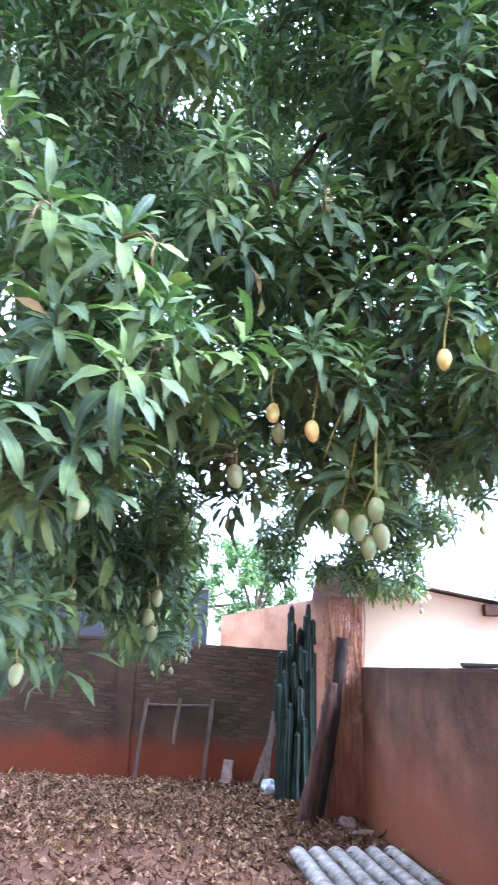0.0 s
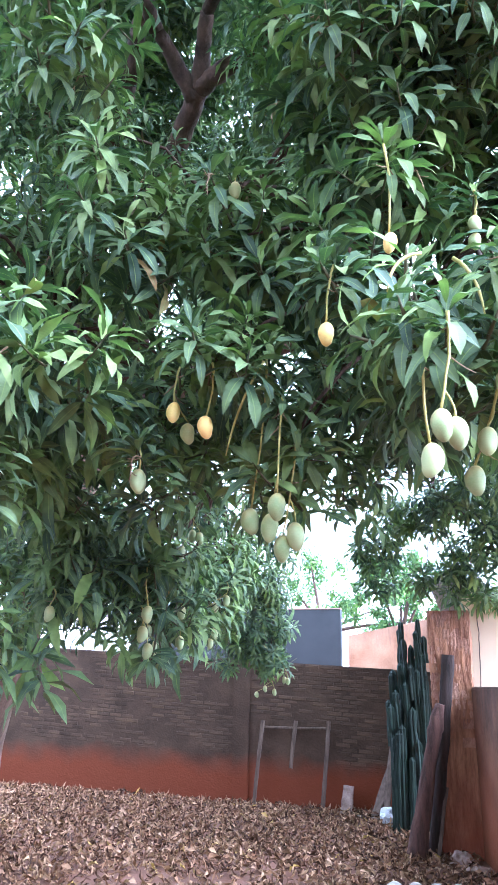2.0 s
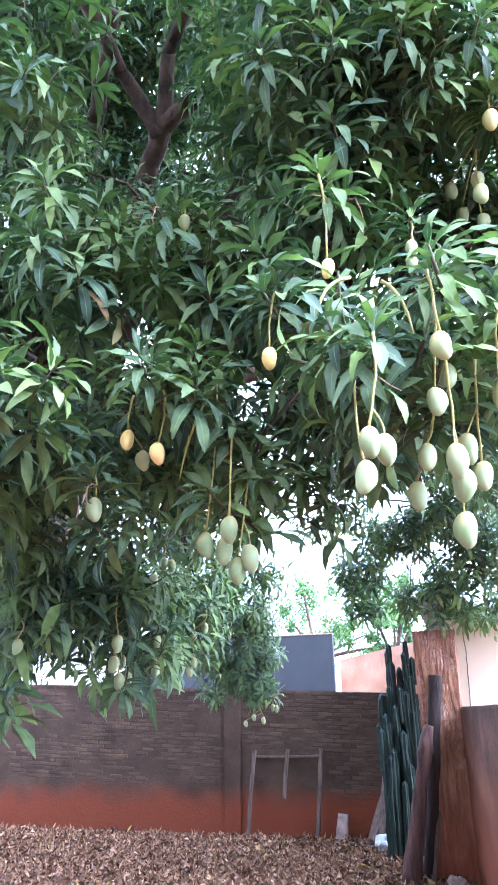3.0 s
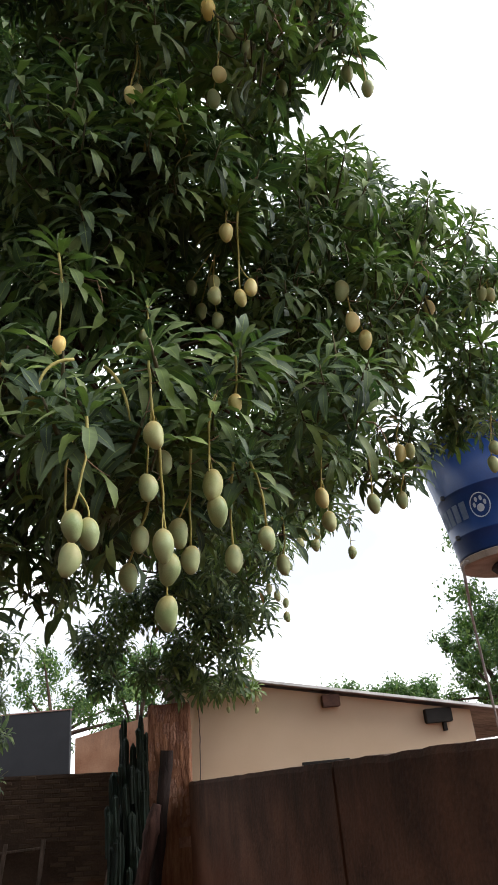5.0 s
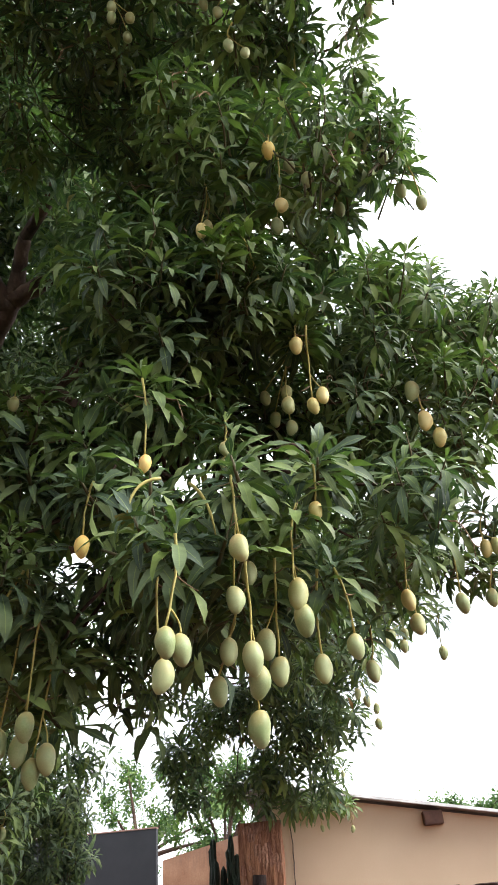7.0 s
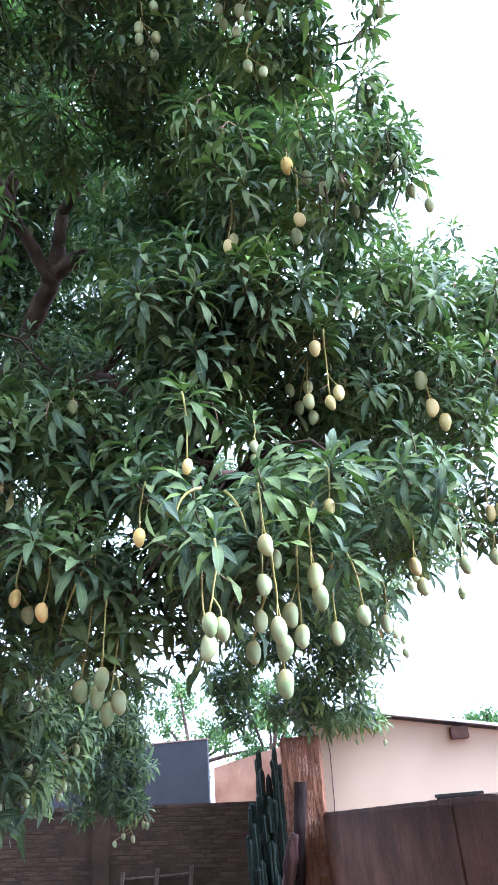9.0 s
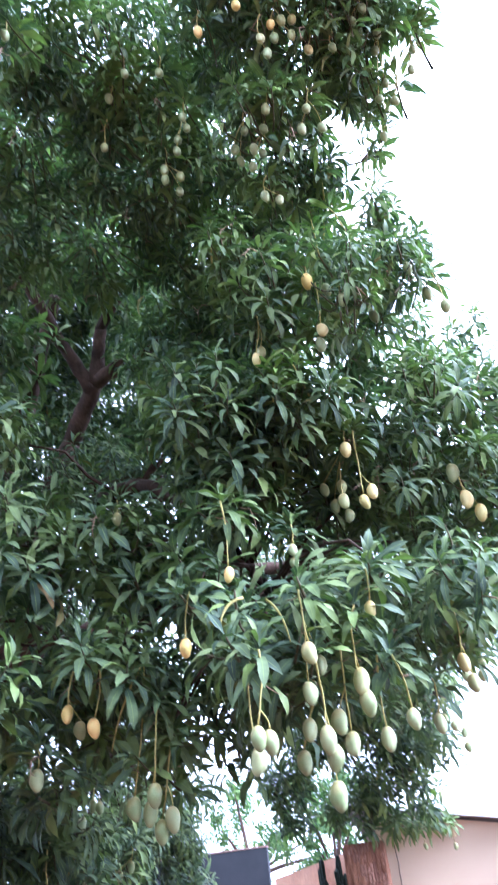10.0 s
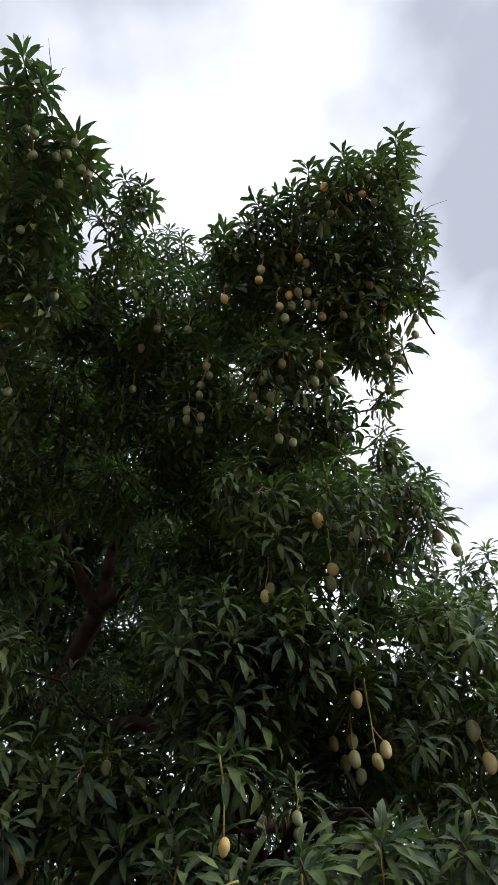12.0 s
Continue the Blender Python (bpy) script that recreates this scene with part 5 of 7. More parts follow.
bough(-1.42, 1.78, 8.38, 0.56)
bough(-0.81, 6.42, 7.41, 0.53)
bough(-2.45, 2.70, 7.70, 0.51)
bough(-0.40, 2.69, 8.45, 0.56)
bough(-5.31, 5.52, 8.09, 0.59)
bough(0.88, 5.00, 6.75, 0.57)
bough(-1.96, 5.03, 8.40, 0.42)
bough(-0.21, 5.14, 7.41, 0.51)
bough(-1.23, 2.96, 9.51, 0.43)
bough(-4.69, 4.49, 9.44, 0.48)
bough(0.47, 4.43, 6.33, 0.57)
bough(-1.75, 6.56, 6.89, 0.55)
bough(-3.46, 6.19, 8.05, 0.58)
bough(-2.55, 1.53, 8.86, 0.45)
bough(-0.34, 3.55, 8.78, 0.56)
bough(-2.04, 3.38, 10.92, 0.55)
bough(-1.97, 3.51, 8.82, 0.53)
bough(-1.67, 1.53, 9.10, 0.56)
bough(-2.96, 2.29, 9.59, 0.43)
bough(-3.36, 2.93, 8.37, 0.42)
bough(1.41, 2.96, 7.74, 0.51)
bough(-2.97, 3.78, 7.36, 0.44)
bough(-3.46, 3.84, 6.82, 0.56)
bough(-1.83, 5.16, 6.01, 0.46)
bough(-3.32, 5.32, 7.30, 0.48)
bough(-4.92, 5.26, 8.85, 0.53)
bough(-2.42, 1.22, 8.60, 0.45)
bough(-3.55, 1.91, 10.71, 0.58)
bough(-3.54, 5.44, 6.32, 0.56)
bough(0.96, 3.01, 9.19, 0.48)
bough(-1.56, 3.10, 7.70, 0.56)
bough(0.03, 4.13, 6.32, 0.46)
bough(-0.04, 6.19, 8.49, 0.58)
bough(-2.60, 6.23, 7.12, 0.48)
bough(-2.63, 3.04, 6.89, 0.43)
# added above the pillar's leaf clump to shade it
bough(1.87, 7.02, 3.82, 0.45)
bough(2.37, 8.25, 5.67, 0.52)
bough(-0.17, 6.28, 6.12, 0.46)
bough(2.79, 6.49, 4.86, 0.46)
bough(2.71, 7.38, 5.21, 0.50)
bough(-0.31, 7.38, 4.91, 0.43)
bough(1.50, 8.70, 4.76, 0.54)
bough(1.70, 6.93, 4.58, 0.60)
bough(0.03, 9.37, 5.52, 0.58)
bough(3.15, 8.28, 6.03, 0.52)
bough(0.99, 9.42, 5.96, 0.59)
bough(2.90, 7.19, 6.04, 0.45)
bough(1.83, 6.34, 5.56, 0.47)
bough(1.04, 7.37, 5.56, 0.55)
bough(0.49, 6.55, 4.45, 0.49)
bough(-0.31, 6.72, 5.61, 0.55)
bough(3.11, 9.53, 5.89, 0.49)
bough(1.46, 7.42, 5.83, 0.47)
bough(0.32, 8.94, 3.73, 0.44)
bough(1.42, 8.02, 4.11, 0.43)
bough(1.47, 6.52, 4.48, 0.46)
bough(2.45, 7.62, 4.35, 0.43)
bough(1.03, 8.33, 5.39, 0.58)
bough(2.81, 9.28, 4.87, 0.54)
bough(2.93, 8.97, 5.21, 0.49)
bough(1.37, 6.78, 4.16, 0.54)
bough(1.13, 8.93, 4.83, 0.59)
bough(2.63, 9.01, 6.03, 0.53)
bough(-0.48, 8.15, 5.07, 0.51)
bough(0.46, 8.61, 5.98, 0.44)
bough(1.94, 7.46, 4.99, 0.58)
bough(0.09, 7.50, 5.77, 0.48)
bough(0.43, 9.43, 6.06, 0.48)
bough(0.89, 7.16, 4.03, 0.47)
bough(-0.30, 7.99, 5.56, 0.57)
bough(1.80, 8.98, 3.71, 0.47)
bough(3.04, 6.69, 5.96, 0.45)
bough(3.17, 8.49, 5.32, 0.45)
bough(1.43, 7.50, 3.97, 0.49)
bough(2.24, 8.86, 5.12, 0.50)
bough(1.44, 7.70, 5.04, 0.57)
bough(0.16, 8.22, 6.03, 0.57)
bough(0.96, 9.17, 3.99, 0.42)
bough(1.40, 8.80, 3.93, 0.52)
bough(1.08, 6.70, 5.20, 0.48)
# added over the back of the yard to keep sky light off the wall
bough(-3.76, 7.59, 3.82, 0.48)
bough(-3.15, 10.51, 5.61, 0.58)
bough(-1.65, 7.18, 5.73, 0.47)
bough(-6.21, 8.20, 5.02, 0.48)
bough(-2.87, 7.16, 5.70, 0.50)
bough(-3.94, 8.35, 5.44, 0.60)
bough(-3.62, 7.92, 4.69, 0.43)
bough(-4.28, 9.87, 5.15, 0.43)
bough(-1.53, 7.64, 5.75, 0.49)
bough(-5.63, 8.43, 5.46, 0.50)
bough(-4.63, 8.75, 3.30, 0.43)
bough(-4.95, 7.16, 2.99, 0.52)
bough(-1.10, 8.36, 5.04, 0.57)
bough(-6.23, 10.02, 4.00, 0.51)
bough(-3.17, 6.21, 2.98, 0.48)
bough(-6.95, 9.80, 3.43, 0.47)
bough(-4.51, 8.26, 4.15, 0.53)
bough(-2.78, 7.89, 3.18, 0.60)
bough(-2.58, 6.20, 4.18, 0.56)
bough(-4.32, 8.60, 5.46, 0.46)
bough(-4.49, 6.22, 4.76, 0.42)
bough(-1.02, 8.31, 4.56, 0.44)
bough(-5.18, 10.51, 4.82, 0.52)
bough(-5.70, 7.23, 5.51, 0.44)
bough(-3.60, 8.78, 3.93, 0.56)
bough(-6.62, 7.88, 3.81, 0.45)
bough(-1.42, 6.84, 5.29, 0.59)
bough(-5.81, 5.98, 4.35, 0.49)
bough(-4.51, 6.65, 3.63, 0.47)
bough(-2.56, 7.43, 3.22, 0.46)
bough(-4.17, 8.51, 3.61, 0.55)
bough(-5.62, 9.02, 4.67, 0.45)
bough(-2.19, 7.69, 4.46, 0.53)
bough(-1.50, 8.15, 4.58, 0.47)
bough(-0.69, 7.46, 5.79, 0.51)
bough(-5.86, 9.24, 3.88, 0.55)
bough(-3.27, 6.32, 4.43, 0.57)
bough(-6.40, 9.45, 4.50, 0.47)
bough(-2.66, 9.33, 3.92, 0.51)
bough(-3.37, 7.00, 4.92, 0.52)
bough(-2.36, 6.63, 4.04, 0.46)
bough(-3.91, 6.77, 4.36, 0.45)
bough(-6.35, 8.38, 5.58, 0.58)
bough(-3.70, 7.71, 3.09, 0.47)
bough(-4.99, 10.32, 3.24, 0.59)
bough(-5.81, 8.54, 4.38, 0.46)
bough(-5.57, 10.53, 5.19, 0.55)
bough(-1.22, 6.27, 4.94, 0.56)
bough(-5.56, 7.99, 5.73, 0.48)
bough(-2.12, 6.59, 4.83, 0.47)
bough(-3.74, 7.59, 5.42, 0.55)
bough(-3.77, 9.10, 4.14, 0.56)
bough(-5.35, 8.41, 4.60, 0.49)
bough(-6.70, 6.62, 4.76, 0.46)
bough(-2.15, 8.22, 5.66, 0.57)
bough(-2.23, 10.22, 3.49, 0.45)
bough(-5.97, 6.46, 4.71, 0.58)
bough(-6.12, 5.83, 3.14, 0.56)
bough(-4.50, 7.99, 5.78, 0.53)
bough(-5.31, 9.16, 2.91, 0.47)
bough(-2.51, 5.21, 6.45, 0.56)
bough(-2.43, 4.21, 9.70, 0.56)
bough(-2.91, 5.21, 8.72, 0.53)
bough(-1.81, 3.10, 9.10, 0.48)
bough(-2.90, 4.58, 8.11, 0.56)
bough(-2.13, 6.07, 8.72, 0.51)
bough(-1.64, 3.83, 8.33, 0.56)
bough(-2.22, 4.80, 11.46, 0.52)
bough(-4.03, 5.35, 10.71, 0.44)
bough(-1.95, 3.81, 10.47, 0.42)
bough(-2.08, 7.09, 8.22, 0.43)
bough(-1.24, 4.73, 9.35, 0.47)
bough(-2.67, 4.24, 10.53, 0.44)
bough(-0.19, 5.15, 11.60, 0.45)
bough(-3.92, 5.41, 8.16, 0.56)
bough(-4.11, 4.62, 10.31, 0.47)
bough(-1.81, 4.25, 9.27, 0.54)
bough(-1.97, 3.51, 9.63, 0.53)
bough(-1.13, 4.02, 8.79, 0.44)
bough(-2.30, 3.80, 9.10, 0.46)
bough(-1.60, 6.90, 8.97, 0.44)
bough(-0.45, 5.63, 10.30, 0.58)
bough(-1.68, 3.74, 9.25, 0.57)
bough(-2.15, 4.49, 9.32, 0.59)
bough(-3.22, 4.37, 11.96, 0.48)
bough(-2.28, 5.20, 10.41, 0.59)
bough(-3.61, 4.74, 11.48, 0.58)
bough(-0.41, 5.50, 10.85, 0.48)
bough(-1.49, 4.93, 11.28, 0.49)
bough(-2.73, 4.09, 7.53, 0.58)
bough(-3.28, 5.41, 9.61, 0.50)
bough(-0.74, 4.54, 7.84, 0.45)
bough(-3.92, 4.77, 8.77, 0.51)
bough(-2.53, 5.40, 9.45, 0.45)
bough(0.68, 4.19, 11.03, 0.45)
bough(0.64, 2.76, 6.90, 0.52)
bough(-0.61, 3.00, 6.88, 0.56)
bough(-0.85, 5.49, 8.63, 0.60)
bough(0.81, 2.54, 7.29, 0.57)
bough(0.24, 3.30, 9.57, 0.59)
bough(0.56, 3.20, 5.75, 0.45)
bough(-0.06, 3.96, 10.35, 0.56)
bough(0.65, 3.15, 7.57, 0.45)
bough(0.61, 3.78, 7.85, 0.51)
bough(0.27, 3.44, 7.97, 0.56)
bough(0.22, 4.10, 7.52, 0.59)
bough(0.04, 2.75, 7.15, 0.48)
bough(-0.50, 4.98, 10.58, 0.54)
bough(-0.34, 4.20, 8.11, 0.57)
bough(-1.17, 4.00, 8.09, 0.55)
bough(-0.39, 2.89, 7.23, 0.52)
bough(0.24, 2.59, 7.99, 0.46)
bough(0.64, 4.25, 8.54, 0.47)
bough(0.07, 3.00, 6.33, 0.56)
bough(-0.85, 4.07, 9.43, 0.53)
bough(-1.06, 3.92, 7.57, 0.52)
bough(0.02, 2.33, 7.29, 0.45)
bough(-1.44, 5.83, 8.35, 0.52)
bough(-1.55, 4.20, 10.66, 0.44)
bough(-0.07, 5.60, 7.60, 0.48)
bough(-0.63, 6.05, 8.48, 0.45)
bough(-0.03, 6.27, 8.94, 0.56)
bough(-0.69, 3.94, 9.81, 0.46)
bough(-0.03, 5.18, 9.27, 0.48)
bough(-0.33, 4.40, 9.01, 0.51)
bough(-1.48, 6.31, 8.16, 0.56)
bough(-1.06, 4.09, 10.25, 0.57)
bough(0.42, 3.88, 5.50, 0.52)
bough(-3.83, 6.66, 3.23, 0.48)
bough(0.70, 4.97, 5.22, 0.39)
bough(1.36, 2.29, 5.43, 0.47)
bough(-3.79, 8.06, 4.38, 0.57)
bough(-4.42, 7.75, 3.18, 0.49)
bough(-1.09, 6.71, 4.21, 0.45)
bough(-4.70, 7.91, 3.60, 0.39)
bough(-3.91, 8.20, 3.59, 0.46)
bough(-5.43, 3.90, 5.82, 0.42)
bough(-3.39, 2.70, 3.46, 0.51)
bough(0.12, 6.21, 4.73, 0.36)
bough(-6.09, 4.00, 4.90, 0.38)
bough(-0.86, 3.02, 3.77, 0.45)
bough(-4.36, 2.40, 4.01, 0.53)
bough(0.29, 4.97, 3.86, 0.39)
bough(-1.42, 3.67, 6.30, 0.43)
bough(-1.09, 6.13, 5.74, 0.39)
bough(-4.39, 7.16, 3.67, 0.52)
bough(-0.96, 5.07, 4.79, 0.49)
bough(0.26, 6.55, 6.32, 0.57)
bough(-2.26, 2.90, 3.76, 0.56)
bough(-3.13, 5.77, 6.15, 0.42)
bough(-1.70, 6.61, 4.48, 0.58)
bough(-2.81, 2.96, 3.49, 0.53)
bough(-3.84, 6.81, 5.85, 0.50)
bough(-1.99, 7.61, 3.62, 0.53)
bough(1.76, 3.98, 4.22, 0.46)
bough(-2.15, 8.41, 3.82, 0.39)
bough(-3.20, 4.60, 3.11, 0.57)
bough(-2.49, 4.66, 3.48, 0.41)
bough(-1.69, 5.82, 4.59, 0.40)
bough(-2.37, 8.69, 4.26, 0.43)
bough(-1.10, 5.68, 5.43, 0.43)
bough(-2.47, 3.13, 3.34, 0.48)
bough(-3.28, 6.07, 3.68, 0.43)
bough(-3.72, 8.67, 3.00, 0.45)
bough(1.72, 6.32, 3.88, 0.60)
bough(-5.89, 3.19, 2.68, 0.46)
bough(-4.12, 4.26, 6.59, 0.37)
bough(-4.21, 6.69, 6.10, 0.36)
bough(-4.39, 8.71, 4.36, 0.41)
bough(-2.19, 6.62, 6.02, 0.36)
bough(1.60, 5.53, 4.31, 0.59)
bough(-2.51, 4.90, 3.09, 0.49)
bough(-4.40, 7.69, 5.24, 0.42)
bough(-6.77, 5.72, 4.73, 0.52)
bough(-2.95, 6.54, 3.96, 0.46)
bough(-0.52, 2.58, 5.17, 0.48)
bough(-3.71, 3.76, 5.12, 0.50)
bough(-6.09, 6.45, 4.14, 0.59)
bough(-5.66, 7.21, 4.33, 0.38)
bough(1.73, 4.39, 3.64, 0.49)
bough(-4.17, 3.57, 5.60, 0.47)
bough(-2.51, 7.52, 5.63, 0.46)
bough(-4.01, 5.55, 2.76, 0.41)
bough(-3.19, 6.02, 5.54, 0.53)
bough(-3.75, 7.74, 2.60, 0.56)
bough(0.92, 3.65, 6.38, 0.59)
bough(0.96, 4.34, 6.54, 0.48)
bough(-2.18, 3.10, 5.86, 0.53)
bough(-4.04, 2.52, 3.05, 0.41)
bough(-2.88, 7.57, 4.11, 0.42)
bough(-1.21, 4.88, 5.56, 0.56)
bough(-1.49, 3.03, 5.59, 0.60)
bough(-3.42, 3.91, 6.26, 0.58)
bough(1.95, 5.09, 6.32, 0.55)
bough(-3.17, 7.64, 4.53, 0.40)
bough(-1.03, 6.17, 4.34, 0.56)
bough(-2.54, 5.89, 5.93, 0.45)
bough(-1.94, 6.64, 4.08, 0.37)
bough(-1.04, 6.11, 6.51, 0.56)
bough(-1.14, 2.27, 3.54, 0.51)
bough(-2.66, 8.81, 5.81, 0.52)
bough(-5.46, 5.98, 6.15, 0.58)
bough(-2.19, 8.49, 6.03, 0.55)
bough(-2.20, 5.86, 2.99, 0.40)
bough(-3.66, 8.25, 3.97, 0.48)
bough(0.02, 8.77, 5.44, 0.43)
bough(-3.41, 5.44, 5.31, 0.55)
bough(-3.90, 5.89, 5.35, 0.56)
bough(-3.44, 2.22, 4.62, 0.57)
bough(-5.95, 5.47, 5.53, 0.45)
bough(1.63, 4.21, 6.40, 0.54)
bough(-0.92, 6.46, 5.44, 0.53)
bough(0.05, 4.15, 5.85, 0.53)
bough(-1.20, 6.54, 3.52, 0.52)
bough(-5.82, 6.04, 4.86, 0.52)
bough(-4.17, 4.40, 3.77, 0.42)
bough(-4.06, 6.04, 4.40, 0.54)
bough(0.47, 7.42, 4.60, 0.40)
bough(-0.78, 3.56, 3.69, 0.36)
bough(-0.38, 4.60, 3.48, 0.46)
bough(-4.36, 3.44, 5.10, 0.53)
bough(-0.21, 6.81, 7.08, 0.54)
bough(-3.37, 4.57, 4.73, 0.53)
bough(-2.20, 5.23, 5.38, 0.47)
bough(0.46, 2.97, 3.49, 0.36)
bough(-2.79, 8.31, 5.60, 0.51)
bough(-1.52, 3.85, 5.58, 0.37)
bough(2.07, 6.03, 5.04, 0.41)
bough(2.51, 6.07, 5.51, 0.58)
bough(0.47, 4.07, 4.02, 0.51)
bough(-0.06, 3.82, 3.85, 0.48)
bough(1.08, 5.48, 6.24, 0.41)
bough(-2.57, 2.38, 2.72, 0.55)
bough(0.09, 4.89, 5.99, 0.55)
bough(2.02, 5.37, 5.63, 0.38)
bough(1.08, 6.95, 4.63, 0.36)
bough(1.83, 3.55, 3.87, 0.41)
bough(-0.05, 5.42, 6.99, 0.52)
bough(1.49, 5.28, 4.57, 0.46)
bough(-1.78, 5.77, 2.63, 0.37)
bough(-4.52, 3.61, 6.42, 0.41)
bough(-4.06, 3.50, 2.69, 0.47)
bough(-4.54, 7.61, 6.15, 0.38)
bough(0.31, 7.35, 4.20, 0.59)
bough(-5.21, 3.14, 3.65, 0.38)
bough(-2.54, 7.42, 4.68, 0.57)
bough(-2.70, 8.25, 4.38, 0.49)
bough(-2.43, 2.40, 6.50, 0.42)
bough(-2.41, 3.60, 2.66, 0.46)
bough(2.05, 5.94, 4.34, 0.39)
bough(-0.33, 2.53, 2.78, 0.42)
bough(0.25, 4.17, 4.83, 0.56)
bough(-2.08, 5.84, 6.21, 0.39)
bough(-2.31, 5.94, 5.44, 0.52)
bough(-4.24, 5.61, 4.90, 0.38)
bough(-0.18, 2.26, 2.69, 0.19)
bough(-0.43, 2.07, 2.91, 0.32)
bough(-0.59, 2.18, 2.37, 0.28)
bough(-0.83, 2.75, 1.85, 0.14)
bough(-0.44, 2.45, 2.54, 0.21)
bough(-0.67, 1.95, 3.38, 0.14)
bough(-0.17, 2.50, 3.56, 0.30)
bough(0.30, 2.71, 3.54, 0.27)
bough(0.92, 2.65, 3.77, 0.27)
bough(0.72, 2.73, 4.44, 0.33)
bough(1.22, 2.72, 4.28, 0.27)
bough(0.27, 2.59, 2.93, 0.14)
bough(0.42, 2.90, 2.54, 0.15)
bough(1.02, 2.36, 2.86, 0.19)
bough(0.76, 2.54, 3.20, 0.16)
bough(1.05, 2.60, 2.67, 0.13)
bough(1.32, 2.45, 3.00, 0.13)
bough(-0.60, 4.07, 2.10, 0.28)
bough(-0.69, 4.88, 2.27, 0.34)
bough(-0.89, 3.48, 2.25, 0.28)
bough(-0.70, 3.06, 1.76, 0.12)
bough(-1.14, 3.14, 5.33, 0.34)
bough(-0.95, 3.03, 4.00, 0.35)
bough(-0.83, 3.16, 2.56, 0.26)
bough(-0.15, 3.45, 2.97, 0.43)
bough(1.18, 2.46, 4.19, 0.16)
bough(1.57, 2.64, 4.09, 0.15)
bough(2.01, 3.18, 3.36, 0.21)
bough(1.58, 2.45, 3.11, 0.08)
bough(2.18, 3.31, 4.54, 0.37)
bough(2.76, 3.68, 4.59, 0.44)
bough(2.42, 3.56, 3.99, 0.31)
bough(1.40, 3.21, 3.99, 0.38)
bough(1.89, 3.53, 4.15, 0.34)
bough(2.02, 4.02, 3.36, 0.28)
bough(1.36, 3.64, 3.14, 0.25)
bough(0.96, 3.31, 2.96, 0.22)
bough(1.98, 2.64, 5.25, 0.23)
bough(1.64, 2.55, 5.26, 0.23)
bough(1.06, 2.75, 5.41, 0.32)
bough(1.80, 3.02, 4.96, 0.19)
bough(0.69, 3.08, 4.17, 0.29)
bough(0.24, 0.45, 6.11, 0.29)
bough(0.03, 0.93, 5.89, 0.31)
bough(1.32, 2.31, 4.67, 0.30)
bough(1.10, 2.19, 4.88, 0.17)
bough(0.85, 2.38, 4.07, 0.23)
bough(-0.34, 2.17, 4.17, 0.23)
bough(1.28, 2.51, 4.05, 0.23)
bough(0.74, 3.44, 4.94, 0.42)
bough(1.13, 3.24, 5.06, 0.40)
bough(-1.77, 4.34, 2.13, 0.28)
bough(-1.83, 4.67, 2.40, 0.34)
bough(-2.20, 4.53, 2.45, 0.40)
bough(-1.72, 4.87, 2.54, 0.34)
bough(-2.02, 4.53, 2.01, 0.22)
bough(-2.03, 4.93, 2.73, 0.40)
bough(-1.61, 5.09, 2.66, 0.34)
bough(-0.99, 3.36, 1.84, 0.16)
bough(-1.35, 5.34, 2.79, 0.34)
bough(-0.40, 3.60, 2.45, 0.20)
bough(-0.46, 3.76, 2.10, 0.21)
bough(-0.74, 4.60, 2.27, 0.24)
bough(-0.71, 3.19, 2.23, 0.21)
bough(-0.10, 8.74, 3.26, 0.21)
bough(1.06, 8.64, 3.02, 0.23)
bough(1.47, 8.11, 3.34, 0.32)
bough(1.15, 7.74, 3.69, 0.18)
# unseen boughs added over the near yard to shade the crown's left side
bough(-4.87, 1.29, 6.00, 0.44)
bough(-2.89, -0.02, 4.56, 0.44)
bough(-2.42, -1.42, 3.38, 0.44)
bough(-3.74, 4.00, 5.36, 0.44)
bough(-4.28, 3.28, 3.10, 0.44)
bough(-2.22, -0.74, 2.61, 0.44)
bough(-1.08, -0.24, 3.38, 0.44)
bough(-3.37, -0.50, 3.12, 0.44)
bough(-4.71, 0.31, 4.77, 0.44)
bough(-4.98, 2.57, 3.82, 0.44)
bough(-3.61, 3.41, 4.33, 0.44)
bough(-3.58, 1.39, 5.14, 0.44)
bough(-4.74, 4.35, 2.68, 0.44)
bough(-1.46, 0.70, 4.68, 0.44)
bough(-4.96, -1.22, 3.25, 0.44)
bough(-0.70, -0.32, 5.32, 0.44)
bough(-4.51, 2.99, 5.47, 0.44)
bough(-1.13, -1.28, 6.00, 0.44)
bough(-2.55, 0.37, 3.74, 0.44)
bough(-4.20, -1.03, 3.14, 0.44)
bough(-4.78, 4.42, 4.52, 0.44)
bough(-2.78, 3.53, 3.07, 0.44)
bough(-1.45, -0.86, 4.16, 0.44)
bough(-4.33, 3.57, 3.66, 0.44)
bough(-1.72, 1.37, 3.65, 0.44)
bough(-3.18, -0.62, 3.96, 0.44)
bough(-2.75, 0.53, 2.92, 0.44)
bough(-3.77, 3.19, 5.72, 0.44)
bough(-3.36, 2.73, 3.61, 0.44)
bough(-2.81, 3.12, 5.09, 0.44)
bough(-2.39, -1.43, 4.57, 0.44)
bough(-3.87, 2.53, 4.27, 0.44)
bough(-3.43, 2.36, 5.26, 0.44)
bough(-1.27, 0.60, 5.63, 0.44)
bough(-4.25, 3.52, 5.97, 0.44)
bough(-1.71, -0.47, 5.41, 0.44)
bough(-2.39, 2.49, 4.11, 0.44)
bough(-1.76, -1.33, 3.18, 0.44)
bough(-1.91, 2.29, 2.75, 0.44)
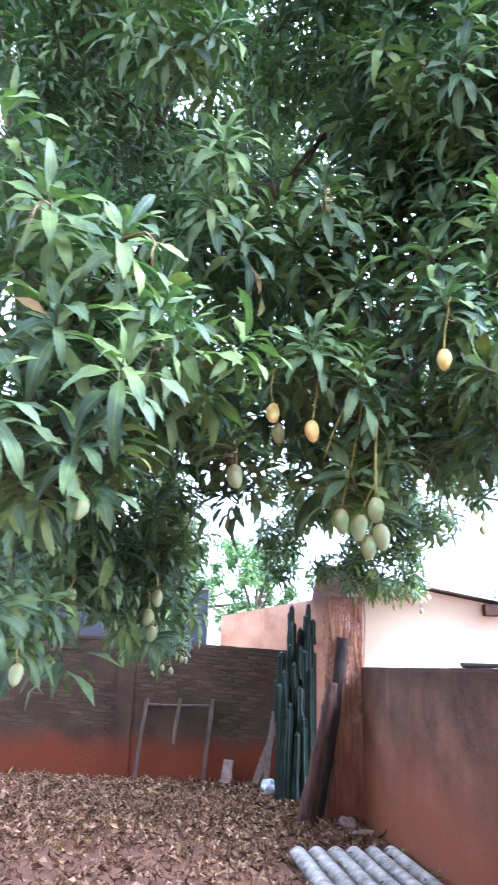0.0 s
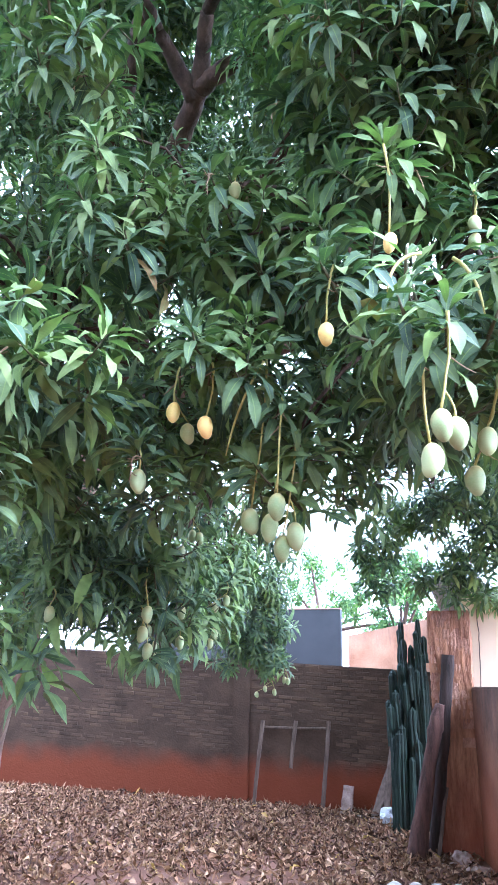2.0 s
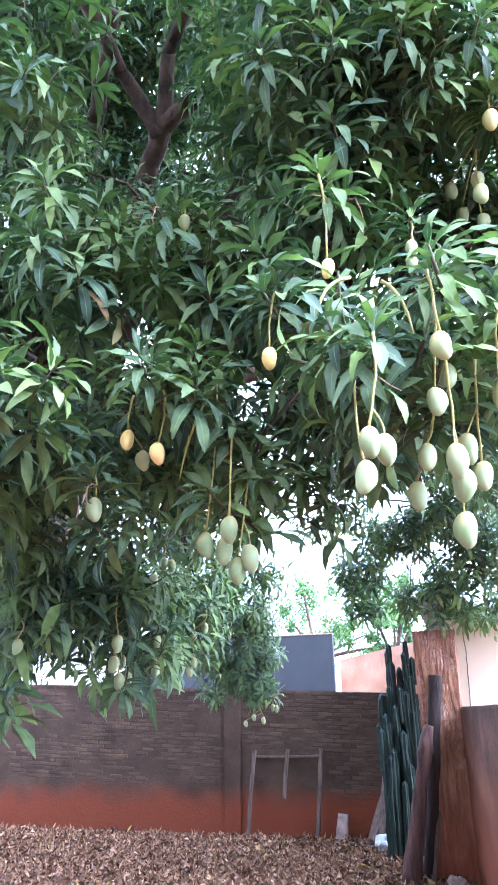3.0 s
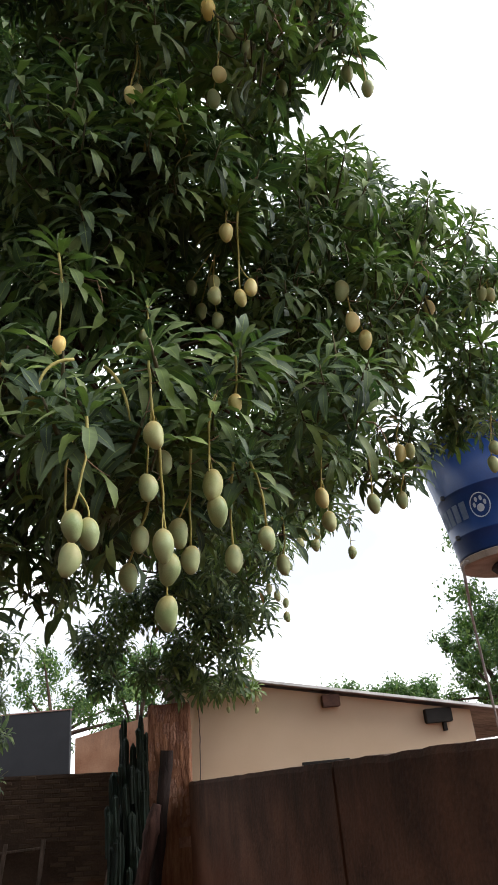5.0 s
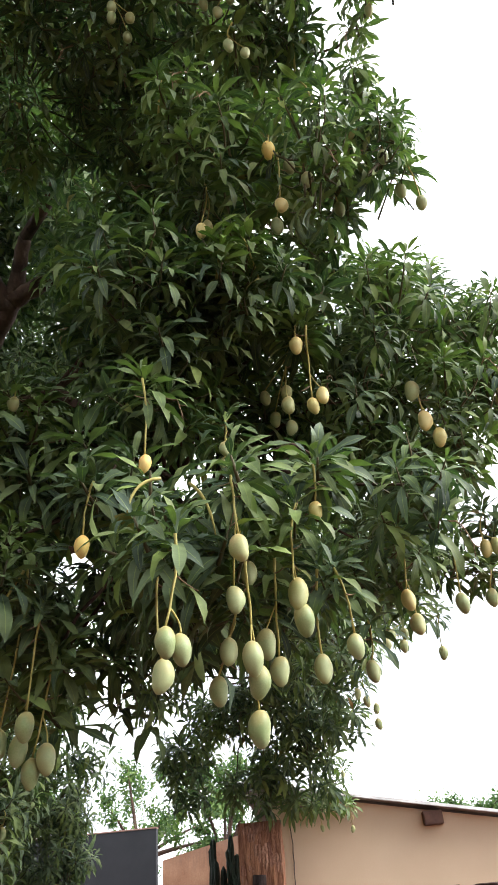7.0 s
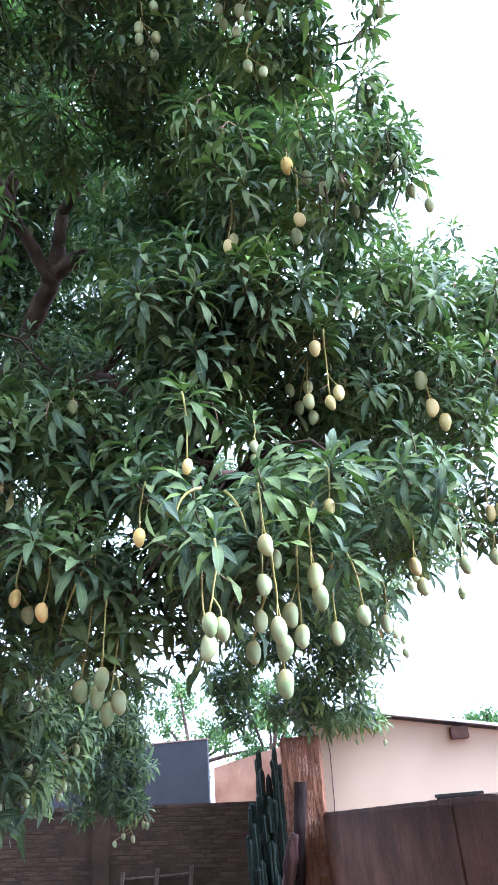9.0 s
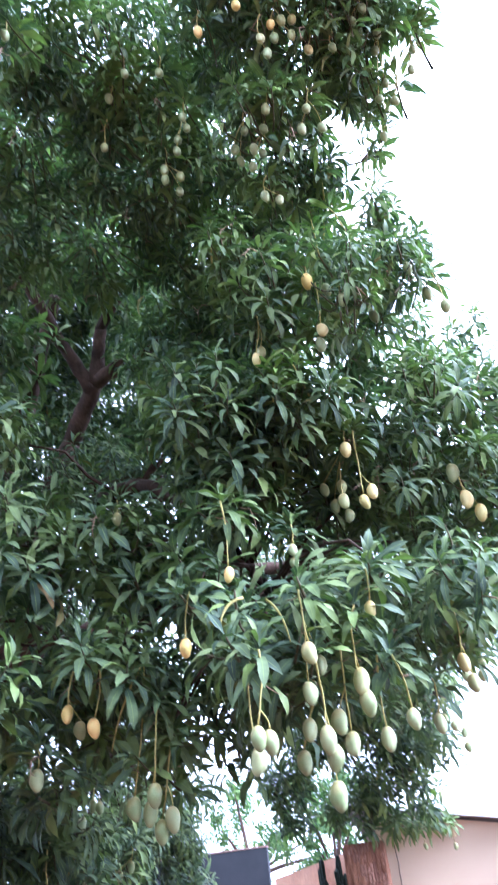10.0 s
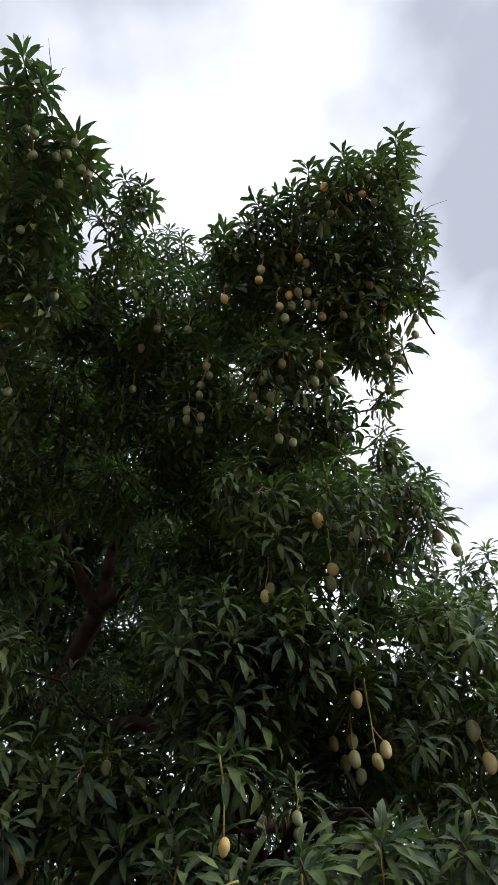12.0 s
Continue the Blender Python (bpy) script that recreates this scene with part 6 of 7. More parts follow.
bough(-2.88, -0.14, 2.79, 0.44)
bough(-4.40, 0.40, 3.25, 0.44)
bough(-4.13, -1.29, 4.28, 0.44)
bough(-3.93, 3.92, 2.60, 0.44)
bough(-4.84, 2.18, 2.94, 0.44)
bough(-2.55, 0.54, 4.69, 0.44)
bough(-4.36, 2.08, 4.63, 0.44)
bough(-4.37, 2.28, 5.81, 0.44)
bough(-3.31, 1.09, 3.41, 0.44)
bough(-3.69, 4.33, 3.97, 0.44)
bough(-3.13, 0.41, 6.14, 0.44)
bough(-4.94, 1.70, 3.59, 0.44)
bough(-3.80, -0.57, 6.16, 0.44)
bough(-2.10, 2.12, 5.28, 0.44)
bough(-2.62, 1.29, 3.90, 0.44)
bough(-3.86, 1.23, 5.90, 0.44)
bough(-1.81, 2.29, 4.33, 0.44)
bough(-0.90, 0.81, 4.01, 0.44)
bough(-2.85, 1.79, 4.39, 0.44)
bough(-3.51, -0.58, 4.71, 0.44)
bough(-4.89, 2.84, 6.12, 0.44)
bough(-1.21, -0.18, 4.92, 0.44)
bough(-2.25, 0.98, 3.18, 0.44)
bough(-3.29, -1.07, 2.81, 0.44)
bough(-2.41, 2.95, 5.76, 0.44)
bough(-4.40, 1.09, 3.73, 0.44)
bough(-2.30, 1.44, 5.98, 0.44)
bough(-3.32, -1.17, 5.11, 0.44)
bough(-3.82, 1.81, 3.52, 0.44)
bough(-3.95, 0.73, 5.25, 0.44)
bough(-4.19, 2.78, 4.96, 0.44)
# boughs that close sky gaps in the crown
bough(1.17, 3.44, 3.99, 0.38)
bough(-1.25, 3.20, 4.14, 0.38)
bough(0.01, 3.51, 4.15, 0.38)
bough(0.77, 3.41, 3.39, 0.38)
bough(1.60, 3.22, 3.99, 0.38)
bough(2.12, 3.40, 4.61, 0.38)

# boughs added behind and above the far clump to block sky light on it
bough(-1.40, 9.45, 2.35, 0.30)
bough(-1.75, 9.50, 2.20, 0.32)
bough(-2.10, 9.50, 2.60, 0.38)
bough(-1.90, 9.40, 3.05, 0.40)
bough(-2.30, 9.40, 3.30, 0.42)
bough(-1.45, 9.35, 2.90, 0.36)
bough(-1.30, 9.40, 3.40, 0.40)
bough(-1.75, 9.30, 3.50, 0.42)
bough(-1.50, 8.70, 3.70, 0.42)
bough(-1.40, 9.00, 4.10, 0.44)
bough(-0.80, 5.50, 2.55, 0.28)
bough(-0.20, 9.90, 5.00, 0.42)
bough(0.40, 10.20, 5.10, 0.42)
bough(-0.85, 10.00, 5.05, 0.42)


# spent stalks without fruit, and bare drooping ends
for a, b, sag in (((1.068, 1.815, 2.705), (0.984, 1.786, 2.593), (-0.015, -0.01, 0.02)), ((1.141, 1.842, 2.696), (1.204, 1.874, 2.544), (0.012, -0.01, 0.015)), ((0.542, 2.248, 2.681), (0.398, 2.312, 2.39), (-0.01, -0.01, 0.01))):
    FREE.extend((q, 0.03) for q in bow(a, b, sag, 6))
    tree_part("bare_stalk", tube(bow(a, b, sag, 8), [0.005, 0.005, 0.0048, 0.0046, 0.004, 0.004, 0.003, 0.002], 6), M_STALK)

# last year's flower stalks, dried and still hanging below many leaf tufts
rng_dry = random.Random(5)
for leaves, spot, inside, axis in [g for g in CROWN + OUTER if g[1].y < 3.0 and g[1].z < 5.4][::9]:
    a = rng_dry.uniform(0, 6.3)
    reach = Vector((math.cos(a), math.sin(a) * 0.6 - 0.4, 0)) * rng_dry.uniform(0.03, 0.09)
    end = spot + reach - Vector((0, 0, rng_dry.uniform(0.10, 0.24)))
    pts = wavy(bow(spot - axis * 0.03, end, (reach.x * 0.4, reach.y * 0.4, 0.03), 7), 0.006, int(spot.x * 1000) + 7)
    stalk = tree_part("spent_flower_stalk", tube(pts, [0.0036, 0.0034, 0.0031, 0.0028, 0.0024, 0.002, 0.0012], 5), M_DRY, "dried brown flower stalk")
    for i in (2, 3, 4, 5):
        b = rng_dry.uniform(0, 6.3)
        e = pts[i] + Vector((math.cos(b), math.sin(b), rng_dry.uniform(-0.9, 0.2))) * rng_dry.uniform(0.015, 0.05)
        tree_part("dry_stub", tube(bow(pts[i], e, (0, 0, -0.003), 4), [0.002, 0.0017, 0.0014, 0.0008], 4), M_DRY, parent=stalk)

# dry flower stalks that stick out of the top
for a, b, sag in (((0.52, -0.08, 5.68), (0.54, -0.26, 5.81), (0.02, 0, 0.02)), ((0.63, -0.04, 5.65), (0.66, -0.22, 5.79), (0.02, 0, 0.02)), ((0.65, -0.06, 5.67), (0.72, -0.09, 5.70), (0.02, 0, 0.02)), ((2.27, 1.02, 5.67), (2.58, 0.99, 5.72), (0.02, 0, 0.02)), ((2.26, 1.26, 5.49), (2.45, 1.35, 5.44), (0.02, 0, 0.02)), ((1.91, 1.87, 4.89), (1.98, 1.77, 4.97), (0.02, 0, 0.02))):
    tree_part("dry_stalk", tube(wavy(bow(Vector(a) * 2 - Vector(b) - Vector((0, 0, 0.12)), b, sag, 7), 0.01, 8), [0.004, 0.003, 0.0025, 0.002, 0.002, 0.0015, 0.001], 5), M_TWIG)

# boughs that carry the lumps of leaves
for k, c in enumerate(LOBES):
    p, r = min(BOUGHS, key=lambda q: (q[0] - c).length + (0.6 if q[0].z > c.z + 0.8 else 0))
    if (p - c).length < 1.1:
        pts = wavy(bow(p, c, (0, 0, 0.05 + 0.08 * (p - c).length), 6), 0.02 + 0.03 * (p - c).length, 100 + k)
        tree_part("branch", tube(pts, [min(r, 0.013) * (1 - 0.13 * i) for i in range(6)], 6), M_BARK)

# leaves between the fruit and a spot amid the camera's path are left out
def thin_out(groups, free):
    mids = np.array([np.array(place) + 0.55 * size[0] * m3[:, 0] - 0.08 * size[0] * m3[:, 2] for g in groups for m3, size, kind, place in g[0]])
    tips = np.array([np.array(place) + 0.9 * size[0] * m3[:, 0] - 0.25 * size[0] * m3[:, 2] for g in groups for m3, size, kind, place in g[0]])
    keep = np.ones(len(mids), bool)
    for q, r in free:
        way = np.array((VIEW_SPOT - q).normalized())
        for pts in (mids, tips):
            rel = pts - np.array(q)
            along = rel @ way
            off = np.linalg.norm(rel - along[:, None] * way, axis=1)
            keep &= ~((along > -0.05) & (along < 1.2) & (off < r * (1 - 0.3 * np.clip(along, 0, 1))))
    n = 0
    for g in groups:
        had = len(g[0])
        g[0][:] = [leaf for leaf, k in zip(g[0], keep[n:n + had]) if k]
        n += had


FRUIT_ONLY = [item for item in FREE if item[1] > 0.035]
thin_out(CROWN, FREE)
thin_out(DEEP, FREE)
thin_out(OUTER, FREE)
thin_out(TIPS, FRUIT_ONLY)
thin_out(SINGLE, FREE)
CROWN += TIPS

# twigs
verts, quads = [], []
for leaves, spot, inside, axis in CROWN + OUTER + DEEP + SINGLE:
    side = axis.orthogonal().normalized()
    over = axis.cross(side)
    base = len(verts)
    mid = (spot - axis * 0.12 + inside) * 0.5 + (spot - axis * 0.12 - inside) * 0.1
    for q, r in ((inside, 0.006), (mid, 0.005), (spot - axis * 0.08, 0.004), (spot, 0.0025)):
        verts += [q + side * r, q + (over - side * 0.6) * r, q - (over + side * 0.6) * r]
    for s in range(3):
        for k in range(3):
            quads.append((base + s * 3 + k, base + s * 3 + (k + 1) % 3, base + s * 3 + 3 + (k + 1) % 3, base + s * 3 + 3 + k))
twigs = new("twig", raw_mesh("twigs", np.array([tuple(v) for v in verts]), np.array(quads), M_TWIG))
twigs.parent, twigs.matrix_parent_inverse = tree, TREE_INV
tagged(twigs, "thin green-brown twigs", kind="stuff")
crown = new("crown", leaves_mesh("crown", FINE_CO, *pack([leaf for group in CROWN for leaf in group[0]]), M_LEAF))
crown.parent, crown.matrix_parent_inverse = tree, TREE_INV
tagged(crown, "dense dark green leathery mango leaves", kind="stuff")
crown = new("outer_crown", leaves_mesh("outer_crown", SHAPE_CO, *pack([leaf for group in OUTER for leaf in group[0]]), M_LEAF))
crown.parent, crown.matrix_parent_inverse = tree, TREE_INV
tagged(crown, "leathery green leaves of the higher and farther boughs", kind="stuff")
crown = new("inner_crown", leaves_mesh("inner_crown", PLAIN_CO, *pack([leaf for group in DEEP for leaf in group[0]]), M_LEAF))
crown.parent, crown.matrix_parent_inverse = tree, TREE_INV
tagged(crown, "older leaves deep in the crown and on boughs added for shade", kind="stuff")
LEAF_MESHES = []
for k in range(len(SHAPES)):
    LEAF_MESHES.append(raw_mesh("leaf", FINE_CO[k], leaf_quads(7), M_LEAF_ONE, FINE[0][1]))
for leaves, spot, inside, axis in SINGLE:
    sprig = tree_part("sprig", tube([spot - axis * 0.11, spot - axis * 0.05, spot], [0.006, 0.0055, 0.003], 6), M_TWIG)
    for m3, size, kind, place in leaves:
        ob = new("leaf", LEAF_MESHES[kind])
        ob.parent = sprig
        turn = Matrix([list(r) for r in m3]).to_4x4()
        ob.matrix_basis = Matrix.Translation(place) @ turn @ Matrix.Diagonal((*size, 1))


# fresh shoots
YOUNG_SPOTS = ((1.36, 1.97, 3.88), (1.29, 1.97, 3.86), (1.09, 1.81, 4.76), (1.70, 1.90, 4.80), (1.60, 1.92, 4.76), (1.25, 2.25, 4.01), (1.70, 1.80, 5.03), (1.70, 2.02, 4.95))
YOUNG_MESHES = [raw_mesh("young_leaf", FINE_CO[k], leaf_quads(7), M_YOUNG, FINE[0][1]) for k in range(len(SHAPES))]
for spot in YOUNG_SPOTS:
    spot = Vector(spot)
    axis = Vector((rng_tree.uniform(-0.4, 0.4), rng_tree.uniform(-0.6, 0.0), 0.9)).normalized()
    shoot = tree_part("young_shoot", tube([spot - axis * 0.16 + Vector((0, 0.06, 0)), spot - axis * 0.06, spot], [0.005, 0.0045, 0.003], 6), M_STALK, "fresh yellow-green shoot")
    for m3, size, kind, place in rosette(rng_tree, spot, axis, 0.98, 11):
        ob = new("young_leaf", YOUNG_MESHES[kind])
        ob.parent = shoot
        ob.matrix_basis = Matrix.Translation(place) @ Matrix([list(r) for r in m3]).to_4x4() @ Matrix.Diagonal((*size, 1))


# ---- trees beyond the walls ----
def far_tree(place, height, spread, lumps, seed, leaf=0.35, label="tree with light green leaves beyond the walls", low=0.45, mat=None):
    rng = random.Random(seed)
    base = Vector(place)
    top = empty("far_tree", base)
    tagged(top, label, "tree", group="trees beyond the walls")
    bpy.context.view_layer.update()
    inv = top.matrix_world.inverted()
    head = base + Vector((rng.uniform(-0.3, 0.3), 0, height * 0.55))
    ob = part("trunk", tube(wavy(bow(base, head, (0.1, 0, 0), 6), 0.05, seed), [height * 0.035 * (1 - 0.1 * i) for i in range(6)], 8, 0.05, seed), M_BARK, smooth=True)
    ob.parent, ob.matrix_parent_inverse = top, inv
    leaves = []
    for k in range(lumps):
        a, u = rng.uniform(0, 6.3), rng.uniform(low, 1.0)
        r = spread * math.sqrt(max(0.05, 1 - ((u - 0.62) / 0.5) ** 2)) * rng.uniform(0.25, 1.0)
        c = base + Vector((r * math.cos(a), r * math.sin(a), height * u))
        if k < 12:
            ob = part("limb", tube(bow(head - Vector((0, 0, 0.3)), c, (0, 0, 0.1), 5), [height * 0.012 * (1 - 0.18 * i) for i in range(5)], 6), M_BARK)
            ob.parent, ob.matrix_parent_inverse = top, inv
        lump = spread * rng.uniform(0.16, 0.3)
        for _ in range(18):
            v, p = on_ellipsoid(rng, 0.3)
            leaves += [(m3, (size[0] * 0.8, size[1] * 1.7, size[2] * 0.8), kind, at) for m3, size, kind, at in rosette(rng, c + p * lump, v + Vector((0, 0, 0.5)), leaf / 0.17, 6)]
    ob = new("crown", leaves_mesh("far_crown", SPARE_CO, *pack(leaves), mat or M_FAR_LEAF))
    ob.parent, ob.matrix_parent_inverse = top, inv
    ob["kind"] = "stuff"


far_tree((-4.2, 28, 0), 6.8, 3.0, 40, 31)
far_tree((-1.0, 26, 0), 6.0, 2.2, 90, 32, low=0.15)
far_tree((-9.5, 30, 0), 7.0, 3.2, 36, 33)
far_tree((14.6, 24, 0), 10.6, 4.4, 190, 34, 0.38, "dense dark green tree behind the neighbour's house", 0.15)
far_tree((12.2, 27, 0), 6.6, 2.3, 90, 35, 0.35, "green tree behind the neighbour's house")
far_tree((8.0, 34, 0), 4.9, 2.8, 70, 36, 0.36, low=0.6)
far_tree((11.0, 35, 0), 4.9, 2.8, 70, 37, 0.36, low=0.6)

# ---- things in the yard ----
def cactus_stem(x, y, height, r, seed, base=0.0):
    """A ribbed stem of uneven joints with a rounded tip."""
    rng = random.Random(seed)
    ribs, rows = 6, max(14, int(height * 22))
    bm = bmesh.new()
    rings = []
    lean = (rng.uniform(-0.03, 0.03), rng.uniform(-0.03, 0.03))
    turn = rng.uniform(0, 1)
    joint = rng.uniform(0.22, 0.42)
    start = rng.uniform(0, 1)
    for i in range(rows + 1):
        u = i / rows
        z = base + height * u
        end = math.sqrt(max(0.02, 1 - max(0, (height * u - height + 0.07) / 0.07) ** 2))
        k = (z / joint + start) % 1.0
        neck = 0.70 + 0.36 * math.sin(math.pi * min(1.0, max(0.0, k))) ** 0.45 + rng.uniform(-0.03, 0.03)
        sway = 0.014 * noise.noise((seed * 3.1, z * 2.2, 0)), 0.014 * noise.noise((seed * 5.7, z * 2.2, 4))
        ring = []
        for q in range(ribs * 4):
            a = 2 * math.pi * q / (ribs * 4) + turn + 0.12 * math.sin(z * 3 + seed)
            rr = r * end * neck * (0.66 + 0.34 * (1, 0.5, 0.0, 0.5)[q % 4])
            ring.append(bm.verts.new((x + lean[0] * u * height + sway[0] + rr * math.cos(a), y + lean[1] * u * height + sway[1] + rr * math.sin(a), z)))
        rings.append(ring)
    m = ribs * 4
    for a, b in zip(rings, rings[1:]):
        for k in range(m):
            bm.faces.new((a[k], a[(k + 1) % m], b[(k + 1) % m], b[k]))
    bm.faces.new(rings[-1])
    bm.faces.new(reversed(rings[0]))
    return bm


cactus = empty("column_cactus", (0.3, 9.8, 0))
tagged(cactus, "tall dark green column cactus clump beside the pillar", "cactus")
bpy.context.view_layer.update()
stems = ((0.03, 9.82, 1.87, 0.047), (0.085, 9.78, 1.83, 0.044), (0.14, 9.86, 2.07, 0.046), (0.19, 9.92, 2.40, 0.036), (0.245, 9.9, 2.26, 0.040), (0.28, 9.82, 2.18, 0.042), (0.34, 9.86, 2.12, 0.045),
         (0.40, 9.82, 2.36, 0.044), (0.45, 9.86, 2.20, 0.042), (0.43, 9.78, 2.08, 0.046), (0.22, 9.7, 1.72, 0.044), (0.36, 9.72, 1.88, 0.046), (0.42, 9.7, 1.66, 0.044), (0.13, 9.68, 1.62, 0.044), (0.07, 9.66, 1.45, 0.042),
         (0.10, 9.6, 1.15, 0.040), (0.17, 9.6, 1.22, 0.042), (0.29, 9.64, 1.42, 0.044), (0.36, 9.62, 1.05, 0.042), (0.04, 9.7, 1.05, 0.040), (0.24, 9.58, 0.86, 0.040), (0.48, 9.76, 1.85, 0.042), (0.32, 9.92, 2.30, 0.038), (0.12, 9.95, 1.95, 0.042))
for k, (x, y, h, r) in enumerate(stems):
    child(part("stem", cactus_stem(x * 1.06 + 0.035, y, h, r * 1.12, k), M_CACTUS, smooth=False), cactus)
for k, (x, y, z, h) in enumerate(((0.005, 9.80, 0.95, 0.55), (0.47, 9.8, 1.95, 0.34), (0.31, 9.70, 1.5, 0.42), (0.16, 9.76, 1.5, 0.45), (0.39, 9.78, 2.2, 0.3), (0.19, 9.9, 2.2, 0.28), (0.07, 9.6, 0.7, 0.38))):
    child(part("arm", cactus_stem(x * 1.06 + 0.035, y, h, 0.04, 30 + k, z), M_CACTUS, smooth=False), cactus)


def board(name, a, b, width, thick, mat, label, seed, across=(1, 0, 0), taper=1.0, bend=0.0, category="plank"):
    """A rough sawn or split board from a to b."""
    rng = random.Random(seed)
    a, b = Vector(a), Vector(b)
    d = (b - a).normalized()
    s = Vector(across)
    s = (s - d * s.dot(d)).normalized()
    u = d.cross(s)
    bm = bmesh.new()
    rings = []
    for i in range(11):
        k = i / 10
        c = a.lerp(b, k) + s * (bend * math.sin(k * 5 + seed)) + u * (bend * 0.5 * math.sin(k * 7))
        w, t = width * (1 + (taper - 1) * k) * rng.uniform(0.92, 1.08) / 2, thick * rng.uniform(0.92, 1.08) / 2
        ch = min(w, t) * 0.35
        ring = [(w - ch, t), (-w + ch, t), (-w, t - ch), (-w, -t + ch), (-w + ch, -t), (w - ch, -t), (w, -t + ch), (w, t - ch)]
        rings.append([bm.verts.new(c + s * p + u * q) for p, q in ring])
    for p, q in zip(rings, rings[1:]):
        for k in range(8):
            bm.faces.new((p[k], p[(k + 1) % 8], q[(k + 1) % 8], q[k]))
    bm.faces.new(reversed(rings[0]))
    bm.faces.new(rings[-1])
    bmesh.ops.recalc_face_normals(bm, faces=bm.faces)
    ob = part(name, bm, mat)
    tagged(ob, label, category)
    return ob


def log(name, points, radii, mat, label, category, seed):
    """A knotty round timber along points."""
    pts = []
    for a, b in zip(points, points[1:]):
        pts += [Vector(a).lerp(Vector(b), k / 6) for k in range(6)]
    pts.append(Vector(points[-1]))
    rad = [np.interp(i / (len(pts) - 1) * (len(radii) - 1), range(len(radii)), radii) for i in range(len(pts))]
    bm = tube(wavy(pts, 0.006, seed), rad, 14, 0.0)
    for v in bm.verts:
        v.co += v.normal * 0 + Vector((noise.noise((v.co.x * 22, v.co.y * 22, v.co.z * 3)), noise.noise((v.co.y * 22, v.co.x * 22, v.co.z * 3)), 0)) * 0.016
    ob = part(name, bm, mat, smooth=True)
    return tagged(ob, label, category)


log("weathered_post", ((0.56, 8.66, -0.02), (0.74, 8.60, 1.10), (0.85, 8.585, 2.01)), (0.068, 0.062, 0.06, 0.066, 0.068), M_WOOD_DARK, "thick dark weathered post leaning on the pillar", "post", 2)
log("knotty_log", ((0.40, 8.44, 0.0), (0.58, 8.45, 0.86), (0.66, 8.45, 1.22), (0.735, 8.47, 1.50)), (0.108, 0.088, 0.074, 0.068, 0.069, 0.082, 0.066, 0.048), M_LOG, "knotty reddish log leaning against the dark post", "log", 5)
board("thin_stake", (0.61, 8.50, 0.0), (0.745, 8.63, 0.67), 0.04, 0.03, M_WOOD, "thin wooden stake leaning on the pillar", 7, (1, 0, 0), 0.9, 0.004, "stake")
board("old_board", (-0.30, 10.45, 0.0), (0.02, 10.8, 0.82), 0.12, 0.03, M_WOOD, "pale grey board leaning on the back wall", 8, (1, -0.4, 0), 0.9, 0.008)
board("old_board", (-0.12, 10.3, 0.0), (-0.02, 10.75, 1.02), 0.09, 0.03, M_WOOD, "narrow grey board leaning on the back wall", 9, (1, -0.2, 0), 0.9, 0.008)
board("loose_lath", (-0.52, 10.45, 0.03), (-0.20, 10.2, 0.05), 0.08, 0.03, M_WOOD, "short board lying on fallen leaves", 10, (0.5, 0.8, 0), 1.0, 0.0)
board("concrete_piece", (-0.70, 10.70, 0.0), (-0.67, 10.80, 0.34), 0.16, 0.05, M_STONE, "pale concrete slab piece standing against the wall", 12, (1, 0, 0), 0.95, 0.0, "concrete piece")

rack = empty("wooden_rack", (-1.45, 10.8, 0))
tagged(rack, "old grey wooden three-legged rack standing against the wall", "rack")
bpy.context.view_layer.update()


def bar(name, a, b, w, t, mat, parent, seed):
    ob = board(name, a, b, w, t, mat, "", seed, (1, 0, 0), 1.0, 0.003)
    for key in ("label", "category"):
        if key in ob:
            del ob[key]
    return child(ob, parent)


bar("leg", (-2.03, 10.74, 0.0), (-1.935, 10.84, 1.14), 0.05, 0.04, M_WOOD, rack, 21)
bar("leg", (-1.50, 10.80, 0.52), (-1.435, 10.84, 1.15), 0.05, 0.04, M_WOOD, rack, 22)
bar("leg", (-1.03, 10.74, 0.0), (-0.945, 10.84, 1.16), 0.055, 0.04, M_WOOD, rack, 23)
bar("rail", (-1.95, 10.87, 1.045), (-0.93, 10.87, 1.06), 0.032, 0.035, M_WOOD, rack, 24)


def lump(name, place, size, mat, label, category, seed, rough=0.35, flat=0.6):
    bm = bmesh.new()
    bmesh.ops.create_icosphere(bm, subdivisions=3, radius=1.0)
    off = Vector((seed * 7.1, seed * 3.3, 0))
    for v in bm.verts:
        k = 1 + rough * noise.noise(v.co * 1.3 + off) + rough * 0.5 * noise.noise(v.co * 3.5 + off)
        v.co = Vector((v.co.x * size[0], v.co.y * size[1], v.co.z * size[2])) * k
    ob = part(name, bm, mat)
    ob.location = place
    tagged(ob, label, category)
    return ob


lump("plastic_bag", (-0.02, 10.05, 0.09), (0.13, 0.10, 0.11), M_BAG, "crumpled white plastic bag beside the cactus", "bag", 1, 0.7)
lump("rubble_stone", (0.86, 8.30, 0.06), (0.10, 0.09, 0.09), M_STONE, "pinkish broken brick lump by the pillar", "stone", 2)
lump("rubble_stone", (0.72, 8.22, 0.03), (0.09, 0.08, 0.05), M_STONE, "small dusty stone by the pillar", "stone", 3)
lump("rubble_stone", (1.02, 8.05, 0.04), (0.11, 0.07, 0.05), M_STONE, "flat brown stone at the wall's foot", "stone", 4)
lump("rubble_stone", (1.22, 7.35, 0.03), (0.08, 0.07, 0.05), M_STONE, "small brown stone at the wall's foot", "stone", 5)

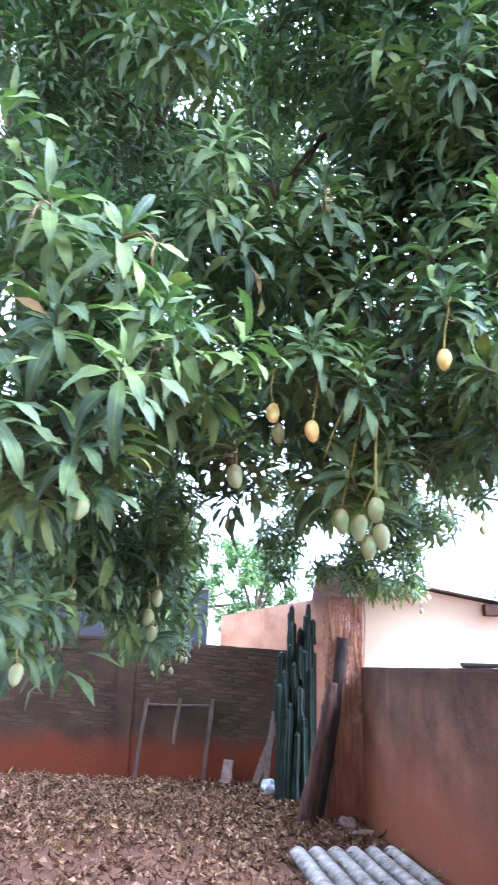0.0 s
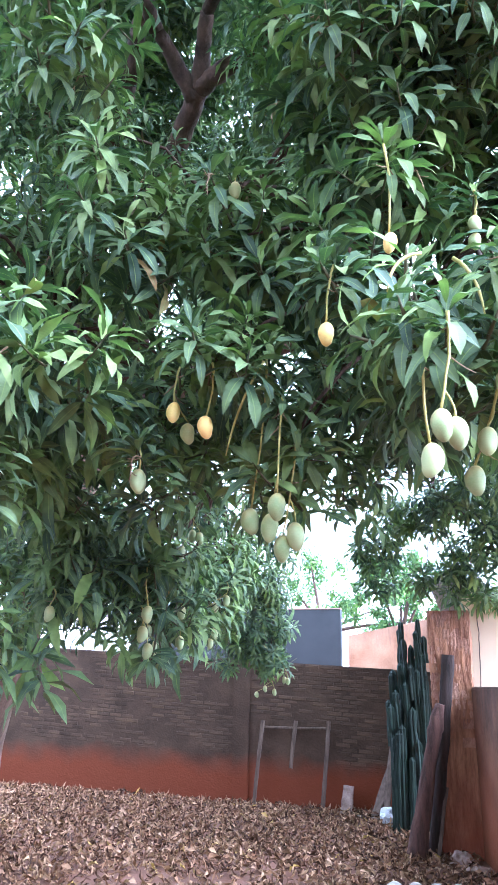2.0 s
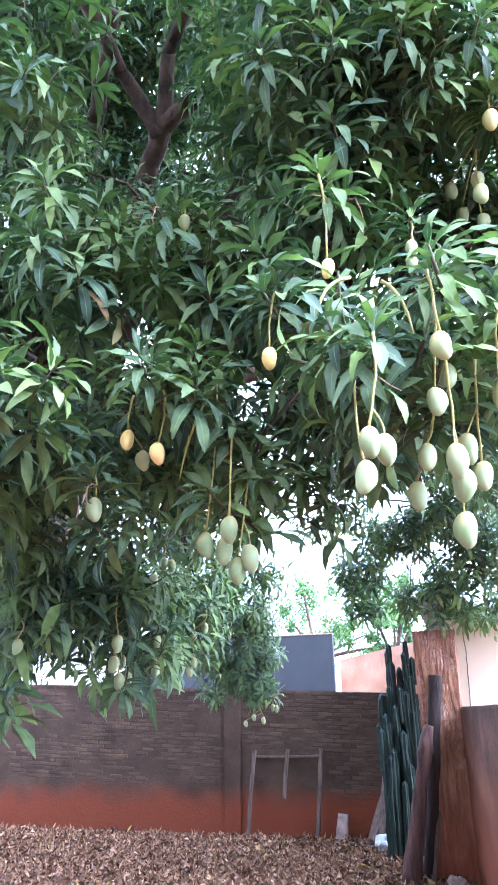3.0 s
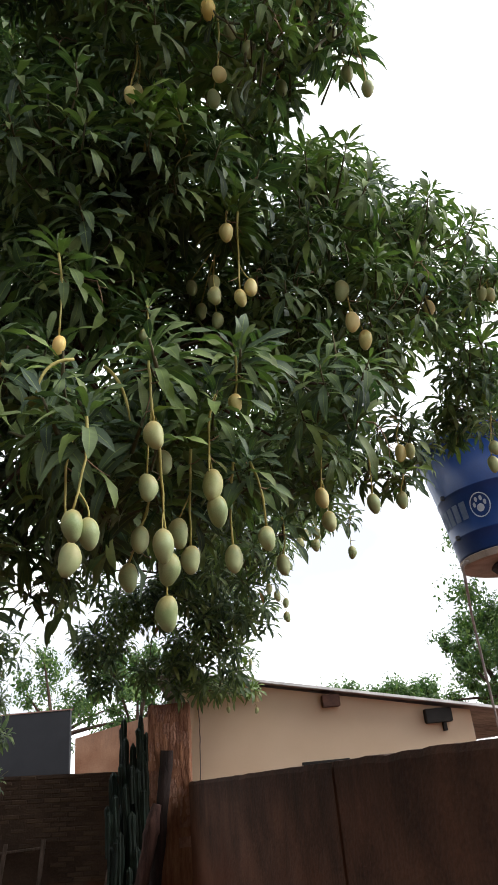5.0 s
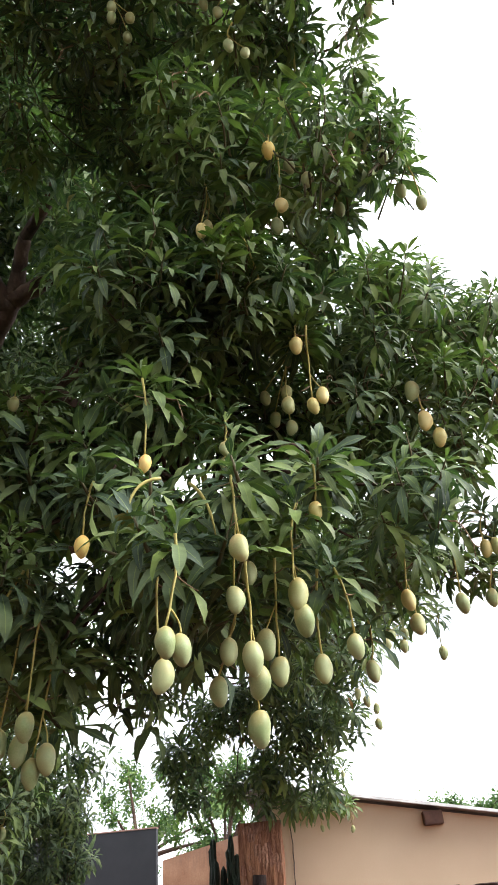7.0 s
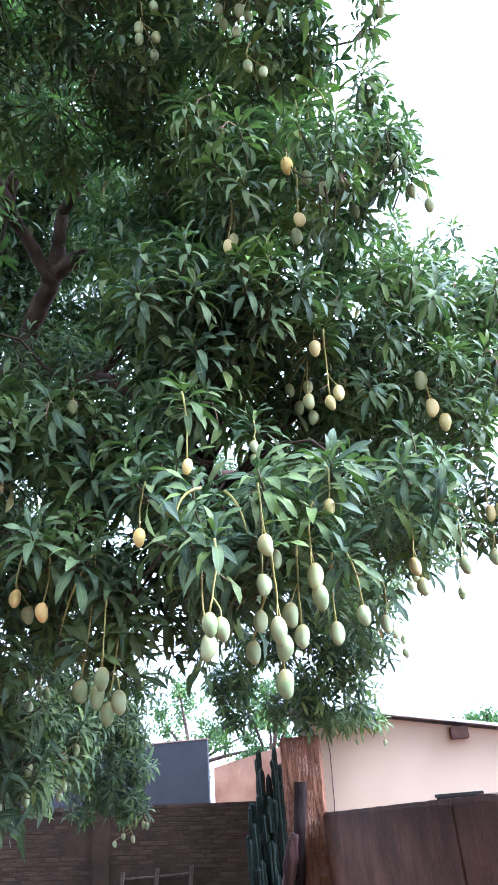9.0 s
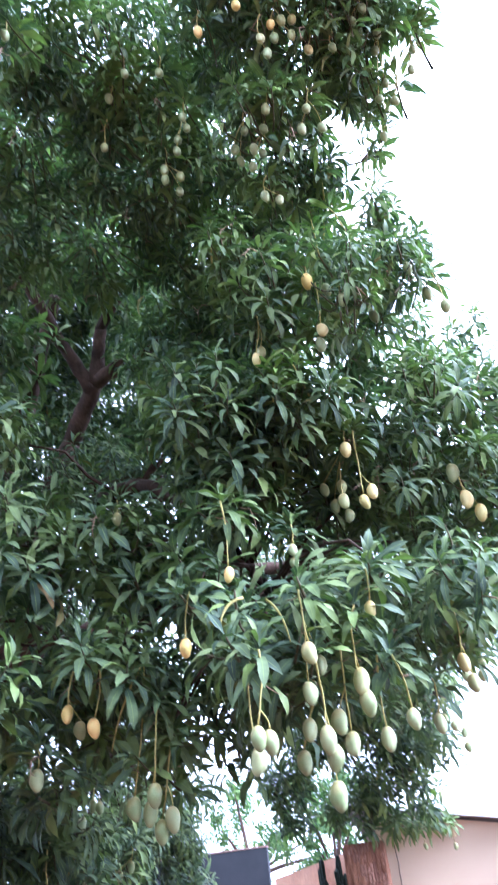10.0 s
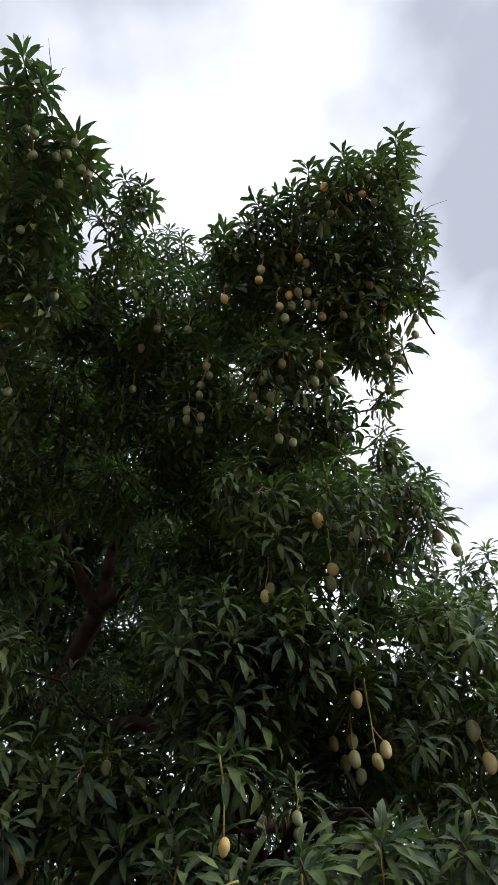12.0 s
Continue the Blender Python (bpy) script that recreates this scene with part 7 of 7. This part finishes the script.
# corrugated sheets lying on the ground
ANG = math.degrees(math.atan2(RW_D.y, RW_D.x)) + 90
for k, (x, y, z, dy, tilt) in enumerate(((0.24, 7.10, 0.055, 0.0, 0.4), (0.30, 6.98, 0.012, 0.1, 0.0))):
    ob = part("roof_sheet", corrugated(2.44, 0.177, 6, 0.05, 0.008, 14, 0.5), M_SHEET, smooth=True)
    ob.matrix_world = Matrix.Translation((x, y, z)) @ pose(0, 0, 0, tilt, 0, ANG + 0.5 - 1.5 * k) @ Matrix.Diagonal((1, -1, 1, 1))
    top_sheet = top_sheet if k else ob.matrix_world.copy()
    tagged(ob, "grey corrugated fibre-cement roof sheet lying on the ground", "roof sheet", group="stacked roof sheets")

# ---- fallen leaves ----
rng_floor = random.Random(77)


def dry_leaf(x, y, z):
    a, b, c = rng_floor.uniform(0, 360), rng_floor.gauss(0, 10), rng_floor.gauss(0, 24)
    m = pose(0, 0, 0, c, b, a).to_3x3()
    s = rng_floor.uniform(0.11, 0.19)
    return np.array(m), (s, s * rng_floor.uniform(0.6, 0.95), s), rng_floor.randrange(len(DRY)), (x, y, z)


def littered(x, y):
    """How thickly leaves lie there, 0 to 1."""
    right = 1.07 + (8.66 - y) * 0.212 - 0.12
    if x > right or y > 10.85 or (0.15 < x < 0.5 + (7.1 - y) * 0.3 + 0.6 and y < 7.15 and x > 0.2 + (7.1 - y) * 0.21):
        return 0.0
    cover = 1.0 if y > 6.7 else max(0.06, 1 - (6.7 - y) / 1.3)
    cover *= 0.75 + 0.6 * noise.noise((x * 0.8, y * 0.8, 2.0)) + (0.2 if y > 8 else 0)
    return cover


litter, singles = [], []
while len(litter) < 12500:
    x, y = rng_floor.uniform(-6.5, 1.6), rng_floor.uniform(4.3, 10.88)
    if rng_floor.random() < littered(x, y):
        item = dry_leaf(x, y, 0.02 + rng_floor.uniform(0.0, 0.05) * (1 if y > 7 else 0.3))
        if len(singles) < 290 and -0.9 < x < 0.3 and 6.9 < y < 8.2 and rng_floor.random() < 0.7:
            singles.append(item)
        else:
            litter.append(item)
for k in range(60):
    s = top_sheet @ Vector((0.177 * rng_floor.randint(1, 6) + rng_floor.gauss(0, 0.012), rng_floor.uniform(0.05, 2.2), 0.022))
    m3, size, kind, place = dry_leaf(s.x, s.y, s.z)
    litter.append((m3, (size[0] * 0.6, size[1] * 0.6, size[2] * 0.5), kind, place))
fallen = new("fallen_leaves", leaves_mesh("fallen_leaves", DRY_PLAIN, *pack(litter), M_DEAD))
tagged(fallen, "thick litter of dry brown mango leaves", "fallen leaves", kind="stuff")
DRY_MESHES = [raw_mesh("dry_leaf", DRY[k], QUADS, M_DEAD_ONE, LEAF_UV) for k in range(len(DRY))]
for m3, size, kind, place in singles:
    ob = new("dry_leaf", DRY_MESHES[kind])
    ob.parent = ground
    ob.matrix_basis = Matrix.Translation(place) @ Matrix([list(r) for r in m3]).to_4x4() @ Matrix.Diagonal((*size, 1))

# small weeds between the sheets and the wall
WEED_MESHES = [raw_mesh("leaf", SHAPE_CO[k], QUADS, M_YOUNG, LEAF_UV) for k in range(len(SHAPES))]
rng_weed = random.Random(3)
for x, y in ((1.33, 6.72), (1.47, 6.52), (1.42, 6.25), (1.27, 7.12)):
    weed = part("weed", tube([(0, 0, 0), (0.005, 0, 0.05), (0.0, 0.006, 0.10)], [0.003, 0.0028, 0.002], 5), M_STALK)
    weed.location = (x, y, 0.0)
    tagged(weed, "small green weed sprouting at the wall's foot", "weed", group="weeds by the wall")
    for k, (m3, size, kind, place) in enumerate(rosette(rng_weed, Vector((0, 0, 0.1)), Vector((0.1, -0.1, 1)), 0.55, 7)):
        ob = new("leaf", WEED_MESHES[kind])
        ob.parent = weed
        ob.matrix_basis = Matrix.Translation(place) @ Matrix([list(r) for r in m3]).to_4x4() @ Matrix.Diagonal((size[0], size[1] * 1.6, size[2], 1))

# ---- bricks of the walls ----
def brick_mesh(w, h, t, mat, seed):
    rng = random.Random(seed)
    bm = bmesh.new()
    j = lambda: rng.uniform(-0.006, 0.006)
    back_ = [bm.verts.new((sx * w / 2, 0, sz * h / 2)) for sx, sz in ((-1, -1), (1, -1), (1, 1), (-1, 1))]
    rim = [bm.verts.new((sx * w / 2 + j() * 0.5, -t * 0.6, sz * h / 2 + j() * 0.5)) for sx, sz in ((-1, -1), (1, -1), (1, 1), (-1, 1))]
    face = [bm.verts.new((sx * (w / 2 - 0.008) + j(), -t + j() * 0.3, sz * (h / 2 - 0.008) + j())) for sx, sz in ((-1, -1), (1, -1), (1, 1), (-1, 1))]
    for a, b in ((back_, rim), (rim, face)):
        for k in range(4):
            bm.faces.new((a[k], a[(k + 1) % 4], b[(k + 1) % 4], b[k]))
    bm.faces.new(face)
    return bm


BRICKS = [mesh_of(brick_mesh(0.198 + 0.005 * (k % 3), 0.048 + 0.004 * (k % 2), 0.004 + 0.0006 * k, M_BRICK, k), "brick", M_BRICK) for k in range(7)]
rng_wall = random.Random(9)
made, rest_v, rest_q = 0, [], []
cells = []
for row in range(24):
    for col in range(43):
        x = 0.42 - 0.215 * col - (0.1 if row % 2 else 0.0)
        z = 0.52 + 0.058 * row + LW_SLOPE * x
        if z > lw_top(x) - 0.03 or -2.46 < x < -2.10:
            continue
        smear = noise.noise((x * 1.1, z * 1.6, 4.0)) + 0.3 * noise.noise((x * 5, z * 7, 1.0))
        if smear > 0.08 + 0.22 * (z - 0.9) or (-2.1 < x < -0.85 and z < 1.02) or rng_wall.random() < (0.06 if x > -2.1 else 0.10):
            continue
        cells.append((x, z))
cells.sort(key=lambda c: abs(c[0] + 1.9))
for k, (x, z) in enumerate(cells):
    sink = rng_wall.uniform(-0.003, 0.005)
    m = Matrix.Translation((x + rng_wall.uniform(-0.012, 0.012), LW_Y + 0.001 + sink, z + rng_wall.uniform(-0.004, 0.004))) @ pose(0, 0, 0, rng_wall.uniform(-1.0, 1.0), 2.7 + rng_wall.uniform(-0.5, 0.5), rng_wall.uniform(-0.5, 0.5))
    if k < 290:
        ob = new("brick", BRICKS[rng_wall.randrange(7)])
        ob.parent = wall_back
        ob.matrix_basis = m
    else:
        me = BRICKS[rng_wall.randrange(7)]
        base = len(rest_v)
        rest_v += [m @ v.co for v in me.vertices]
        rest_q += [[base + i for i in p.vertices] for p in me.polygons]
if rest_q:
    ob = new("bricks", raw_mesh("bricks", np.array([tuple(v) for v in rest_v]), np.array(rest_q), M_BRICKS, smooth=False))
    ob.parent = wall_back
    ob["kind"] = "stuff"
M_RBRICK = stain(material("rendered_brick", (0.13, 0.062, 0.05), (0.25, 0.135, 0.11), 2, 0.9, 0.5, 50, random_from="object", bump_size=0.01), (0.26, 0.062, 0.03), 0.1, 0.85, 0.85, 2.5)
RB = [mesh_of(brick_mesh(0.19, 0.09, 0.012, M_RBRICK, 40 + k), "brick", M_RBRICK) for k in range(5)]
yaw = math.degrees(math.atan2(RW_D.y, RW_D.x)) + 180
for row in range(16):
    for col in range(17):
        s, z = 4.70 + 0.2 * col + (0.1 if row % 2 else 0), 0.12 + 0.1 * row
        if z > rw_top(s) - 0.05 or noise.noise((s * 1.3, z * 1.6, 9.0)) > 0.22:
            continue
        ob = new("brick", RB[rng_wall.randrange(5)])
        ob.parent = wall_side
        ob.matrix_basis = Matrix.Translation(rw(s, -0.006 + rng_wall.uniform(-0.002, 0.003), z)) @ pose(0, 0, 0, 0, rng_wall.uniform(-0.5, 0.5), yaw)

# rough hollow-brick faces of the pillar
M_PBRICK = stain(material("pillar_brick", (0.19, 0.082, 0.052), (0.50, 0.275, 0.185), 7, 0.92, 1.0, 60, random_from="object", stretch=(3, 3, 1), bump_size=0.02), (0.06, 0.04, 0.035), 2.75, 2.0, 0.5, 6.0, streak=(4, 4, 0.5))
def ribbed_brick(w, h, ribs, seed):
    """A hollow brick's face: upright ribs, chipped here and there."""
    rng = random.Random(seed)
    bm = bmesh.new()
    rows = []
    for zk in (0.0, 0.32, 0.7, 1.0):
        line = []
        for i in range(ribs * 2 + 1):
            deep = 0.0 if i in (0, ribs * 2) else (0.011 if i % 2 else 0.004) * rng.uniform(0.2, 1.4)
            line.append(bm.verts.new((w * (i / (ribs * 2) - 0.5) + rng.uniform(-0.004, 0.004), -deep * (0.6 if zk in (0.0, 1.0) else 1.0), h * (zk - 0.5) + rng.uniform(-0.006, 0.006))))
        rows.append(line)
    for a, b in zip(rows, rows[1:]):
        for i in range(len(a) - 1):
            bm.faces.new((a[i], a[i + 1], b[i + 1], b[i]))
    return bm


PB = [mesh_of(ribbed_brick(0.15, 0.097, 4, 70 + k), "brick", M_PBRICK) for k in range(8)]
for face, row, col in pillar_cells:
    z = 1.11 + 0.095 * row + rng_wall.uniform(-0.004, 0.004)
    if rng_wall.random() < 0.06 or (row < 4 and rng_wall.random() < 0.5):
        continue
    ob = new("brick", PB[rng_wall.randrange(8)])
    ob.parent = pillar
    if face == 0:
        spot, turn = (0.722 + 0.15 * col + rng_wall.uniform(-0.008, 0.008), 8.685 + rng_wall.uniform(-0.004, 0.006), z), 0
    else:
        spot, turn = (0.650, 8.77 + 0.175 * col, z), -90
    ob.matrix_basis = Matrix.Translation(spot) @ pose(0, 0, 0, rng_wall.uniform(-2, 2), rng_wall.uniform(-2, 2), turn)
